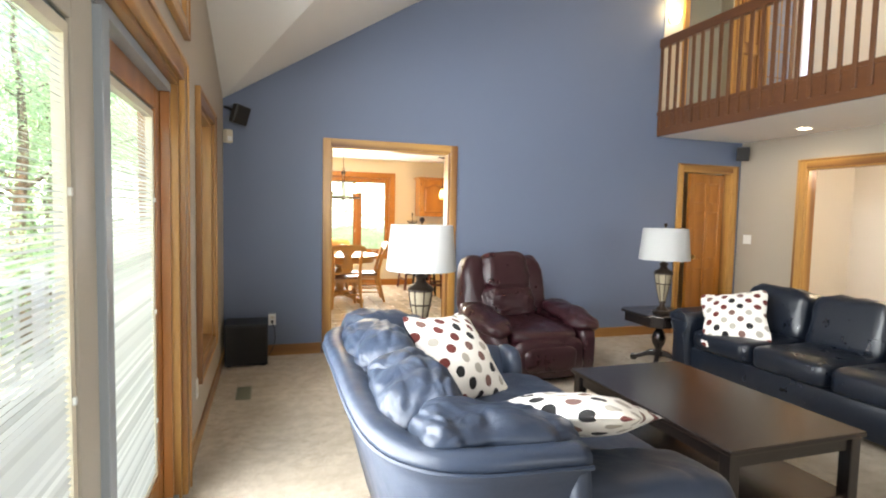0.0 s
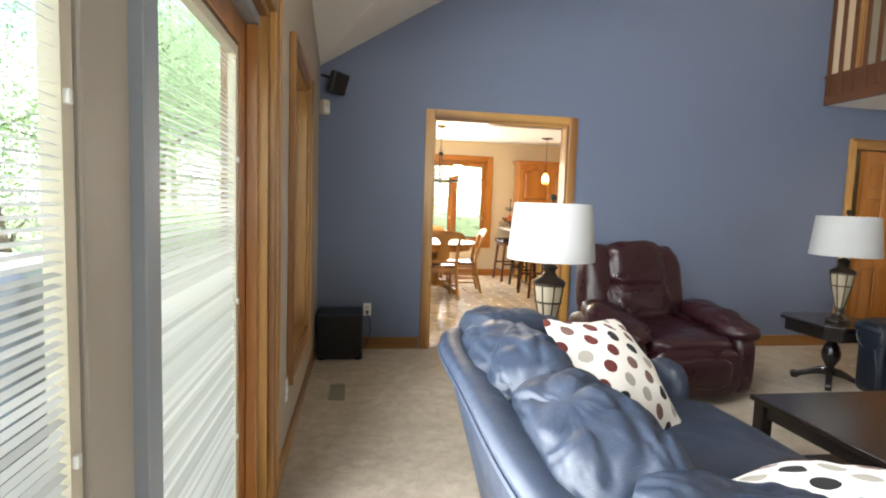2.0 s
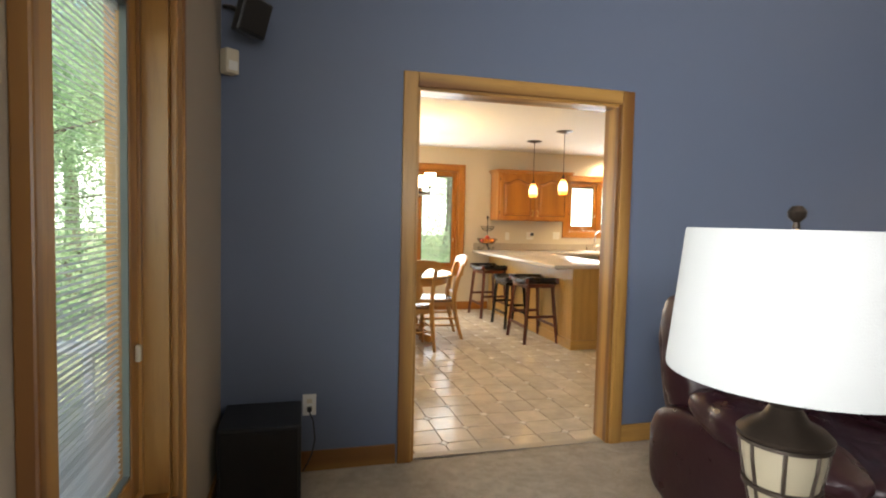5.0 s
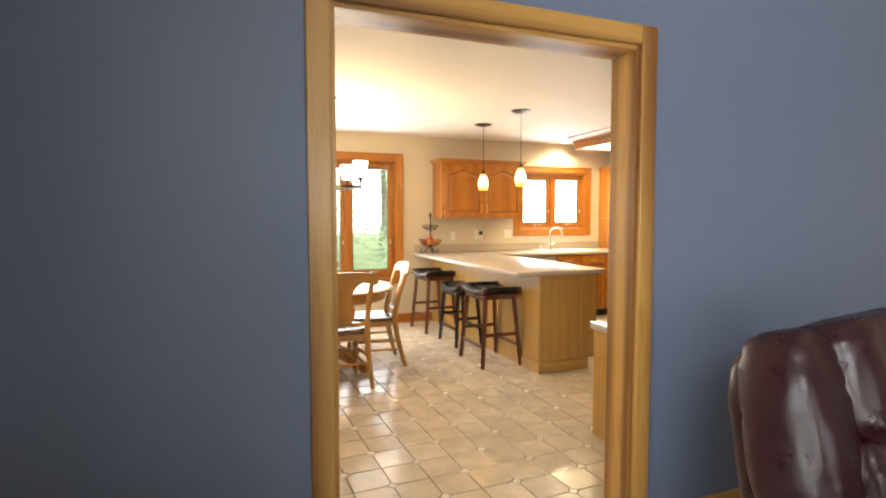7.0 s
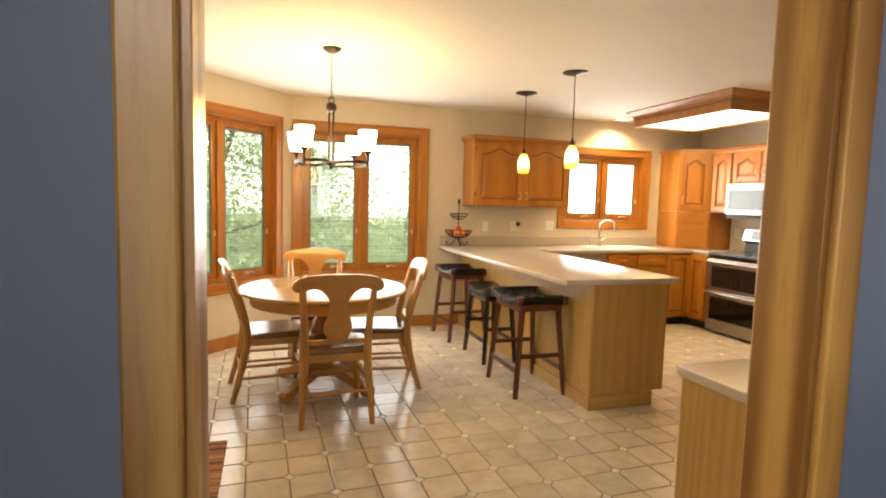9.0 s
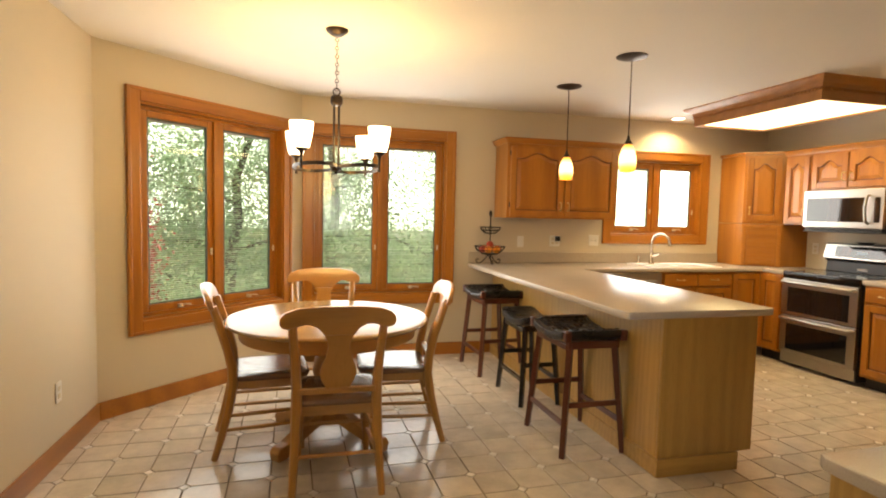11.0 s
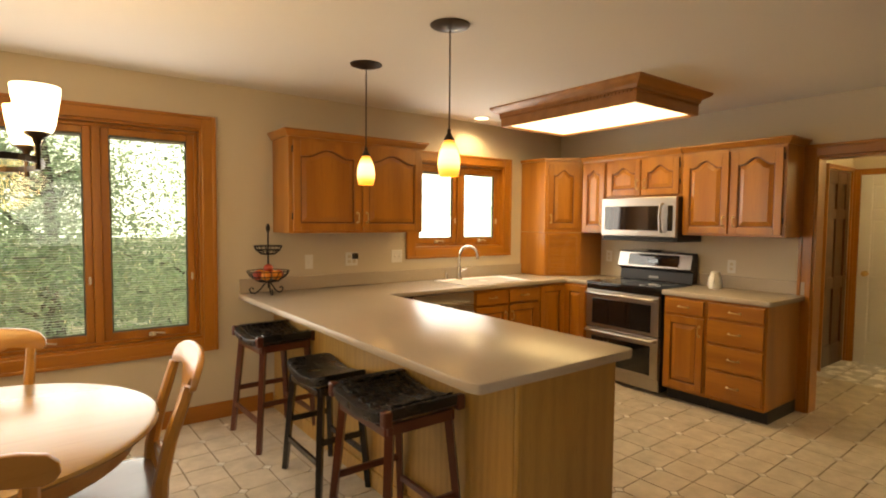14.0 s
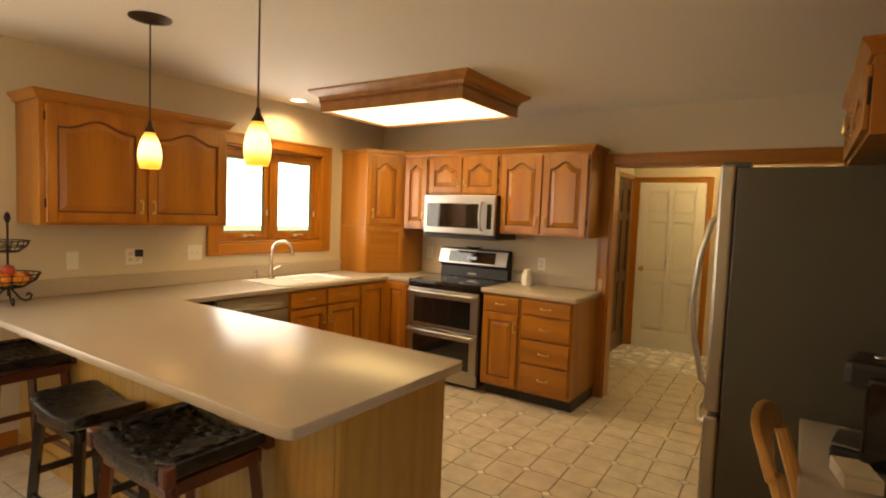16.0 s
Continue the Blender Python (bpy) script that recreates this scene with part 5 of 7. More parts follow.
def desk():
    cab = thing("desk_cabinet", Matrix(), "built-in oak desk cabinet beside the doorway", "desk")
    part("end_panel", box(2.745, 2.77, YK - 0.012, 6.94, 0.0, 0.678, 0.003), OAKP["z"], cab)
    part("body", box(2.772, 3.42, YK - 0.038, 6.90, 0.09, 0.676), OAKC["z"], cab)
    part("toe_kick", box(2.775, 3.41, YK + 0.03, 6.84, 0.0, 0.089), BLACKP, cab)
    part("far_body", box(4.12, 4.56, YK - 0.038, 6.90, 0.0, 0.676), OAKC["z"], cab)
    for a, b in ((2.778, 3.41), (4.13, 4.55)):
        for z0, z1 in ((0.5, 0.665), (0.31, 0.485), (0.11, 0.295)):
            dr = part("drawer", box(a, b, 6.901, 6.92, z0, z1, 0.005), OAKC["x"], cab)
            part("handle", pull_at((a + b) / 2, 6.92, (z0 + z1) / 2), BRASS, dr)
    part("apron", box(3.422, 4.118, 6.86, 6.89, 0.56, 0.676, 0.003), OAKC["x"], cab)
    top = thing("worktop", Matrix(), "beige speckled laminate desk top", "worktop")
    part("slab", prism([(2.72, YK - 0.012), (2.72, 6.94), (2.74, 6.97), (4.595, 6.97), (4.595, YK - 0.038), (2.80, YK - 0.038), (2.80, YK - 0.012)], "z", 0.68, 0.72, 0.006), COUNTER, top, smooth=True)


def pull_at(x, y, z):
    bm = pull(bmesh.new(), 0, 0, True)
    for v in bm.verts:
        v.co = Vector((x - v.co.x, y - v.co.y, z + v.co.z))
    return bm


desk()


def coffee_maker():
    c = thing("coffee_maker", pose(4.24, 6.70, 0.721, 0, 0, 170), "black single-serve coffee maker on the desk", "coffee maker")
    part("base", box(-0.11, 0.11, -0.17, 0.13, 0, 0.05, 0.012), BLACKP, c)
    part("column", box(-0.11, 0.11, 0.0, 0.13, 0.051, 0.26, 0.015), BLACKP, c)
    part("head", box(-0.115, 0.115, -0.15, 0.135, 0.261, 0.36, 0.025), BLACKP, c)
    part("tank", box(0.116, 0.17, -0.08, 0.12, 0.03, 0.32, 0.012), BLACKGLASS, c)
    part("button", lathe([(0, 0.361), (0.02, 0.361), (0.018, 0.367), (0, 0.367)], 14, (0, -0.06, 0)), STEEL, c)
    part("drip_tray", box(-0.09, 0.09, -0.17, -0.01, 0.051, 0.058, 0.002), STEEL, c)
    b = thing("tea_box", pose(4.02, 6.82, 0.721, 0, 0, 12), "small beige cardboard box on the desk", "box")
    part("carton", box(-0.08, 0.08, -0.05, 0.05, 0, 0.045, 0.003), BEIGEP, b)


coffee_maker()


def kettle():
    k = thing("cream_pitcher", pose(6.27, 9.02, 0.915, 0, 0, 200), "small white porcelain pitcher beside the stove", "pitcher")
    part("body", lathe([(0, 0), (0.05, 0), (0.058, 0.03), (0.052, 0.09), (0.035, 0.125), (0.038, 0.145), (0.033, 0.145), (0.028, 0.12), (0, 0.115)], 24), PORCELAIN, k, smooth=True)
    part("handle", tube([(0.035, 0, 0.12), (0.075, 0, 0.125), (0.085, 0, 0.08), (0.055, 0, 0.045)], 0.008, 8), PORCELAIN, k, smooth=True)


kettle()


def fruit_basket():
    b = thing("fruit_basket", pose(3.03, 10.70, 0.915), "two-tier black wire fruit basket on the worktop", "fruit basket")
    part("stem", tube([(0, 0, 0.05), (0, 0, 0.46)], 0.006, 8), IRON, b)
    part("finial", lathe([(0, 0.455), (0.008, 0.46), (0.017, 0.49), (0.010, 0.515), (0, 0.525)], 12), IRON, b, smooth=True)
    for r, z, h in ((0.15, 0.10, 0.075), (0.10, 0.30, 0.06)):
        bm = bmesh.new()
        for rr, zz in ((r, z + h), (r * 0.86, z + h * 0.5), (r * 0.5, z)):
            add_tube(bm, [(rr * math.cos(a), rr * math.sin(a), zz) for a in [2 * math.pi * i / 28 for i in range(29)]], 0.0035, 5)
        for i in range(18):
            a = 2 * math.pi * i / 18
            add_tube(bm, [(k * math.cos(a), k * math.sin(a), zz) for k, zz in ((0.006, z - 0.004), (r * 0.5, z), (r * 0.86, z + h * 0.5), (r, z + h))], 0.0025, 4)
        part("bowl", bm, IRON, b)
    for i in range(3):
        a = 2 * math.pi * i / 3 + 0.4
        sc = [(0.0, 0.10), (0.03, 0.075), (0.065, 0.03), (0.10, 0.007), (0.13, 0.012), (0.142, 0.035), (0.125, 0.05), (0.108, 0.038)]
        part("scroll_foot", tube([(k * math.cos(a), k * math.sin(a), z) for k, z in sc], 0.0055, 6), IRON, b)
    spots = [(0.078, 0.0), (0.078, 1.05), (0.078, 2.1), (0.078, 3.15), (0.078, 4.2), (0.078, 5.25), (0.0, 0)]
    for i, (r, a) in enumerate(spots):
        f = thing("orange" if i % 3 else "apple", pose(3.03 + r * math.cos(a), 10.70 + r * math.sin(a), 0.915 + 0.146 + (0.045 if i == 6 else 0)), "ripe orange in the wire basket" if i % 3 else "red apple in the wire basket", "fruit", "fruit in the basket")
        part("peel", lathe([(0, -0.034), (0.018, -0.031), (0.032, -0.014), (0.036, 0.002), (0.031, 0.02), (0.016, 0.033), (0.004, 0.035), (0, 0.033)], 16), ORANGE_FRUIT if i % 3 else APPLE_FRUIT, f, smooth=True)


fruit_basket()


# ---- kitchen table, chairs and stools ----
def round_table():
    t = thing("round_dining_table", pose(1.44, 9.10, 0), "round honey-maple pedestal dining table", "table")
    part("tabletop", lathe([(0, 0.722), (0.585, 0.722), (0.60, 0.730), (0.605, 0.738), (0.60, 0.747), (0.585, 0.752), (0, 0.752)], 64), TABLEW, t, "glossy pale maple top", True)
    part("apron", lathe([(0.50, 0.64), (0.52, 0.64), (0.525, 0.65), (0.525, 0.721), (0.50, 0.721)], 64), HONEY["x"], t, smooth=True)
    part("pedestal", lathe([(0, 0.10), (0.09, 0.10), (0.10, 0.13), (0.10, 0.18), (0.065, 0.22), (0.06, 0.27), (0.085, 0.34), (0.10, 0.42), (0.085, 0.50), (0.06, 0.54), (0.075, 0.57), (0.16, 0.60), (0.30, 0.638), (0, 0.638)], 32), HONEY["z"], t, smooth=True)
    for i in range(4):
        m = pose(0, 0, 0, 0, 0, 45 + 90 * i)
        bm = prism([(0.05, 0.10), (0.05, 0.20), (0.12, 0.19), (0.25, 0.13), (0.36, 0.085), (0.42, 0.075), (0.44, 0.05), (0.43, 0.0), (0.36, 0.0), (0.34, 0.035), (0.20, 0.075), (0.12, 0.10)], "y", -0.035, 0.035, 0.008)
        for v in bm.verts:
            v.co = m @ v.co
        part("foot", bm, HONEY["x"], t)


round_table()


def dining_chair():
    """Seat towards +y, its back posts at local y = 0."""
    c = thing("dining_chair", Matrix(), "honey-maple splat-back dining chair with a saddle seat", "chair", "chairs round the table")
    seat = blob(0, 0.235, 0.445, 0.225, 0.215, 0.02, 0.35, 0.3, n=40, k=8)
    for v in seat.verts:
        if v.co.z > 0.445:
            v.co.z -= 0.012 * max(0, 1 - ((v.co.x / 0.17) ** 2 + ((v.co.y - 0.21) / 0.16) ** 2))
        v.co.x *= 1 - 0.10 * (0.45 - v.co.y) * 0 + 0.04 * (v.co.y - 0.2)
    part("seat", seat, SEATW, c, "worn glossy brown wooden seat", True)
    part("apron", boxes((-0.17, 0.17, 0.05, 0.07, 0.375, 0.426), (-0.185, 0.185, 0.40, 0.42, 0.375, 0.426), (-0.185, -0.165, 0.07, 0.40, 0.375, 0.426), (0.165, 0.185, 0.07, 0.40, 0.375, 0.426)), HONEY["x"], c)
    for s in (-1, 1):
        post = [(s * 0.215, -0.07, 0.0), (s * 0.208, -0.035, 0.12), (s * 0.20, 0.005, 0.28), (s * 0.195, 0.028, 0.42), (s * 0.195, 0.022, 0.52), (s * 0.20, -0.01, 0.66), (s * 0.21, -0.055, 0.80), (s * 0.212, -0.072, 0.855)]
        part("back_post", tube(post, [0.017, 0.020, 0.024, 0.027, 0.026, 0.023, 0.021, 0.02], 8, 1.05), HONEY["z"], c, smooth=True)
        leg = [(s * 0.19, 0.405, 0.0), (s * 0.188, 0.40, 0.06), (s * 0.185, 0.395, 0.20), (s * 0.18, 0.39, 0.34), (s * 0.18, 0.39, 0.425)]
        part("leg", tube(leg, [0.014, 0.018, 0.023, 0.019, 0.025], 10), HONEY["z"], c, smooth=True)
        for z in (0.16, 0.24):
            part("side_stretcher", tube([(s * 0.203, -0.02 + (z - 0.16) * 0.2, z), (s * 0.2, 0.18, z), (s * 0.187, 0.397, z)], [0.009, 0.012, 0.009], 8), HONEY["y"], c, smooth=True)
    part("front_stretcher", tube([(-0.186, 0.397, 0.20), (0, 0.397, 0.20), (0.186, 0.397, 0.20)], [0.010, 0.014, 0.010], 8), HONEY["x"], c, smooth=True)
    part("rear_stretcher", tube([(-0.203, -0.015, 0.20), (0.203, -0.015, 0.20)], 0.010, 8), HONEY["x"], c, smooth=True)

    def lean(bm):
        for v in bm.verts:
            z = v.co.z
            v.co.y += 0.022 - 0.30 * max(0, z - 0.52) - 0.05 * (1 - (v.co.x / 0.27) ** 2) * 0.6
        return bm
    half = [(0.0, 0.955), (0.10, 0.952), (0.19, 0.942), (0.245, 0.922), (0.268, 0.895), (0.272, 0.865), (0.258, 0.845), (0.235, 0.84), (0.215, 0.845), (0.195, 0.852), (0.16, 0.862), (0.13, 0.862), (0.10, 0.848), (0.08, 0.825), (0.07, 0.81)]
    crest = half + [(-x, z) for x, z in half[::-1]][:-1]
    part("crest_rail", lean(prism(crest, "y", -0.012, 0.014, 0.005)), HONEY["x"], c, smooth=True)
    sp = [(0.07, 0.809), (0.055, 0.78), (0.05, 0.75), (0.06, 0.70), (0.082, 0.65), (0.088, 0.61), (0.078, 0.57), (0.062, 0.545), (0.06, 0.53)]
    part("splat", lean(prism(sp + [(-x, z) for x, z in sp[::-1]], "y", -0.006, 0.009, 0.003)), HONEY["z"], c, smooth=True)
    part("lower_rail", lean(prism([(-0.185, 0.50), (0.185, 0.50), (0.185, 0.53), (0.06, 0.535), (-0.06, 0.535), (-0.185, 0.53)], "y", -0.010, 0.012, 0.003)), HONEY["x"], c)
    return c


chair = dining_chair()
chair.matrix_world = ORIGIN @ pose(1.45, 8.40, 0, 0, 0, 0)
copy_thing(chair, ORIGIN @ pose(2.06, 9.10, 0, 0, 0, 86))
copy_thing(chair, ORIGIN @ pose(0.86, 9.10, 0, 0, 0, -84))
copy_thing(chair, ORIGIN @ pose(1.43, 9.86, 0, 0, 0, 178))
desk_chair = copy_thing(chair, ORIGIN @ pose(3.78, 6.955, 0, 0, 0, 180))
desk_chair["label"] = "honey-maple splat-back chair tucked under the desk"


def bar_stool(h, label, legs, w=0.20, d=0.25):
    """A saddle-seat stool; long side along y."""
    s = thing("bar_stool", Matrix(), label, "stool", "stools at the peninsula")
    seat = blob(0, 0, h - 0.03, w, d, 0.03, 0.35, 0.22, n=44, k=10)
    for v in seat.verts:
        v.co.z += 0.05 * (abs(v.co.y) / d) ** 2.2
    part("seat", seat, LEATHER_BLACK, s, "padded black leather saddle seat", True)
    if legs is MAHOG:                       # woven straps and bare wooden corners
        nx, ny = 8, 11                          # flat straps woven over and under one another

        def spot(a, b, side):
            x, y = (a - (nx - 1) / 2) * 1.72 * w / nx, (b - (ny - 1) / 2) * 1.80 * d / ny
            return (x, y, h - 0.002 + 0.05 * (abs(y) / d) ** 2.2 + (0.0045 if (a + b + side) % 2 else -0.0045))
        for a in range(nx):
            part("strap", tube([spot(a, b, 0) for b in range(ny)], 0.80 * w / nx, 8, 0.24), STRAP, s, "", True)
        for b in range(ny):
            part("cross_strap", tube([spot(a, b, 1) for a in range(nx)], 0.82 * d / ny, 8, 0.24), STRAP, s, "", True)
        for x in (-1, 1):
            for y in (-1, 1):
                part("seat_corner", box(x * w * 0.90 - 0.02, x * w * 0.90 + 0.02, y * d * 0.93 - 0.02, y * d * 0.93 + 0.02, h - 0.03, h + 0.036, 0.008), legs, s)
    frame_bm = bmesh.new()
    for y in (-1, 1):
        add_box(frame_bm, -w * 0.82, w * 0.82, y * d * 0.84 - 0.012, y * d * 0.84 + 0.012, h - 0.075, h - 0.03, 0.003)
    for x in (-1, 1):
        add_box(frame_bm, x * w * 0.78 - 0.012, x * w * 0.78 + 0.012, -d * 0.8, d * 0.8, h - 0.085, h - 0.05, 0.003)
    part("seat_frame", frame_bm, legs, s)
    for x in (-1, 1):
        for y in (-1, 1):
            part("leg", tube([(x * w * 0.98, y * d * 1.0, 0), (x * w * 0.72, y * d * 0.80, h - 0.04)], [0.021, 0.024], 4), legs, s)
    for y in (-1, 1):
        z = 0.30
        k = 1 - z / h
        part("stretcher", box(-w * (0.72 + 0.26 * k), w * (0.72 + 0.26 * k), y * d * (0.80 + 0.2 * k) - 0.009, y * d * (0.80 + 0.2 * k) + 0.009, z - 0.016, z + 0.016, 0.003), legs, s)
    for x in (-1, 1):
        z = 0.19
        k = 1 - z / h
        part("stretcher", box(x * w * (0.72 + 0.26 * k) - 0.009, x * w * (0.72 + 0.26 * k) + 0.009, -d * (0.8 + 0.2 * k), d * (0.8 + 0.2 * k), z - 0.016, z + 0.016, 0.003), legs, s)
    return s


stool = bar_stool(0.70, "mahogany bar stool with a black woven leather saddle seat", MAHOG)
stool.matrix_world = ORIGIN @ pose(2.925, 8.76, 0)
copy_thing(stool, ORIGIN @ pose(2.94, 10.34, 0, 0, 0, 2))
low = bar_stool(0.62, "lower dark counter stool with a black leather seat", BLACKW, 0.15, 0.24)
low.matrix_world = ORIGIN @ pose(2.965, 9.57, 0)


# ---- kitchen lights ----
def chandelier():
    c = thing("chandelier", pose(1.465, 9.02, 0), "bronze four-light chandelier with lit frosted glass shades", "chandelier")
    part("canopy", lathe([(0, KC - 0.035), (0.03, KC - 0.035), (0.062, KC - 0.012), (0.066, KC - 0.001), (0, KC - 0.001)], 28), BRONZE, c, smooth=True)
    for i in range(13):
        z = 2.10 + i * 0.0235
        m = pose(0, 0, z, 0, 0, 90 * (i % 2)) @ pose(0, 0, 0, 90)
        part("chain_link", lathe([(0.010 + 0.0025 * math.cos(a), 0.0025 * math.sin(a)) for a in [2 * math.pi * k / 6 for k in range(7)]], 10, m=m), BRONZE, c)
    part("ring", lathe([(0.02 + 0.004 * math.cos(a), 0.004 * math.sin(a)) for a in [2 * math.pi * k / 6 for k in range(7)]], 16, m=pose(0, 0, 2.085, 90)), BRONZE, c)
    part("collar", lathe([(0, 2.065), (0.03, 2.06), (0.036, 2.045), (0.036, 2.02), (0.028, 2.005), (0, 2.005)], 20), BRONZE, c, smooth=True)
    for i in range(4):
        a = math.pi / 4 + i * math.pi / 2
        part("rod", tube([(0.02 * math.cos(a), 0.02 * math.sin(a), 2.006), (0.02 * math.cos(a), 0.02 * math.sin(a), 1.67)], 0.006, 6), BRONZE, c)
    part("hub", lathe([(0, 1.67), (0.03, 1.668), (0.036, 1.65), (0.03, 1.63), (0.012, 1.622), (0.014, 1.61), (0, 1.602)], 20), BRONZE, c, smooth=True)
    turn = Matrix.Rotation(0.08, 3, "Z")
    for s in (-1, 1):                       # two flat oval loops meeting at the hub
        loop = [turn @ Vector((s * (0.12 - 0.12 * math.cos(a)), 0.30 * math.sin(a), 0)) for a in [2 * math.pi * k / 40 for k in range(41)]]
        bm = bmesh.new()
        rows = [[bm.verts.new((p.x * q, p.y * q, z)) for p in loop[:-1]] for q, z in ((1.0, 1.634), (1.025, 1.634), (1.025, 1.654), (1.0, 1.654))]
        for k in range(4):
            for n in range(40):
                bm.faces.new((rows[k][n], rows[k][(n + 1) % 40], rows[(k + 1) % 4][(n + 1) % 40], rows[(k + 1) % 4][n]))
        part("oval_band", bm, BRONZE, c)
        for d in (-1, 1):
            at = turn @ Vector((s * 0.213, d * 0.205, 0))
            arm = part("arm", tube([(at.x, at.y, 1.615), (at.x, at.y, 1.70)], 0.008, 8), BRONZE, c, smooth=True)
            part("cup", lathe([(0, 1.69), (0.008, 1.69), (0.014, 1.708), (0.034, 1.722), (0.034, 1.728), (0, 1.728)], 16, (at.x, at.y, 0)), BRONZE, arm, smooth=True)
            part("glass_shade", lathe([(0.0, 1.730), (0.040, 1.730), (0.048, 1.75), (0.056, 1.80), (0.062, 1.84), (0.064, 1.866), (0.060, 1.866), (0.052, 1.80), (0.040, 1.74), (0, 1.738)], 24, (at.x, at.y, 0)), FROST, arm, "glowing white frosted glass shade", True)
    lamp("chandelier_light", "POINT", 34, pose(1.465, 9.02, 1.78), WARM, 0.25)


chandelier()


def pendant(y, n):
    p = thing("pendant_lamp", pose(3.345, y, 0), "bronze pendant with a lit amber and white glass shade", "pendant lamp", "pendants over the peninsula")
    part("canopy", lathe([(0, KC - 0.028), (0.02, KC - 0.028), (0.075, KC - 0.014), (0.098, KC - 0.006), (0.1, KC - 0.001), (0, KC - 0.001)], 28), BRONZE, p, smooth=True)
    part("rod", tube([(0, 0, KC - 0.027), (0, 0, 1.93)], 0.0042, 6), BRONZE, p)
    part("socket", lathe([(0, 1.935), (0.008, 1.93), (0.012, 1.905), (0.026, 1.88), (0.028, 1.872), (0, 1.872)], 18), BRONZE, p, smooth=True)
    part("glass_shade", lathe([(0.024, 1.871), (0.034, 1.852), (0.046, 1.82), (0.054, 1.785), (0.056, 1.755), (0.053, 1.72), (0.046, 1.692), (0.042, 1.692), (0.048, 1.72), (0.0, 1.728)], 30), AMBER, p, "glowing amber and white blown glass shade", True)
    lamp("pendant_light", "POINT", 1.2, pose(3.345, y, 1.66), WARM, 0.06)


pendant(9.79, 0)
pendant(8.93, 1)


def ceiling_box():
    x0, x1, y0, y1 = 4.80, 5.74, 8.82, 10.27
    f = thing("ceiling_light_box", Matrix(), "crown-moulded oak ceiling box with a lit fluorescent panel", "ceiling light")
    prof = [(0.0, 0.0), (0.0, -0.012), (0.02, -0.03), (0.055, -0.05), (0.062, -0.066), (0.062, -0.075), (0.072, -0.078), (0.072, -0.165), (0.10, -0.165), (0.10, -0.15)]
    bm = bmesh.new()
    rings = [[bm.verts.new(p) for p in ((x0 + d, y0 + d, KC - 0.001 + z), (x1 - d, y0 + d, KC - 0.001 + z), (x1 - d, y1 - d, KC - 0.001 + z), (x0 + d, y1 - d, KC - 0.001 + z))] for d, z in prof]
    for a, b in zip(rings, rings[1:]):
        for i in range(4):
            bm.faces.new((a[i], a[(i + 1) % 4], b[(i + 1) % 4], b[i]))
    part("crown_frame", bm, OAKG, f)
    den = bmesh.new()
    y = y0 + 0.08
    while y < y1 - 0.08:
        add_box(den, x0 + 0.062, x0 + 0.071, y, y + 0.016, KC - 0.098, KC - 0.080)
        add_box(den, x1 - 0.071, x1 - 0.062, y, y + 0.016, KC - 0.098, KC - 0.080)
        y += 0.03
    x = x0 + 0.085
    while x < x1 - 0.09:
        add_box(den, x, x + 0.016, y0 + 0.062, y0 + 0.071, KC - 0.098, KC - 0.080)
        x += 0.03
    part("dentil_moulding", den, OAKG, f)["kind"] = "stuff"
    part("diffuser", box(x0 + 0.101, x1 - 0.101, y0 + 0.101, y1 - 0.101, KC - 0.152, KC - 0.146), LAMP_PANEL, f, "glowing white acrylic diffuser")
    lamp("fluorescent_light", "AREA", 15, look(((x0 + x1) / 2, (y0 + y1) / 2, KC - 0.165), ((x0 + x1) / 2, (y0 + y1) / 2 + 0.001, 0)), (1.0, 0.78, 0.36), 0.7, 1.2)


ceiling_box()


def downlight(x, y, z, power, label, spread=110, colour=WARM):
    d = thing("recessed_downlight", pose(x, y, z), label, "ceiling light")
    part("trim_ring", lathe([(0.062, -0.001), (0.085, -0.001), (0.083, -0.007), (0.064, -0.005)], 30), WHITE_TRIM, d, smooth=True)
    part("lens", lathe([(0, -0.002), (0.061, -0.002), (0.061, -0.004), (0, -0.004)], 30), BULB, d)
    lamp("downlight_light", "SPOT", power, look((x, y, z - 0.012), (x, y + 0.001, 0)), colour, 0.05, None, spread)


downlight(5.05, 10.66, KC, 44, "lit recessed downlight above the sink", 150, (1.0, 0.80, 0.48))


# ---- small kitchen fixtures ----
def wall_plate(m, label, kind, toggles=1, name="wall_plate"):
    p = thing(name, m, label, kind)
    w = 0.035 + 0.046 * (toggles - 1) * 0.5
    part("plate", box(-w, w, -0.006, 0, -0.057, 0.057, 0.003), WHITEP, p)
    for i in range(toggles):
        cx = (i - (toggles - 1) / 2) * 0.046
        if kind == "outlet":
            for z in (-0.02, 0.02):
                part("socket", box(cx - 0.014, cx + 0.014, -0.0085, -0.006, z - 0.012, z + 0.012, 0.001), BEIGEP, p)
        else:
            part("toggle", box(cx - 0.005, cx + 0.005, -0.016, -0.006, -0.012, 0.010, 0.002), WHITEP, p)
    return p


wall_plate(SW @ pose(3.42, 0, 1.13), "white wall switch above the worktop", "switch")
po = wall_plate(SW @ pose(3.80, 0, 1.14), "white double outlet with a small plugged-in adapter", "outlet", 2, "wall_outlet")
part("adapter", box(0.0, 0.045, -0.045, -0.0085, 0.0, 0.05, 0.006), BLACKP, po, "small black plug-in adapter")
wall_plate(SW @ pose(4.25, 0, 1.15), "white wall switch beside the sink window", "switch", 2)
wall_plate(RW @ pose(-8.96, 0, 1.10), "white outlet beside the stove", "outlet", 1, "wall_outlet")
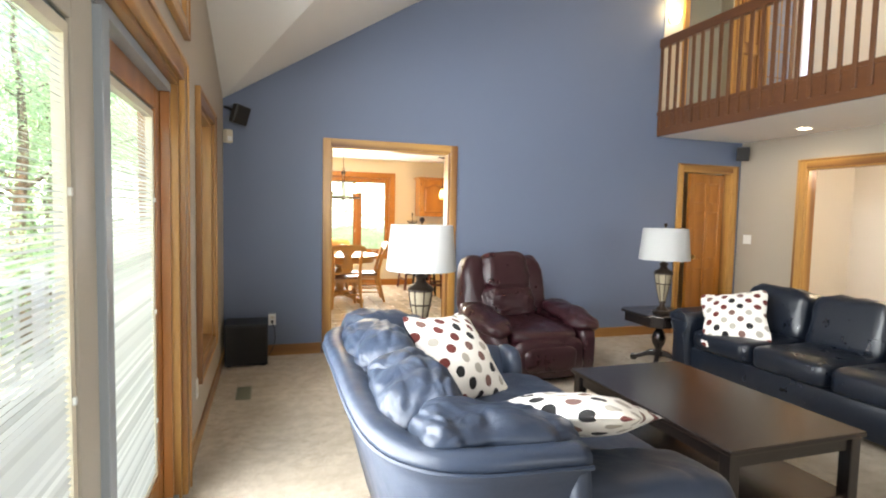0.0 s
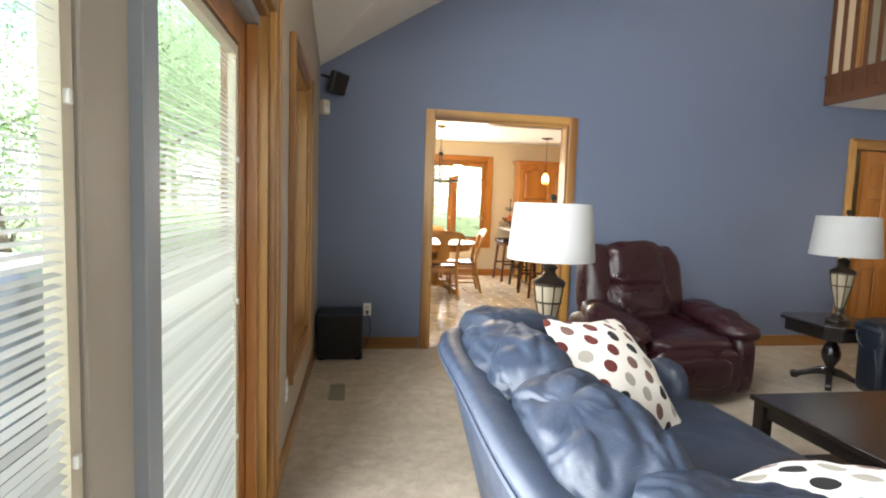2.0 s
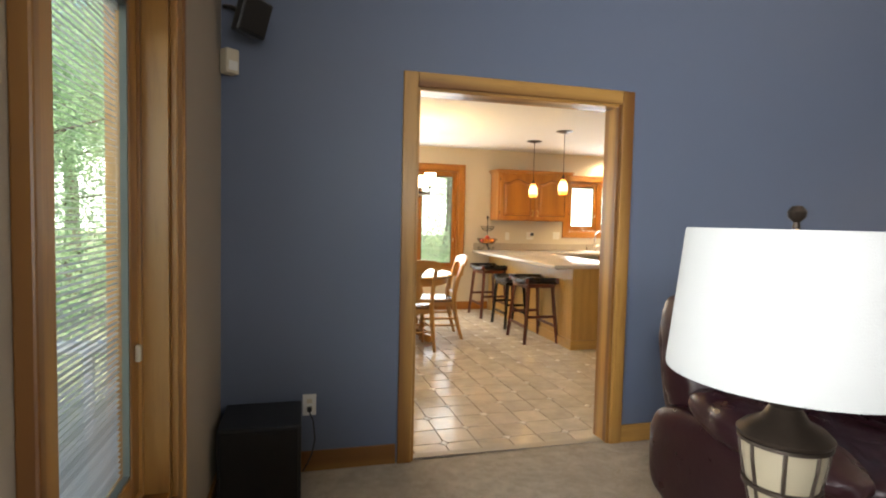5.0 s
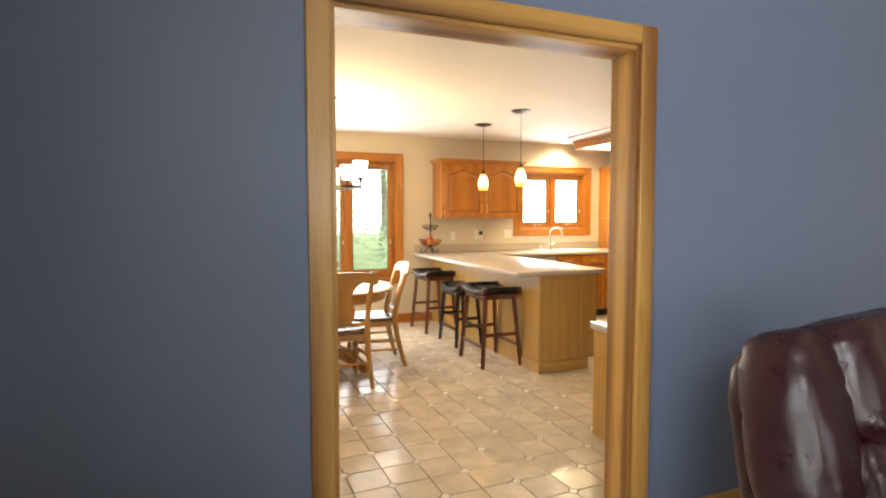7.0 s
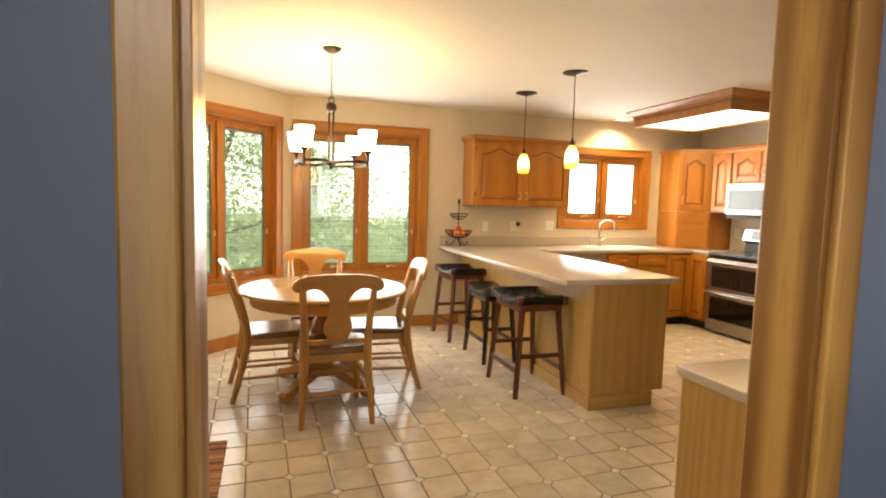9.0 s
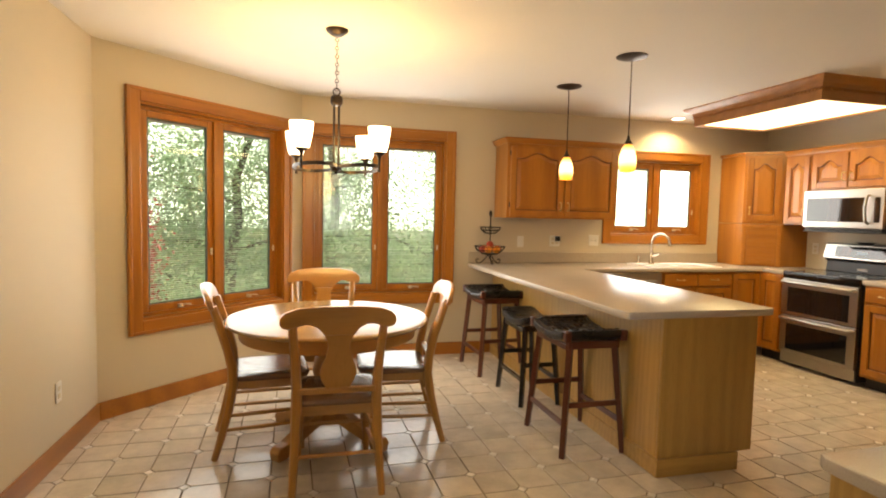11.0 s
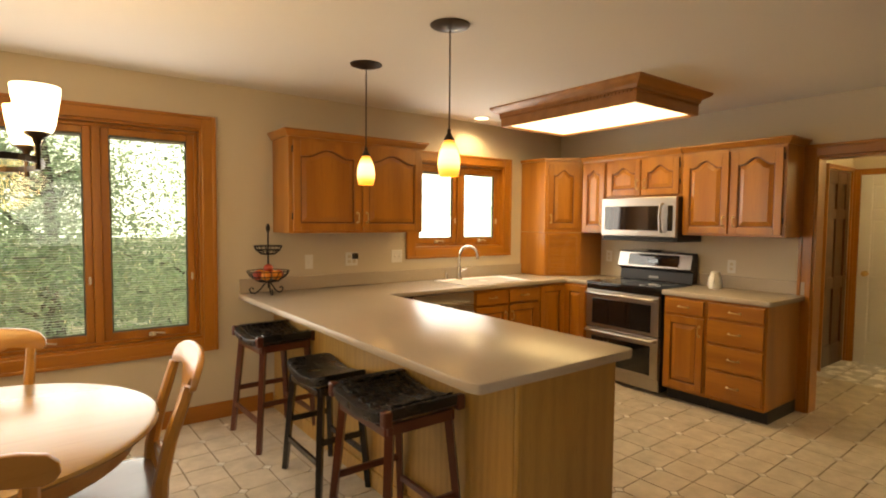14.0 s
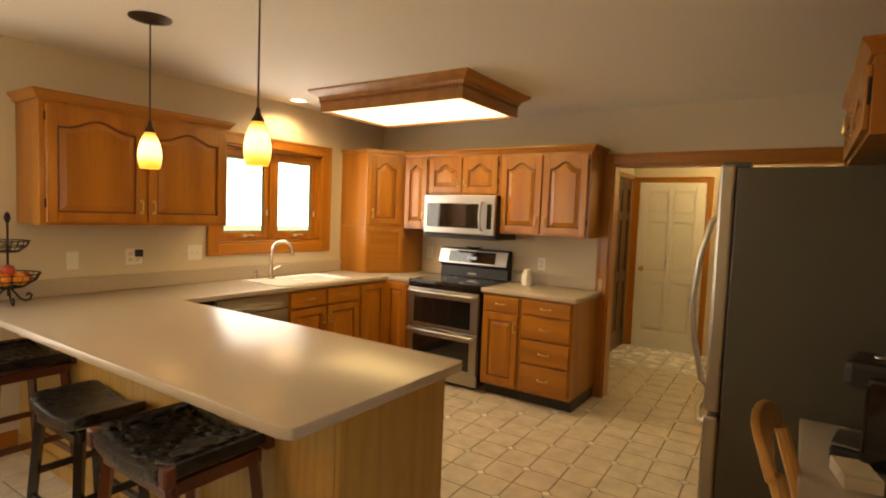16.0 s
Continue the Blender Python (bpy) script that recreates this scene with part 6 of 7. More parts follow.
wall_plate(RW @ pose(-10.2, 0, 1.12), "white outlet in the kitchen corner", "outlet", 1, "wall_outlet")
wall_plate(pose(0.001, 9.05, 0.38, 0, 0, 90), "white outlet low on the kitchen wall", "outlet", 1, "wall_outlet")

rug = thing("rag_rug", pose(0.44, 7.68, 0.0), "striped rust and brown rag rug on the tiles", "rug")
bm = bmesh.new()
bmesh.ops.create_grid(bm, x_segments=30, y_segments=50, size=1)
for v in bm.verts:
    v.co = Vector((v.co.x * 0.385, v.co.y * 0.60, 0.012 + 0.002 * noise.noise(v.co * 9)))
r = bmesh.ops.extrude_face_region(bm, geom=bm.faces[:])
for g in r["geom"]:
    if isinstance(g, bmesh.types.BMVert):
        g.co.z = 0.001
part("weave", bm, RAG, rug)

ORIGIN = LOUNGE
# ---- living room furniture ----
def sofa_shell(path, lean, base_z=0.06, thick=0.13):
    """The outer leather shell of a sofa: a leaning wall along a plan path of (x, y, top height), with a rolled top edge."""
    pts = [Vector(p) for p in path]
    bm, rings = bmesh.new(), []
    for i, p in enumerate(pts):
        d = pts[min(i + 1, len(pts) - 1)] - pts[max(i - 1, 0)]
        d = Vector((d.x, d.y, 0)).normalized()
        inw = Vector((-d.y, d.x, 0))
        h = p.z
        prof = [(lean, base_z), (lean * 0.55, base_z + (h - base_z) * 0.45), (lean * 0.12, h - 0.10), (0.02, h - 0.06), (-0.012, h - 0.035), (-0.012, h - 0.012), (0.01, h + 0.004), (0.045, h + 0.006), (thick * 0.7, h - 0.01), (thick, h - 0.05), (thick + lean * 0.6, base_z + (h - base_z) * 0.5), (thick + lean, base_z)]
        rings.append([bm.verts.new(Vector((p.x, p.y, 0)) + inw * a + Vector((0, 0, z))) for a, z in prof])
    for a, b in zip(rings, rings[1:]):
        for k in range(len(a)):
            bm.faces.new((a[k], a[(k + 1) % len(a)], b[(k + 1) % len(a)], b[k]))
    bm.faces.new(rings[0]), bm.faces.new(rings[-1][::-1])
    return bm


def smooth_path(pts, n=5):
    """Catmull-Rom through the points."""
    out = []
    P = [Vector(p) for p in pts]
    P = [2 * P[0] - P[1]] + P + [2 * P[-1] - P[-2]]
    for i in range(1, len(P) - 2):
        for k in range(n):
            t = k / n
            a, b, c, d = P[i - 1:i + 3]
            out.append(0.5 * ((2 * b) + (c - a) * t + (2 * a - 5 * b + 4 * c - d) * t * t + (3 * b - a - 3 * c + d) * t ** 3))
    return out + [P[-2]]


def crumpled(bm, seed):
    """Sharp gathered folds over a soft leather pillow."""
    bmesh.ops.recalc_face_normals(bm, faces=bm.faces)
    bm.normal_update()
    moves = []
    for v in bm.verts:
        q = Vector((v.co.x * 4.2 + seed, v.co.y * 3.0, v.co.z * 4.2 - seed))
        q += 0.6 * Vector((noise.noise(q * 0.6), noise.noise(q * 0.6 + Vector((4, 1, 2))), 0))
        a, b = abs(noise.noise(q)), abs(noise.noise(Vector((q.x * 2.3, q.y * 1.1, q.z * 2.3)) + Vector((2, 7, 1))))
        moves.append((v, v.normal * (0.004 - 0.013 * max(0.0, 1 - 4 * a) - 0.008 * max(0.0, 1 - 5 * b))))
    for v, d in moves:
        v.co += d
    return bm


def loveseat():
    s = thing("loveseat", Matrix(), "blue leather loveseat with pillow back and rolled arms", "loveseat")
    path = smooth_path([(1.84, 3.58, 0.60), (1.50, 3.60, 0.66), (1.12, 3.58, 0.74), (0.84, 3.50, 0.79), (0.725, 3.28, 0.80), (0.715, 2.75, 0.80), (0.712, 2.25, 0.80), (0.745, 1.98, 0.80), (0.83, 1.84, 0.80), (0.96, 1.775, 0.80), (1.12, 1.755, 0.80), (1.28, 1.75, 0.795)])
    part("shell", sofa_shell(path, 0.20), LEATHER_BLUE, s, "blue leather outside back with a piped edge", "all")
    pip = [Vector((p.x, p.y, p.z - 0.045)) for p in path]
    bm = bmesh.new()
    for i, p in enumerate(pip):
        d = pip[min(i + 1, len(pip) - 1)] - pip[max(i - 1, 0)]
        inw = Vector((-d.y, d.x, 0)).normalized()
        pip[i] = p - inw * 0.012
    part("piping", add_tube(bm, pip, 0.008, 6), LEATHER_BLUE, s)
    part("base", box(1.02, 1.86, 1.95, 3.42, 0.05, 0.30, 0.03), LEATHER_BLUE, s, smooth=True)
    for y in (2.33, 3.05):
        part("seat_cushion", blob(1.50, y, 0.405, 0.49, 0.355, 0.115, 0.45, 0.28, wrinkle=0.012, seed=y), LEATHER_BLUE, s, "plump blue leather seat cushion", "all")
    # pillow back: loose crumpled puffs that spill over the top edge
    for y, seed, h in ((2.98, 1.3, 0.40), (2.36, 4.1, 0.37)):
        m = pose(0.985, y, 0.655, 0, -24, 0)
        part("back_cushion", crumpled(blob(0, 0, 0, 0.165, h, 0.255, 0.6, 0.55, n=120, k=64, wrinkle=0.017, seed=seed, m=m), seed), LEATHER_BLUE, s, "wrinkled blue leather back pillow", "all")
    part("arm_pillow", crumpled(blob(0, 0, 0, 0.25, 0.15, 0.13, 0.55, 0.5, n=120, k=56, wrinkle=0.015, seed=7.7, m=pose(1.08, 1.965, 0.735, 0, 5, -2)), 7.7), LEATHER_BLUE, s, "wrinkled blue leather arm pillow", "all")
    part("arm_pillow", crumpled(blob(0, 0, 0, 0.26, 0.15, 0.17, 0.6, 0.55, n=96, k=48, wrinkle=0.015, seed=2.7, m=pose(1.06, 3.42, 0.72, 0, 8, 12)), 2.7), LEATHER_BLUE, s, "", "all")
    part("arm_end", blob(1.28, 1.86, 0.45, 0.04, 0.10, 0.345, 0.5, 0.5, n=32, k=22, wrinkle=0.004, seed=3), LEATHER_BLUE, s, "", "all")
    part("low_arm", blob(0, 0, 0, 0.36, 0.17, 0.29, 0.45, 0.5, n=64, k=32, wrinkle=0.010, seed=6.1, m=pose(1.56, 1.95, 0.35, 0, 4, 0)), LEATHER_BLUE, s, "low rounded blue leather arm", "all")
    part("arm_front", blob(1.84, 3.48, 0.36, 0.06, 0.13, 0.27, 0.5, 0.6, n=28, k=18), LEATHER_BLUE, s, "", "all")
    for x in (1.1, 1.8):
        for y in (2.0, 3.38):
            part("foot", lathe([(0, 0), (0.025, 0), (0.035, 0.05), (0, 0.05)], 14, (x, y, 0)), BLACKW, s)


loveseat()


def throw_pillow(m, size, label, thick=0.10, group="polka-dot pillows"):
    p = thing("throw_pillow", m, label, "pillow", group)
    bm = blob(0, 0, 0, size, size, thick, 0.8, 0.22, n=64, k=24, wrinkle=0.008, seed=size * 10, pinch=0.75)
    for v in bm.verts:                      # drawn-out corners, waisted sides
        c = (abs(v.co.x * v.co.y) / size ** 2) ** 1.5
        e = max(abs(v.co.x), abs(v.co.y)) / size
        v.co.x, v.co.y = v.co.x * (1 + 0.13 * c - 0.05 * e * (1 - c)), v.co.y * (1 + 0.13 * c - 0.05 * e * (1 - c))
    part("cover", bm, POLKA, p, "", "all")


def facing(at, normal, spin=0):
    """A pose whose local z looks along normal."""
    q = Vector(normal).to_track_quat("Z", "Y").to_matrix().to_4x4()
    return Matrix.Translation(at) @ q @ pose(0, 0, 0, 0, 0, spin)


def lying(at, normal, along):
    """A pose whose local z looks along normal and whose local x runs along."""
    z = Vector(normal).normalized()
    x = Vector(along)
    x = (x - z * x.dot(z)).normalized()
    y = z.cross(x)
    m = Matrix((x, y, z)).transposed().to_4x4()
    return Matrix.Translation(at) @ m


throw_pillow(lying((1.375, 3.10, 0.695), (0.40, -0.60, 0.69), (0.87, 0.47, -0.1)), 0.245, "white cotton pillow with maroon, black and grey dots")
throw_pillow(lying((1.45, 2.11, 0.745), (0.12, 0.30, 0.94), (0.65, -0.74, 0.16)), 0.25, "white polka-dot cotton pillow slumped on the loveseat", 0.075)
throw_pillow(facing((4.20, 4.04, 0.60), (-0.70, -0.36, 0.60), 14), 0.25, "white polka-dot cotton pillow on the navy sofa")


def recliner():
    """Seat towards local -y."""
    r = thing("recliner", pose(2.62, 4.97, 0, 0, 0, 4), "burgundy leather recliner with rolled padded arms", "recliner")
    part("base", box(-0.36, 0.36, -0.42, 0.34, 0.04, 0.24, 0.03), LEATHER_WINE, r, smooth=True)
    foot = part("footrest", blob(0, -0.50, 0.245, 0.345, 0.085, 0.18, 0.5, 0.35, n=56, k=28, wrinkle=0.012, seed=3), LEATHER_WINE, r, "padded burgundy leather footrest", "all")
    part("footrest_pad", blob(0, -0.555, 0.25, 0.25, 0.055, 0.11, 0.5, 0.3, n=44, k=22, wrinkle=0.010, seed=9), LEATHER_WINE, foot, "", "all")
    part("seat_cushion", blob(0, -0.17, 0.40, 0.335, 0.40, 0.10, 0.5, 0.35, n=64, k=26, wrinkle=0.018, seed=5), LEATHER_WINE, r, "", "all")
    for s in (-1, 1):
        part("side_panel", blob(s * 0.43, -0.06, 0.27, 0.095, 0.47, 0.25, 0.45, 0.4, n=48, k=22, wrinkle=0.008, seed=s), LEATHER_WINE, r, "", "all")
        part("arm_pad", blob(0, 0, 0, 0.14, 0.37, 0.095, 0.85, 0.65, n=64, k=32, wrinkle=0.018, seed=s * 4.0, m=pose(s * 0.435, -0.19, 0.535, 8, 0, 0)), LEATHER_WINE, r, "bulging burgundy leather arm pad", "all")
        part("wing", blob(0, 0, 0, 0.13, 0.14, 0.31, 0.65, 0.65, n=48, k=32, wrinkle=0.012, seed=s * 2.2, m=pose(s * 0.315, 0.32, 0.73, -14, -s * 5, 0)), LEATHER_WINE, r, "puffed burgundy leather shoulder", "all")
    part("back_shell", blob(0, 0, 0, 0.39, 0.11, 0.40, 0.6, 0.5, n=56, k=30, wrinkle=0.005, seed=8, m=pose(0, 0.41, 0.60, -13, 0, 0)), LEATHER_WINE, r, "", "all")
    part("lumbar_cushion", crumpled(blob(0, 0, 0, 0.285, 0.13, 0.19, 0.6, 0.5, n=96, k=48, wrinkle=0.02, seed=11, m=pose(0, 0.21, 0.59, -16, 0, 0)), 11), LEATHER_WINE, r, "gathered burgundy leather lumbar cushion", "all")
    part("head_cushion", blob(0, 0, 0, 0.255, 0.13, 0.20, 0.5, 0.5, n=64, k=32, wrinkle=0.014, seed=13, m=pose(0, 0.295, 0.875, -17, 0, 0)), LEATHER_WINE, r, "plump burgundy leather head cushion", "all")
    for x in (-0.3, 0.3):
        for y in (-0.33, 0.28):
            part("foot", lathe([(0, 0), (0.03, 0), (0.03, 0.05), (0, 0.05)], 12, (x, y, 0)), BLACKP, r)


recliner()


def sofa():
    """Seat towards world -x, its far arm next to the end table."""
    s = thing("sofa", Matrix(), "navy leather three-seat sofa with rolled arms", "sofa")
    y0, y1, x0 = 2.25, 4.52, 3.98
    part("base", box(x0 + 0.04, x0 + 0.92, y0 + 0.1, y1 - 0.1, 0.06, 0.30, 0.03), LEATHER_NAVY, s, smooth=True)
    part("back_shell", blob(x0 + 0.86, (y0 + y1) / 2, 0.44, 0.12, (y1 - y0) / 2 - 0.02, 0.37, 0.3, 0.25, n=48, k=20), LEATHER_NAVY, s, "", "all")
    n = 3
    w = (y1 - y0 - 0.44) / n
    for i in range(n):
        yc = y0 + 0.22 + w * (i + 0.5)
        part("seat_cushion", blob(x0 + 0.36, yc, 0.385, 0.37, w / 2 - 0.004, 0.10, 0.4, 0.25, n=40, k=18, wrinkle=0.01, seed=i * 3.3), LEATHER_NAVY, s, "navy leather seat cushion", "all")
        part("back_cushion", blob(0, 0, 0, 0.145, w / 2 - 0.004, 0.24, 0.45, 0.35, n=44, k=22, wrinkle=0.018, seed=i * 5.1, m=pose(x0 + 0.70, yc, 0.625, 0, 12, 0)), LEATHER_NAVY, s, "navy leather back cushion", "all")
    for y in (y0 + 0.11, y1 - 0.11):
        part("arm", blob(x0 + 0.42, y, 0.33, 0.43, 0.105, 0.27, 0.25, 0.2, n=40, k=18), LEATHER_NAVY, s, "", "all")
        part("arm_roll", blob(x0 + 0.41, y + (0.02 if y > 3.5 else -0.02), 0.545, 0.44, 0.135, 0.085, 0.8, 0.3, n=44, k=18, wrinkle=0.01, seed=y), LEATHER_NAVY, s, "rolled navy leather arm", "all")
        fr = [(x0 - 0.012, y + 0.10 * math.cos(a) * (1 if k else 1), 0.50 + 0.10 * math.sin(a)) for k, a in enumerate([math.pi * (-0.35 + 1.7 * i / 14) for i in range(15)])]
        part("arm_piping", tube(fr + [(x0 - 0.008, y - 0.07, 0.30), (x0 - 0.004, y - 0.085, 0.10)], 0.007, 6), LEATHER_NAVY, s)
    for x in (x0 + 0.12, x0 + 0.84):
        for y in (y0 + 0.15, y1 - 0.15):
            part("foot", lathe([(0, 0), (0.03, 0), (0.04, 0.06), (0, 0.06)], 14, (x, y, 0)), BLACKW, s)


sofa()


def coffee_table():
    t = thing("coffee_table", Matrix(), "espresso wood coffee table with a lower shelf", "coffee table")
    x0, x1, y0, y1 = 2.30, 3.12, 2.24, 3.50
    part("tabletop", box(x0, x1, y0, y1, 0.425, 0.452, 0.005), ESPRESSO, t, "glossy espresso wood top")
    for x in (x0 + 0.045, x1 - 0.045):
        for y in (y0 + 0.045, y1 - 0.045):
            part("leg", box(x - 0.03, x + 0.03, y - 0.03, y + 0.03, 0, 0.424, 0.004), BLACKW, t)
    part("apron", boxes((x0 + 0.03, x0 + 0.05, y0 + 0.076, y1 - 0.076, 0.36, 0.424), (x1 - 0.05, x1 - 0.03, y0 + 0.076, y1 - 0.076, 0.36, 0.424), (x0 + 0.076, x1 - 0.076, y0 + 0.03, y0 + 0.05, 0.36, 0.424), (x0 + 0.076, x1 - 0.076, y1 - 0.05, y1 - 0.03, 0.36, 0.424)), BLACKW, t)
    part("shelf", box(x0 + 0.03, x1 - 0.03, y0 + 0.03, y1 - 0.03, 0.12, 0.142, 0.004), ESPRESSO, t)


coffee_table()


def end_table(m, label, w=0.54):
    t = thing("end_table", m, label, "end table", "end tables")
    h = w / 2
    c = 0.09
    out = [(-h, -h + c), (-h + c, -h), (h - c, -h), (h, -h + c), (h, h - c), (h - c, h), (-h + c, h), (-h, h - c)]
    part("tabletop", prism(out, "z", 0.492, 0.515, 0.005), BLACKW, t)
    ins = [(a * 0.9, b * 0.9) for a, b in out]
    part("drawer_case", prism(ins, "z", 0.40, 0.491, 0.003), BLACKW, t)
    dr = part("drawer", box(-h * 0.58, h * 0.58, -h * 0.9 - 0.012, -h * 0.9 - 0.001, 0.412, 0.482, 0.003), BLACKW, t)
    part("handle", tube([(-0.045, -h * 0.9 - 0.012, 0.45), (-0.035, -h * 0.9 - 0.03, 0.442), (0.035, -h * 0.9 - 0.03, 0.442), (0.045, -h * 0.9 - 0.012, 0.45)], 0.006, 6), NICKEL, dr, "nickel bail handle")
    part("column", lathe([(0, 0.08), (0.05, 0.08), (0.045, 0.11), (0.028, 0.135), (0.035, 0.15), (0.062, 0.20), (0.068, 0.25), (0.05, 0.31), (0.03, 0.34), (0.045, 0.36), (0.055, 0.399), (0, 0.399)], 24), BLACKW, t, smooth=True)
    for i in range(4):
        mm = pose(0, 0, 0, 0, 0, 45 + 90 * i)
        bm = prism([(0.02, 0.07), (0.02, 0.13), (0.08, 0.12), (0.16, 0.075), (0.22, 0.055), (0.25, 0.06), (0.265, 0.035), (0.25, 0.0), (0.21, 0.0), (0.19, 0.025), (0.10, 0.06)], "y", -0.022, 0.022, 0.005)
        for v in bm.verts:
            v.co = mm @ v.co
        part("foot", bm, BLACKW, t)
    return t


end_table(pose(4.13, 4.86, 0, 0, 0, 0), "black wooden pedestal end table with a small drawer", 0.6)


def side_table():
    t = thing("side_table", pose(1.40, 4.02, 0, 0, 0, -12), "dark wood side table between loveseat and recliner", "side table")
    x0, x1, y0, y1 = -0.275, 0.275, -0.27, 0.27
    part("tabletop", box(x0, x1, y0, y1, 0.50, 0.53, 0.005), ESPRESSO, t)
    part("edge_band", boxes((x0 - 0.004, x0 - 0.001, y0, y1, 0.50, 0.53)), NICKEL, t)
    for x in (x0 + 0.04, x1 - 0.04):
        for y in (y0 + 0.04, y1 - 0.04):
            part("leg", box(x - 0.022, x + 0.022, y - 0.022, y + 0.022, 0, 0.499, 0.003), BLACKW, t)
    part("apron", boxes((x0 + 0.03, x0 + 0.05, y0 + 0.063, y1 - 0.063, 0.43, 0.499), (x1 - 0.05, x1 - 0.03, y0 + 0.063, y1 - 0.063, 0.43, 0.499), (x0 + 0.063, x1 - 0.063, y0 + 0.03, y0 + 0.05, 0.43, 0.499), (x0 + 0.063, x1 - 0.063, y1 - 0.05, y1 - 0.03, 0.43, 0.499)), BLACKW, t)
    part("shelf", box(x0 + 0.03, x1 - 0.03, y0 + 0.03, y1 - 0.03, 0.16, 0.18, 0.003), ESPRESSO, t)


side_table()


def table_lamp(m, label):
    """Urn lamp, 0.86 m high to the finial."""
    l = thing("table_lamp", m, label, "table lamp", "table lamps")
    part("foot", prism([(0.085 * math.cos(a), 0.085 * math.sin(a)) for a in [math.pi / 8 + i * math.pi / 4 for i in range(8)]], "z", 0, 0.025, 0.005), BRONZE, l)
    part("stem", lathe([(0, 0.026), (0.06, 0.026), (0.05, 0.045), (0.03, 0.06), (0.024, 0.085), (0.034, 0.10), (0.03, 0.115), (0, 0.115)], 20), BRONZE, l, smooth=True)
    prof = [(0.028, 0.116), (0.036, 0.15), (0.05, 0.21), (0.065, 0.28), (0.077, 0.345), (0.08, 0.385)]
    part("urn_glass", lathe([(0, 0.116)] + prof + [(0, 0.386)], 28), CREAMGLASS, l, "cream mica urn panel", True)
    for i in range(8):
        a = 2 * math.pi * i / 8
        part("rib", tube([((r + 0.002) * math.cos(a), (r + 0.002) * math.sin(a), z) for r, z in prof], 0.0042, 5), BRONZE, l)
    for r, z in ((0.068, 0.285), (0.081, 0.38)):
        part("band", lathe([(r, z - 0.004), (r + 0.007, z - 0.003), (r + 0.007, z + 0.005), (r, z + 0.006)], 28), BRONZE, l, smooth=True)
    part("cap", lathe([(0.088, 0.387), (0.09, 0.395), (0.075, 0.41), (0.045, 0.425), (0.03, 0.45), (0.036, 0.465), (0.045, 0.475), (0.028, 0.49), (0.014, 0.50), (0.014, 0.54), (0, 0.54)], 26), BRONZE, l, smooth=True)
    part("harp", tube([(0.0, 0.0, 0.54), (0.05, 0, 0.60), (0.055, 0, 0.72), (0.0, 0, 0.825)], 0.003, 5), BRASS, l)
    part("finial", lathe([(0, 0.822), (0.008, 0.822), (0.006, 0.835), (0.016, 0.845), (0.018, 0.857), (0.010, 0.868), (0, 0.87)], 14), BRONZE, l, smooth=True)
    part("shade", lathe([(0.234, 0.518), (0.236, 0.524), (0.207, 0.815), (0.205, 0.820), (0.200, 0.820), (0.201, 0.812), (0.230, 0.524), (0.231, 0.518), (0.234, 0.518)], 56), SHADE, l, "white linen drum shade", True)
    part("spider", boxes((-0.200, 0.200, -0.002, 0.002, 0.812, 0.816), (-0.002, 0.002, -0.200, -0.003, 0.812, 0.816), (-0.002, 0.002, 0.003, 0.200, 0.812, 0.816)), BRASS, l)
    return l


table_lamp(pose(1.415, 3.97, 0.531), "bronze urn table lamp with a white linen shade, unlit")
table_lamp(pose(4.08, 4.78, 0.516, 0, 0, 20), "bronze urn table lamp on the end table, unlit")


def subwoofer():
    s = thing("subwoofer", pose(0.25, 5.80, 0), "black cube subwoofer on the carpet in the corner", "speaker")
    part("cabinet", box(-0.185, 0.185, -0.18, 0.17, 0.012, 0.385, 0.006), BLACKP, s)
    part("grille", box(-0.17, 0.17, -0.192, -0.181, 0.03, 0.37, 0.005), IRON, s, "black cloth grille")
    for x in (-0.15, 0.15):
        for y in (-0.15, 0.14):
            part("foot", lathe([(0, 0), (0.018, 0), (0.018, 0.012), (0, 0.012)], 10, (x, y, 0)), BLACKP, s)


subwoofer()
ORIGIN = Matrix()
out1 = wall_plate(pose(0.44, YB - 0.001, 0.36), "white outlet on the blue wall with a plugged-in cord", "outlet", 1, "wall_outlet")
part("plug", box(-0.012, 0.012, -0.03, -0.0086, -0.032, -0.008, 0.004), BLACKP, out1, "black plug")
part("cord", tube([(0, -0.028, -0.03), (0.02, -0.03, -0.08), (0.03, -0.025, -0.18), (0.015, -0.025, -0.26), (-0.01, -0.03, -0.31), (-0.03, -0.03, -0.345)], 0.004, 6), BLACKP, out1, "black power cord")
wall_plate(pose(0.001, 3.98, 0.36, 0, 0, 90), "white outlet beside the sliding door", "outlet", 1, "wall_outlet")
wall_plate(pose(6.189, 5.84, 1.19, 0, 0, -90), "white double switch on the tan wall", "switch", 2)


def satellite_speaker(m, label):
    s = thing("satellite_speaker", m, label, "speaker")
    part("cabinet", prism([(-0.05, 0.0), (0.05, 0.0), (0.075, -0.10), (-0.075, -0.10)], "z", -0.085, 0.085, 0.008), BLACKP, s)
    part("grille", box(-0.066, 0.066, -0.108, -0.101, -0.075, 0.075, 0.003), IRON, s, "black cloth grille")
    part("bracket", tube([(0, 0.0, 0), (0, 0.04, 0.02), (-0.02, 0.10, 0.03), (-0.03, 0.15, 0.03)], 0.012, 8), BLACKP, s)


satellite_speaker(pose(0.12, 5.88, 2.30, 14, 8, 38), "small black satellite speaker on a wall bracket")
satellite_speaker(pose(6.10, 5.91, 2.27, 10, 0, -40), "small black satellite speaker in the corner")
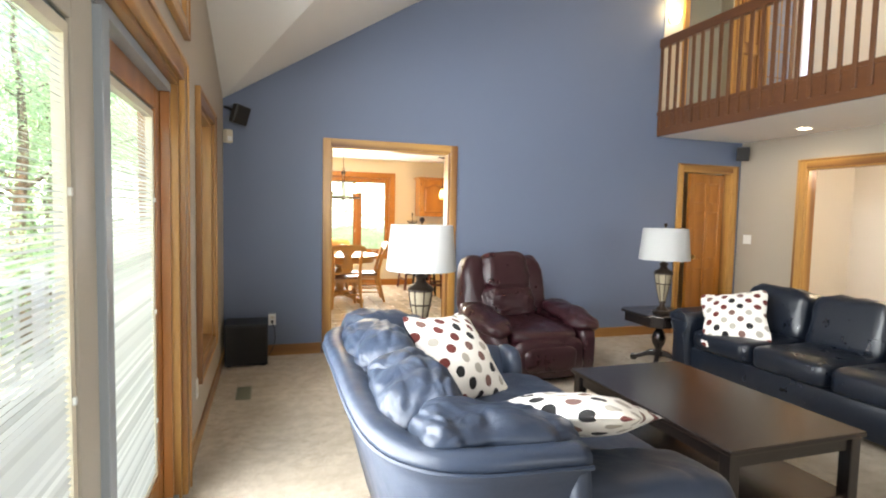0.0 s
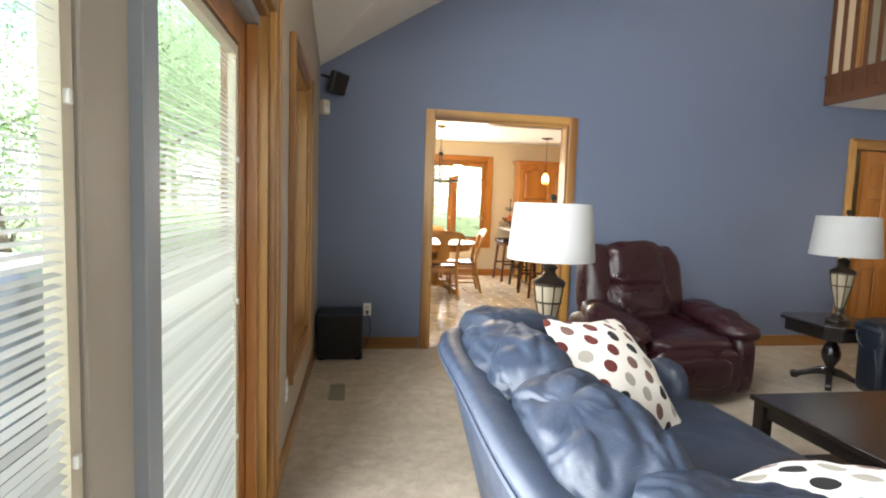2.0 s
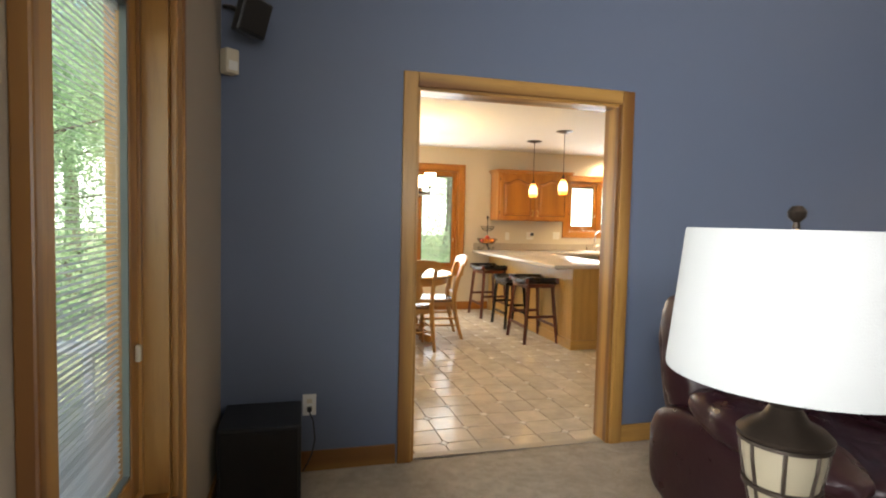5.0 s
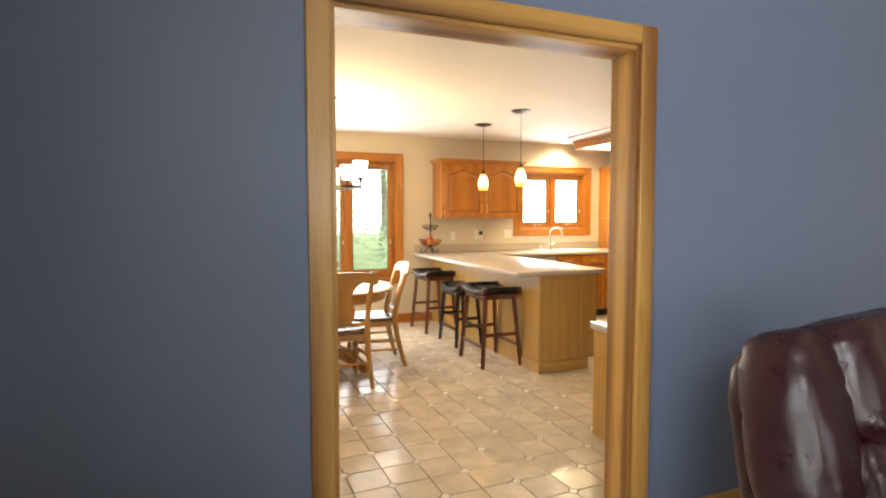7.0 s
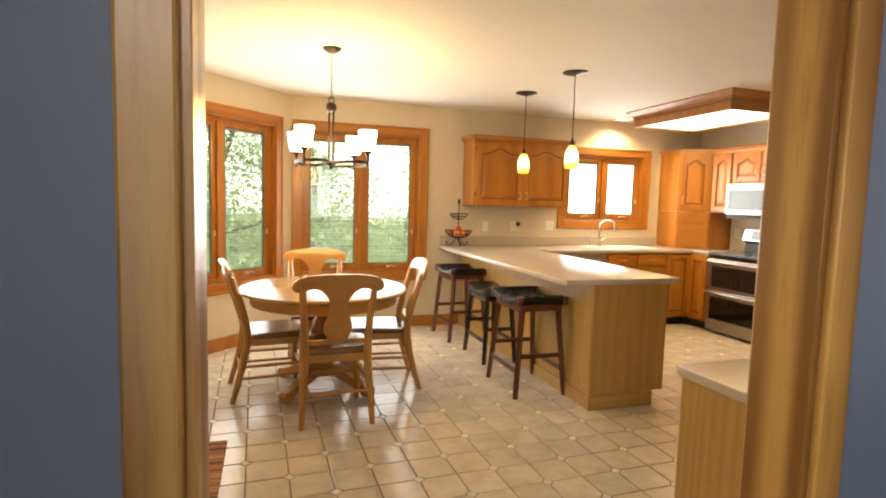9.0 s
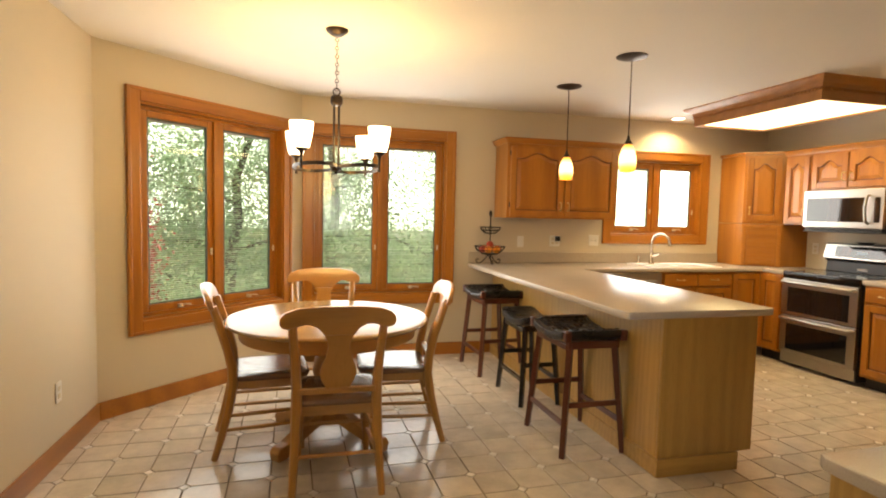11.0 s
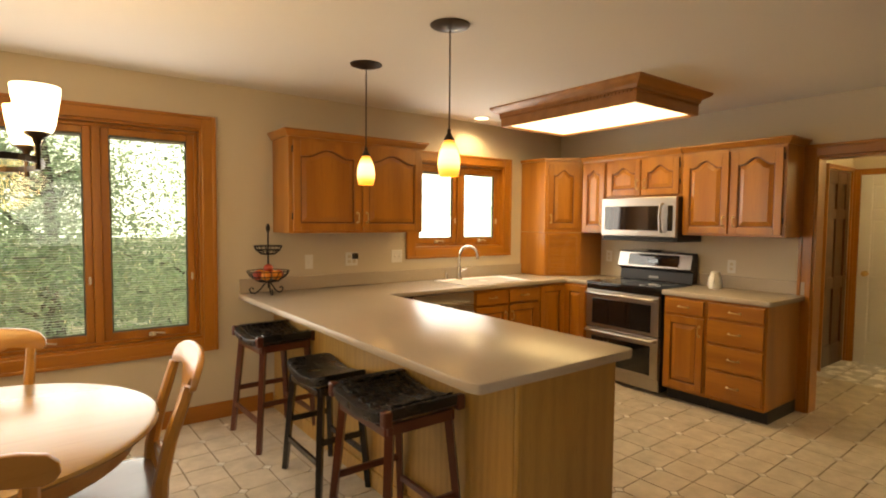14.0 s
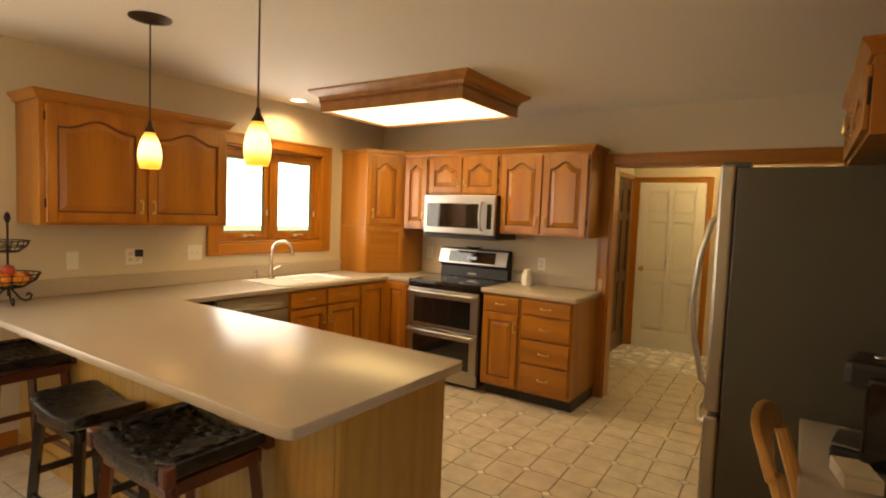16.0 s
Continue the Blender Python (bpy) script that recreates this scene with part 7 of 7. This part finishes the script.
sensor = thing("alarm_sensor", pose(0.045, 5.955, 2.10, 0, 0, 40), "beige alarm sensor in the wall corner", "sensor")
part("housing", box(-0.035, 0.035, -0.03, 0.03, -0.06, 0.06, 0.008), BEIGEP, sensor)
part("lens", box(-0.024, 0.024, -0.034, -0.0305, -0.045, 0.0, 0.001), WHITEP, sensor)

vent = thing("floor_register", pose(0.225, 4.91, 0.0), "bronze-green floor register in the carpet", "vent")
part("frame", boxes((-0.055, 0.055, -0.15, -0.135, 0.0, 0.006), (-0.055, 0.055, 0.135, 0.15, 0.0, 0.006), (-0.055, -0.045, -0.135, 0.135, 0.0, 0.006), (0.045, 0.055, -0.135, 0.135, 0.0, 0.006)), GREENVENT, vent)
for i in range(13):
    part("louvre", box(-0.044, 0.044, -0.130 + i * 0.0205, -0.120 + i * 0.0205, 0.0, 0.005, 0), GREENVENT, vent)


# ---- loft ----
def loft_railing():
    r = thing("loft_railing", Matrix(), "stained oak loft railing with square balusters", "railing")
    y0, y1 = -3.4, YB - 0.004
    part("fascia", box(4.855, 4.899, y0, y1, 2.415, 2.70, 0.006), OAKR["y"], r, "dark oak fascia board")
    part("handrail", box(4.835, 4.905, y0, y1, 3.45, 3.56, 0.012), OAKR["y"], r)
    part("base_rail", box(4.84, 4.854, y0, y1, 2.66, 2.70, 0.004), OAKR["y"], r)
    y = y1 - 0.05
    while y > 1.2:
        part("baluster", box(4.832, 4.854 - 0.0, y - 0.019, y + 0.019, 2.50, 3.449, 0.004), OAKR["z"], r)
        y -= 0.125
    return r


OAKR = {a: wood("stained_oak_railing_" + a, (0.105, 0.038, 0.011), (0.05, 0.016, 0.005), a, 0.35, 0.9) for a in "xyz"}
loft_railing()
downlight(5.78, 4.84, 2.414, 9, "lit recessed downlight under the loft", 140, (1.0, 0.80, 0.55))
fx = thing("flush_ceiling_lamp", pose(5.62, 6.9, 3.92), "lit glass bowl pendant in the upstairs room", "ceiling lamp")
part("stem", tube([(0, 0, 0.1), (0, 0, 1.27)], 0.008, 6), BRONZE, fx)
part("rim", lathe([(0.13, 0.09), (0.14, 0.10), (0.14, 0.12), (0.13, 0.12), (0.0, 0.125)], 28), BRONZE, fx)
part("bowl", lathe([(0, 0), (0.06, 0.01), (0.11, 0.05), (0.13, 0.09), (0.125, 0.09), (0, 0.02)], 28), FROST, fx, "glowing glass bowl", True)
lamp("upstairs_light", "POINT", 14, pose(5.62, 6.9, 3.80), WARM, 0.08)
# fill for the loft, with an unseen globe added round it
lamp("loft_hall_light", "POINT", 11, pose(6.0, 4.4, 4.9), (1.0, 0.78, 0.5), 0.1)
sc = thing("loft_ceiling_lamp", pose(6.0, 4.4, 4.95), "lit glass globe lamp over the loft, added out of view", "ceiling lamp")
part("globe", lathe([(0, 0.0), (0.07, 0.02), (0.10, 0.08), (0.08, 0.15), (0.03, 0.18), (0, 0.18)], 24), FROST, sc, "glowing white glass globe", True)
part("stem", tube([(0, 0, 0.18), (0, 0, 1.10)], 0.008, 6), BRONZE, sc)
ws = thing("wall_sconce", pose(4.98, YB - 0.013, 3.80), "lit frosted glass wall sconce on the loft", "wall lamp")
part("backplate", lathe([(0, 0), (0.05, 0), (0.045, 0.012), (0, 0.016)], 20, m=pose(0, 0, 0, 90)), BRASS, ws, smooth=True)
part("glass_shade", lathe([(0, -0.06), (0.03, -0.055), (0.05, 0.0), (0.06, 0.07), (0.056, 0.07), (0.0, -0.045)], 24, (0, -0.075, 0)), FROST, ws, "glowing frosted glass cup", True)
lamp("sconce_light", "POINT", 3, pose(4.98, YB - 0.09, 3.90), WARM, 0.05)
# lights added to brighten next room and hall, their fixtures unseen
lamp("next_room_light", "POINT", 20, pose(7.2, 4.2, 2.2), (1.0, 0.80, 0.62), 0.2)
lamp("hall_light", "POINT", 38, pose(8.0, 7.6, 2.30), (1.0, 0.80, 0.42), 0.12)
for x, y in ((7.2, 4.2), (8.0, 7.6)):
    fl = thing("flush_ceiling_lamp", pose(x, y, 2.435), "lit white glass flush ceiling lamp, added out of view", "ceiling lamp")
    part("glass_shade", lathe([(0.14, -0.02), (0.13, -0.06), (0.08, -0.095), (0, -0.105)], 28), FROST, fl, "glowing white glass dish", True)
    part("pan", lathe([(0, 0.004), (0.15, 0.004), (0.15, -0.02), (0.14, -0.021)], 28), WHITE_TRIM, fl)

ORIGIN = Matrix()
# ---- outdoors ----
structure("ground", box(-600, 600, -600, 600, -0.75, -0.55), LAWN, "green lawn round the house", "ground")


def deck():
    d = thing("deck", Matrix(), "weathered grey wooden deck outside the sliding door", "deck")
    for i in range(26):
        x = -0.25 - i * 0.145
        part("deck_board", box(x - 0.14, x, -3.0, 5.6, -0.16, -0.13, 0.0), DECKW, d)
    part("joist", boxes((-4.0, -0.22, -2.9, -2.8, -0.55, -0.161), (-4.0, -0.22, 1.2, 1.3, -0.55, -0.161), (-4.0, -0.22, 5.4, 5.5, -0.55, -0.161)), DECKW, d)
    r = thing("deck_railing", Matrix(), "white painted deck railing with square balusters", "railing")
    for y in (-2.9, -0.8, 1.3, 3.4, 5.5):
        part("post", box(-3.97, -3.87, y - 0.05, y + 0.05, -0.129, 0.88, 0.004), DECKRAIL, r)
    for z in (0.80, 0.0):
        part("rail", box(-3.955, -3.885, -2.9, 5.5, z, z + 0.04, 0.0), DECKRAIL, r)
    part("cap", box(-3.99, -3.85, -2.95, 5.55, 0.881, 0.91, 0.004), DECKRAIL, r)
    y = -2.75
    while y < 5.4:
        part("baluster", box(-3.935, -3.905, y - 0.015, y + 0.015, 0.041, 0.799), DECKRAIL, r)
        y += 0.13
    for k, x in enumerate((-3.9, -2.6, -1.3, -0.3)):
        part("end_post", box(x - 0.045, x + 0.045, 5.46, 5.55, -0.129, 0.95, 0.004), DECKRAIL, r)
    part("end_rail", boxes((-3.9, -0.3, 5.48, 5.53, 0.80, 0.84), (-3.9, -0.3, 5.48, 5.53, 0.0, 0.04)), DECKRAIL, r)
    x = -3.8
    while x < -0.4:
        part("end_baluster", box(x - 0.015, x + 0.015, 5.49, 5.52, 0.041, 0.799), DECKRAIL, r)
        x += 0.13


deck()


def covered_grill():
    g = thing("covered_grill", pose(-1.75, 4.55, -0.128, 0, 0, 20), "grey fabric-covered grill standing on the deck", "grill")
    bm = blob(0, 0, 0.52, 0.36, 0.62, 0.53, 0.3, 0.35, n=40, k=16, wrinkle=0.03, seed=2)
    for v in bm.verts:
        v.co.z = max(v.co.z, 0.0)
    part("cover", bm, GREYV, g, "draped grey cover", "all")


covered_grill()


def tree(x, y, h, r, seed, leaf, label, leaves=1500, low=0.25, lean=0.0):
    rnd = random.Random(seed)
    t = thing("tree", pose(x, y, -0.56), label, "tree", "trees in the garden")
    top = Vector((lean * h, 0.1 * lean * h, h))
    pts = [top * (i / 7) + Vector((0.08 * rnd.uniform(-1, 1), 0.08 * rnd.uniform(-1, 1), 0)) * (i > 0) for i in range(8)]
    bm = add_tube(bmesh.new(), pts, [0.028 * h * (1 - 0.11 * i) ** 1.3 for i in range(8)], 8)
    tips = []
    for k in range(11):
        s = rnd.uniform(low, 0.95)
        p = top * s
        a = rnd.uniform(0, 6.283)
        ln = r * rnd.uniform(0.5, 1.0) * (1.15 - 0.6 * s)
        q = p + Vector((math.cos(a) * ln, math.sin(a) * ln, ln * rnd.uniform(0.15, 0.6)))
        add_tube(bm, [p, (p + q) / 2 + Vector((0, 0, 0.08 * ln)), q], [0.010 * h * (1 - 0.7 * s), 0.006 * h * (1 - 0.7 * s), 0.008], 5)
        tips += [q, (p + q) / 2, q * 0.8 + p * 0.2 + Vector((0.3, 0.2, 0.1))]
    part("trunk", bm, BARK, t)
    verts, faces = [], []
    for i in range(leaves * 12):
        c = rnd.choice(tips)
        off = Vector((rnd.gauss(0, 1), rnd.gauss(0, 1), rnd.gauss(0, 0.7))) * r * 0.24
        p = c + off
        if x + p.x > -0.3 and y + p.y < 11.4:        # none inside the house
            continue
        s = rnd.uniform(0.016, 0.042)
        u = Vector((rnd.uniform(-1, 1), rnd.uniform(-1, 1), rnd.uniform(-0.6, 0.6))).normalized()
        w = u.orthogonal().normalized()
        n = len(verts)
        verts += [p - u * s, p + w * s * 0.5, p + u * s, p - w * s * 0.5]
        faces.append((n, n + 1, n + 2, n + 3))
    me = bpy.data.meshes.new("crown")
    me.from_pydata([tuple(v) for v in verts], [], faces)
    me.materials.append(leaf)
    crown_ob = new("crown", me)
    crown_ob.parent = t
    return t


tree(0.1, 14.6, 4.2, 1.9, 1, LEAF, "leafy green garden tree with a leaning trunk", 2600, 0.12, 0.12)
tree(-1.8, 16.6, 4.8, 2.3, 2, LEAF, "leafy green garden tree", 2800, 0.1)
tree(-4.2, 13.6, 4.6, 2.0, 3, LEAF, "leafy green garden tree", 2400, 0.12)
tree(1.9, 15.4, 4.6, 2.2, 4, LEAF, "leafy green garden tree", 3000, 0.1, -0.05)
tree(3.6, 14.8, 4.4, 2.0, 6, LEAF, "leafy green garden tree", 2600, 0.1)
tree(-2.9, 9.6, 5.0, 1.9, 12, LEAF, "leafy green tree beside the deck", 2000, 0.12)
tree(-5.0, 10.2, 5.6, 2.2, 13, LEAF, "leafy green tree beside the deck", 2200, 0.12)
tree(-6.6, 7.6, 5.2, 2.0, 14, LEAF, "leafy green tree beside the deck", 2000, 0.15)
tree(-3.6, 12.4, 5.4, 2.1, 15, LEAF, "leafy green garden tree", 2000, 0.12, 0.04)
tree(-5.2, 18.5, 8.0, 2.6, 7, LEAF, "tall slender garden tree beyond the deck", 900, 0.4)
tree(-3.6, 22.0, 9.0, 3.0, 8, LEAF, "tall slender garden tree beyond the deck", 900, 0.35)
tree(-7.5, 17.0, 8.0, 2.6, 9, LEAF, "tall slender garden tree beyond the deck", 900, 0.4)
tree(-9.0, 12.0, 7.5, 2.4, 10, LEAF, "leafy garden tree beyond the deck", 900, 0.4, 0.05)
tree(-11.5, 9.0, 8.0, 2.6, 11, LEAF, "leafy garden tree beyond the deck", 900, 0.4)


def shrub(x, y, r, h, seed, leaf, label):
    rnd = random.Random(seed)
    verts, faces = [], []
    for i in range(6000):
        a, e, k = rnd.uniform(0, 6.283), rnd.uniform(0, 1), rnd.uniform(0.55, 1.0) + 0.12 * rnd.gauss(0, 1)
        p = Vector((r * k * math.cos(a) * math.sqrt(1 - e * e * 0.8), r * k * math.sin(a) * math.sqrt(1 - e * e * 0.8), h * e * k))
        s = rnd.uniform(0.016, 0.036)
        u = Vector((rnd.uniform(-1, 1), rnd.uniform(-1, 1), rnd.uniform(-0.6, 0.6))).normalized()
        w = u.orthogonal().normalized()
        n = len(verts)
        verts += [p - u * s, p + w * s * 0.5, p + u * s, p - w * s * 0.5]
        faces.append((n, n + 1, n + 2, n + 3))
    t = thing("shrub", pose(x, y, -0.56), label, "shrub", "shrubs in the garden")
    me = bpy.data.meshes.new("foliage")
    me.from_pydata([tuple(v) for v in verts], [], faces)
    me.materials.append(leaf)
    new("foliage", me).parent = t
    bm = bmesh.new()
    for i in range(5):
        a = i * 1.3
        add_tube(bm, [(0, 0, 0), (r * 0.5 * math.cos(a), r * 0.5 * math.sin(a), h * 0.6)], [0.02, 0.008], 5)
    part("stem", bm, BARK, t)


shrub(1.2, 13.4, 0.9, 1.1, 21, LEAF, "dense green garden shrub")
shrub(3.1, 13.2, 0.9, 1.7, 22, LEAF, "dense green garden shrub")
shrub(0.0, 12.9, 0.75, 1.3, 23, LEAF, "dense green garden shrub")
shrub(-0.75, 12.6, 0.55, 2.5, 24, LEAF_RED, "garden shrub with red leaves")

for i in range(7):
    shrub(-7.0 + 2.1 * i, 18.6 + 0.9 * (i % 3), 1.3, 1.1 + 0.3 * (i % 2), 30 + i, LEAF, "broad green shrub along the end of the lawn")


# ---- distance ----
# the ring gives off light itself; haze and sky brightness are its colour
bm = bmesh.new()
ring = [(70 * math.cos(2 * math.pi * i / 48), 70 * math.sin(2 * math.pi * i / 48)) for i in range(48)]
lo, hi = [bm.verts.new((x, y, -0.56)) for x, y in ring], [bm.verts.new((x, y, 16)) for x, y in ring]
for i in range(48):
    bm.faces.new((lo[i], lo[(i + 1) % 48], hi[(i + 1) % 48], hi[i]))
structure("backdrop", bm, HAZE, "glowing backdrop of the distance with painted haze", "backdrop")


# ---- floor tiles of the kitchen ----
P = 0.2055                                  # tile pitch
H, CLIP = P / 2 - 0.0034, 0.029


def tile_mesh(flip, mat):
    """A square tile with two opposite corners clipped for the insets."""
    pts = [(-H, -H + CLIP), (-H + CLIP, -H), (H, -H), (H, H - CLIP), (H - CLIP, H), (-H, H)]
    if flip:
        pts = [(-x, y) for x, y in pts][::-1]
    bm = bmesh.new()
    lo, mid, up = ([bm.verts.new((x * s, y * s, z)) for x, y in pts] for s, z in ((1, -0.006), (1, -0.0016), (0.975, 0.0)))
    for a, b in ((lo, mid), (mid, up)):
        for i in range(6):
            bm.faces.new((a[i], a[(i + 1) % 6], b[(i + 1) % 6], b[i]))
    bm.faces.new(up)
    bmesh.ops.recalc_face_normals(bm, faces=bm.faces)
    me = bpy.data.meshes.new("tile")
    bm.to_mesh(me)
    bm.free()
    me.materials.append(mat)
    return me


TILES = {(f, p): tile_mesh(f, TILE_PALE if p else TILE) for f in (0, 1) for p in (0, 1)}
OX, OY = 1.347, 8.006                       # one inset's centre


TURN = (math.cos(radians(1.5)), math.sin(radians(1.5)))        # the tiles lie slightly askew


def laid(i, j):
    return OX + P * (i * TURN[0] - j * TURN[1]), OY + P * (i * TURN[1] + j * TURN[0])


def inside(x, y):
    if y < YB + 0.03 or y > YS + 0.08:
        return False
    if x < XR + 0.1:
        return x > -0.09 and y - x < 9.62 + 0.14 and (y > YK - 0.03 or 0.92 < x < 2.32)
    return 6.2 < y < 8.8 and x < 8.75


dots, rest, count = bmesh.new(), bmesh.new(), 0
for i in range(-9, 39):
    for j in range(-14, 17):
        x, y = laid(i, j)
        if (i + j) % 2 == 0 and inside(x, y):
            d = CLIP - 0.003
            top = [dots.verts.new((x + u, y + v, -0.0003)) for u, v in ((-d, 0), (0, -d), (d, 0), (0, d))]
            low_ring = [dots.verts.new((x + u * 1.05, y + v * 1.05, -0.006)) for u, v in ((-d, 0), (0, -d), (d, 0), (0, d))]
            dots.faces.new(top)
            for n in range(4):
                dots.faces.new((low_ring[n], low_ring[(n + 1) % 4], top[(n + 1) % 4], top[n]))
        cx, cy = laid(i + 0.5, j + 0.5)
        if not inside(cx, cy):
            continue
        me = TILES[((i + j) % 2, 1 if cx > 7.75 else 0)]
        if count < 300 and 0.2 < cx < 4.6 and 6.0 < cy < 9.4 and not (cx > 3.15 and 8.25 < cy):
            t = new("tile", me)
            t.parent = floor_kitchen
            t.location, t.rotation_euler.z = (cx, cy, 0.0), radians(1.5)
            count += 1
        else:
            vs = [rest.verts.new((cx + v.co.x * TURN[0] - v.co.y * TURN[1], cy + v.co.x * TURN[1] + v.co.y * TURN[0], v.co.z)) for v in me.vertices]
            for p in me.polygons:
                rest.faces.new([vs[n] for n in p.vertices]).material_index = 1 if cx > 7.75 else 0
inset = part("tile_inset", dots, DOT, floor_kitchen, "small ivory diamond insets between the tiles")
inset["kind"] = "stuff"
far = part("far_tiles", rest, TILE, floor_kitchen, "beige clipped-corner tiles farther off")
far.data.materials.append(TILE_PALE)
far["kind"] = "stuff"
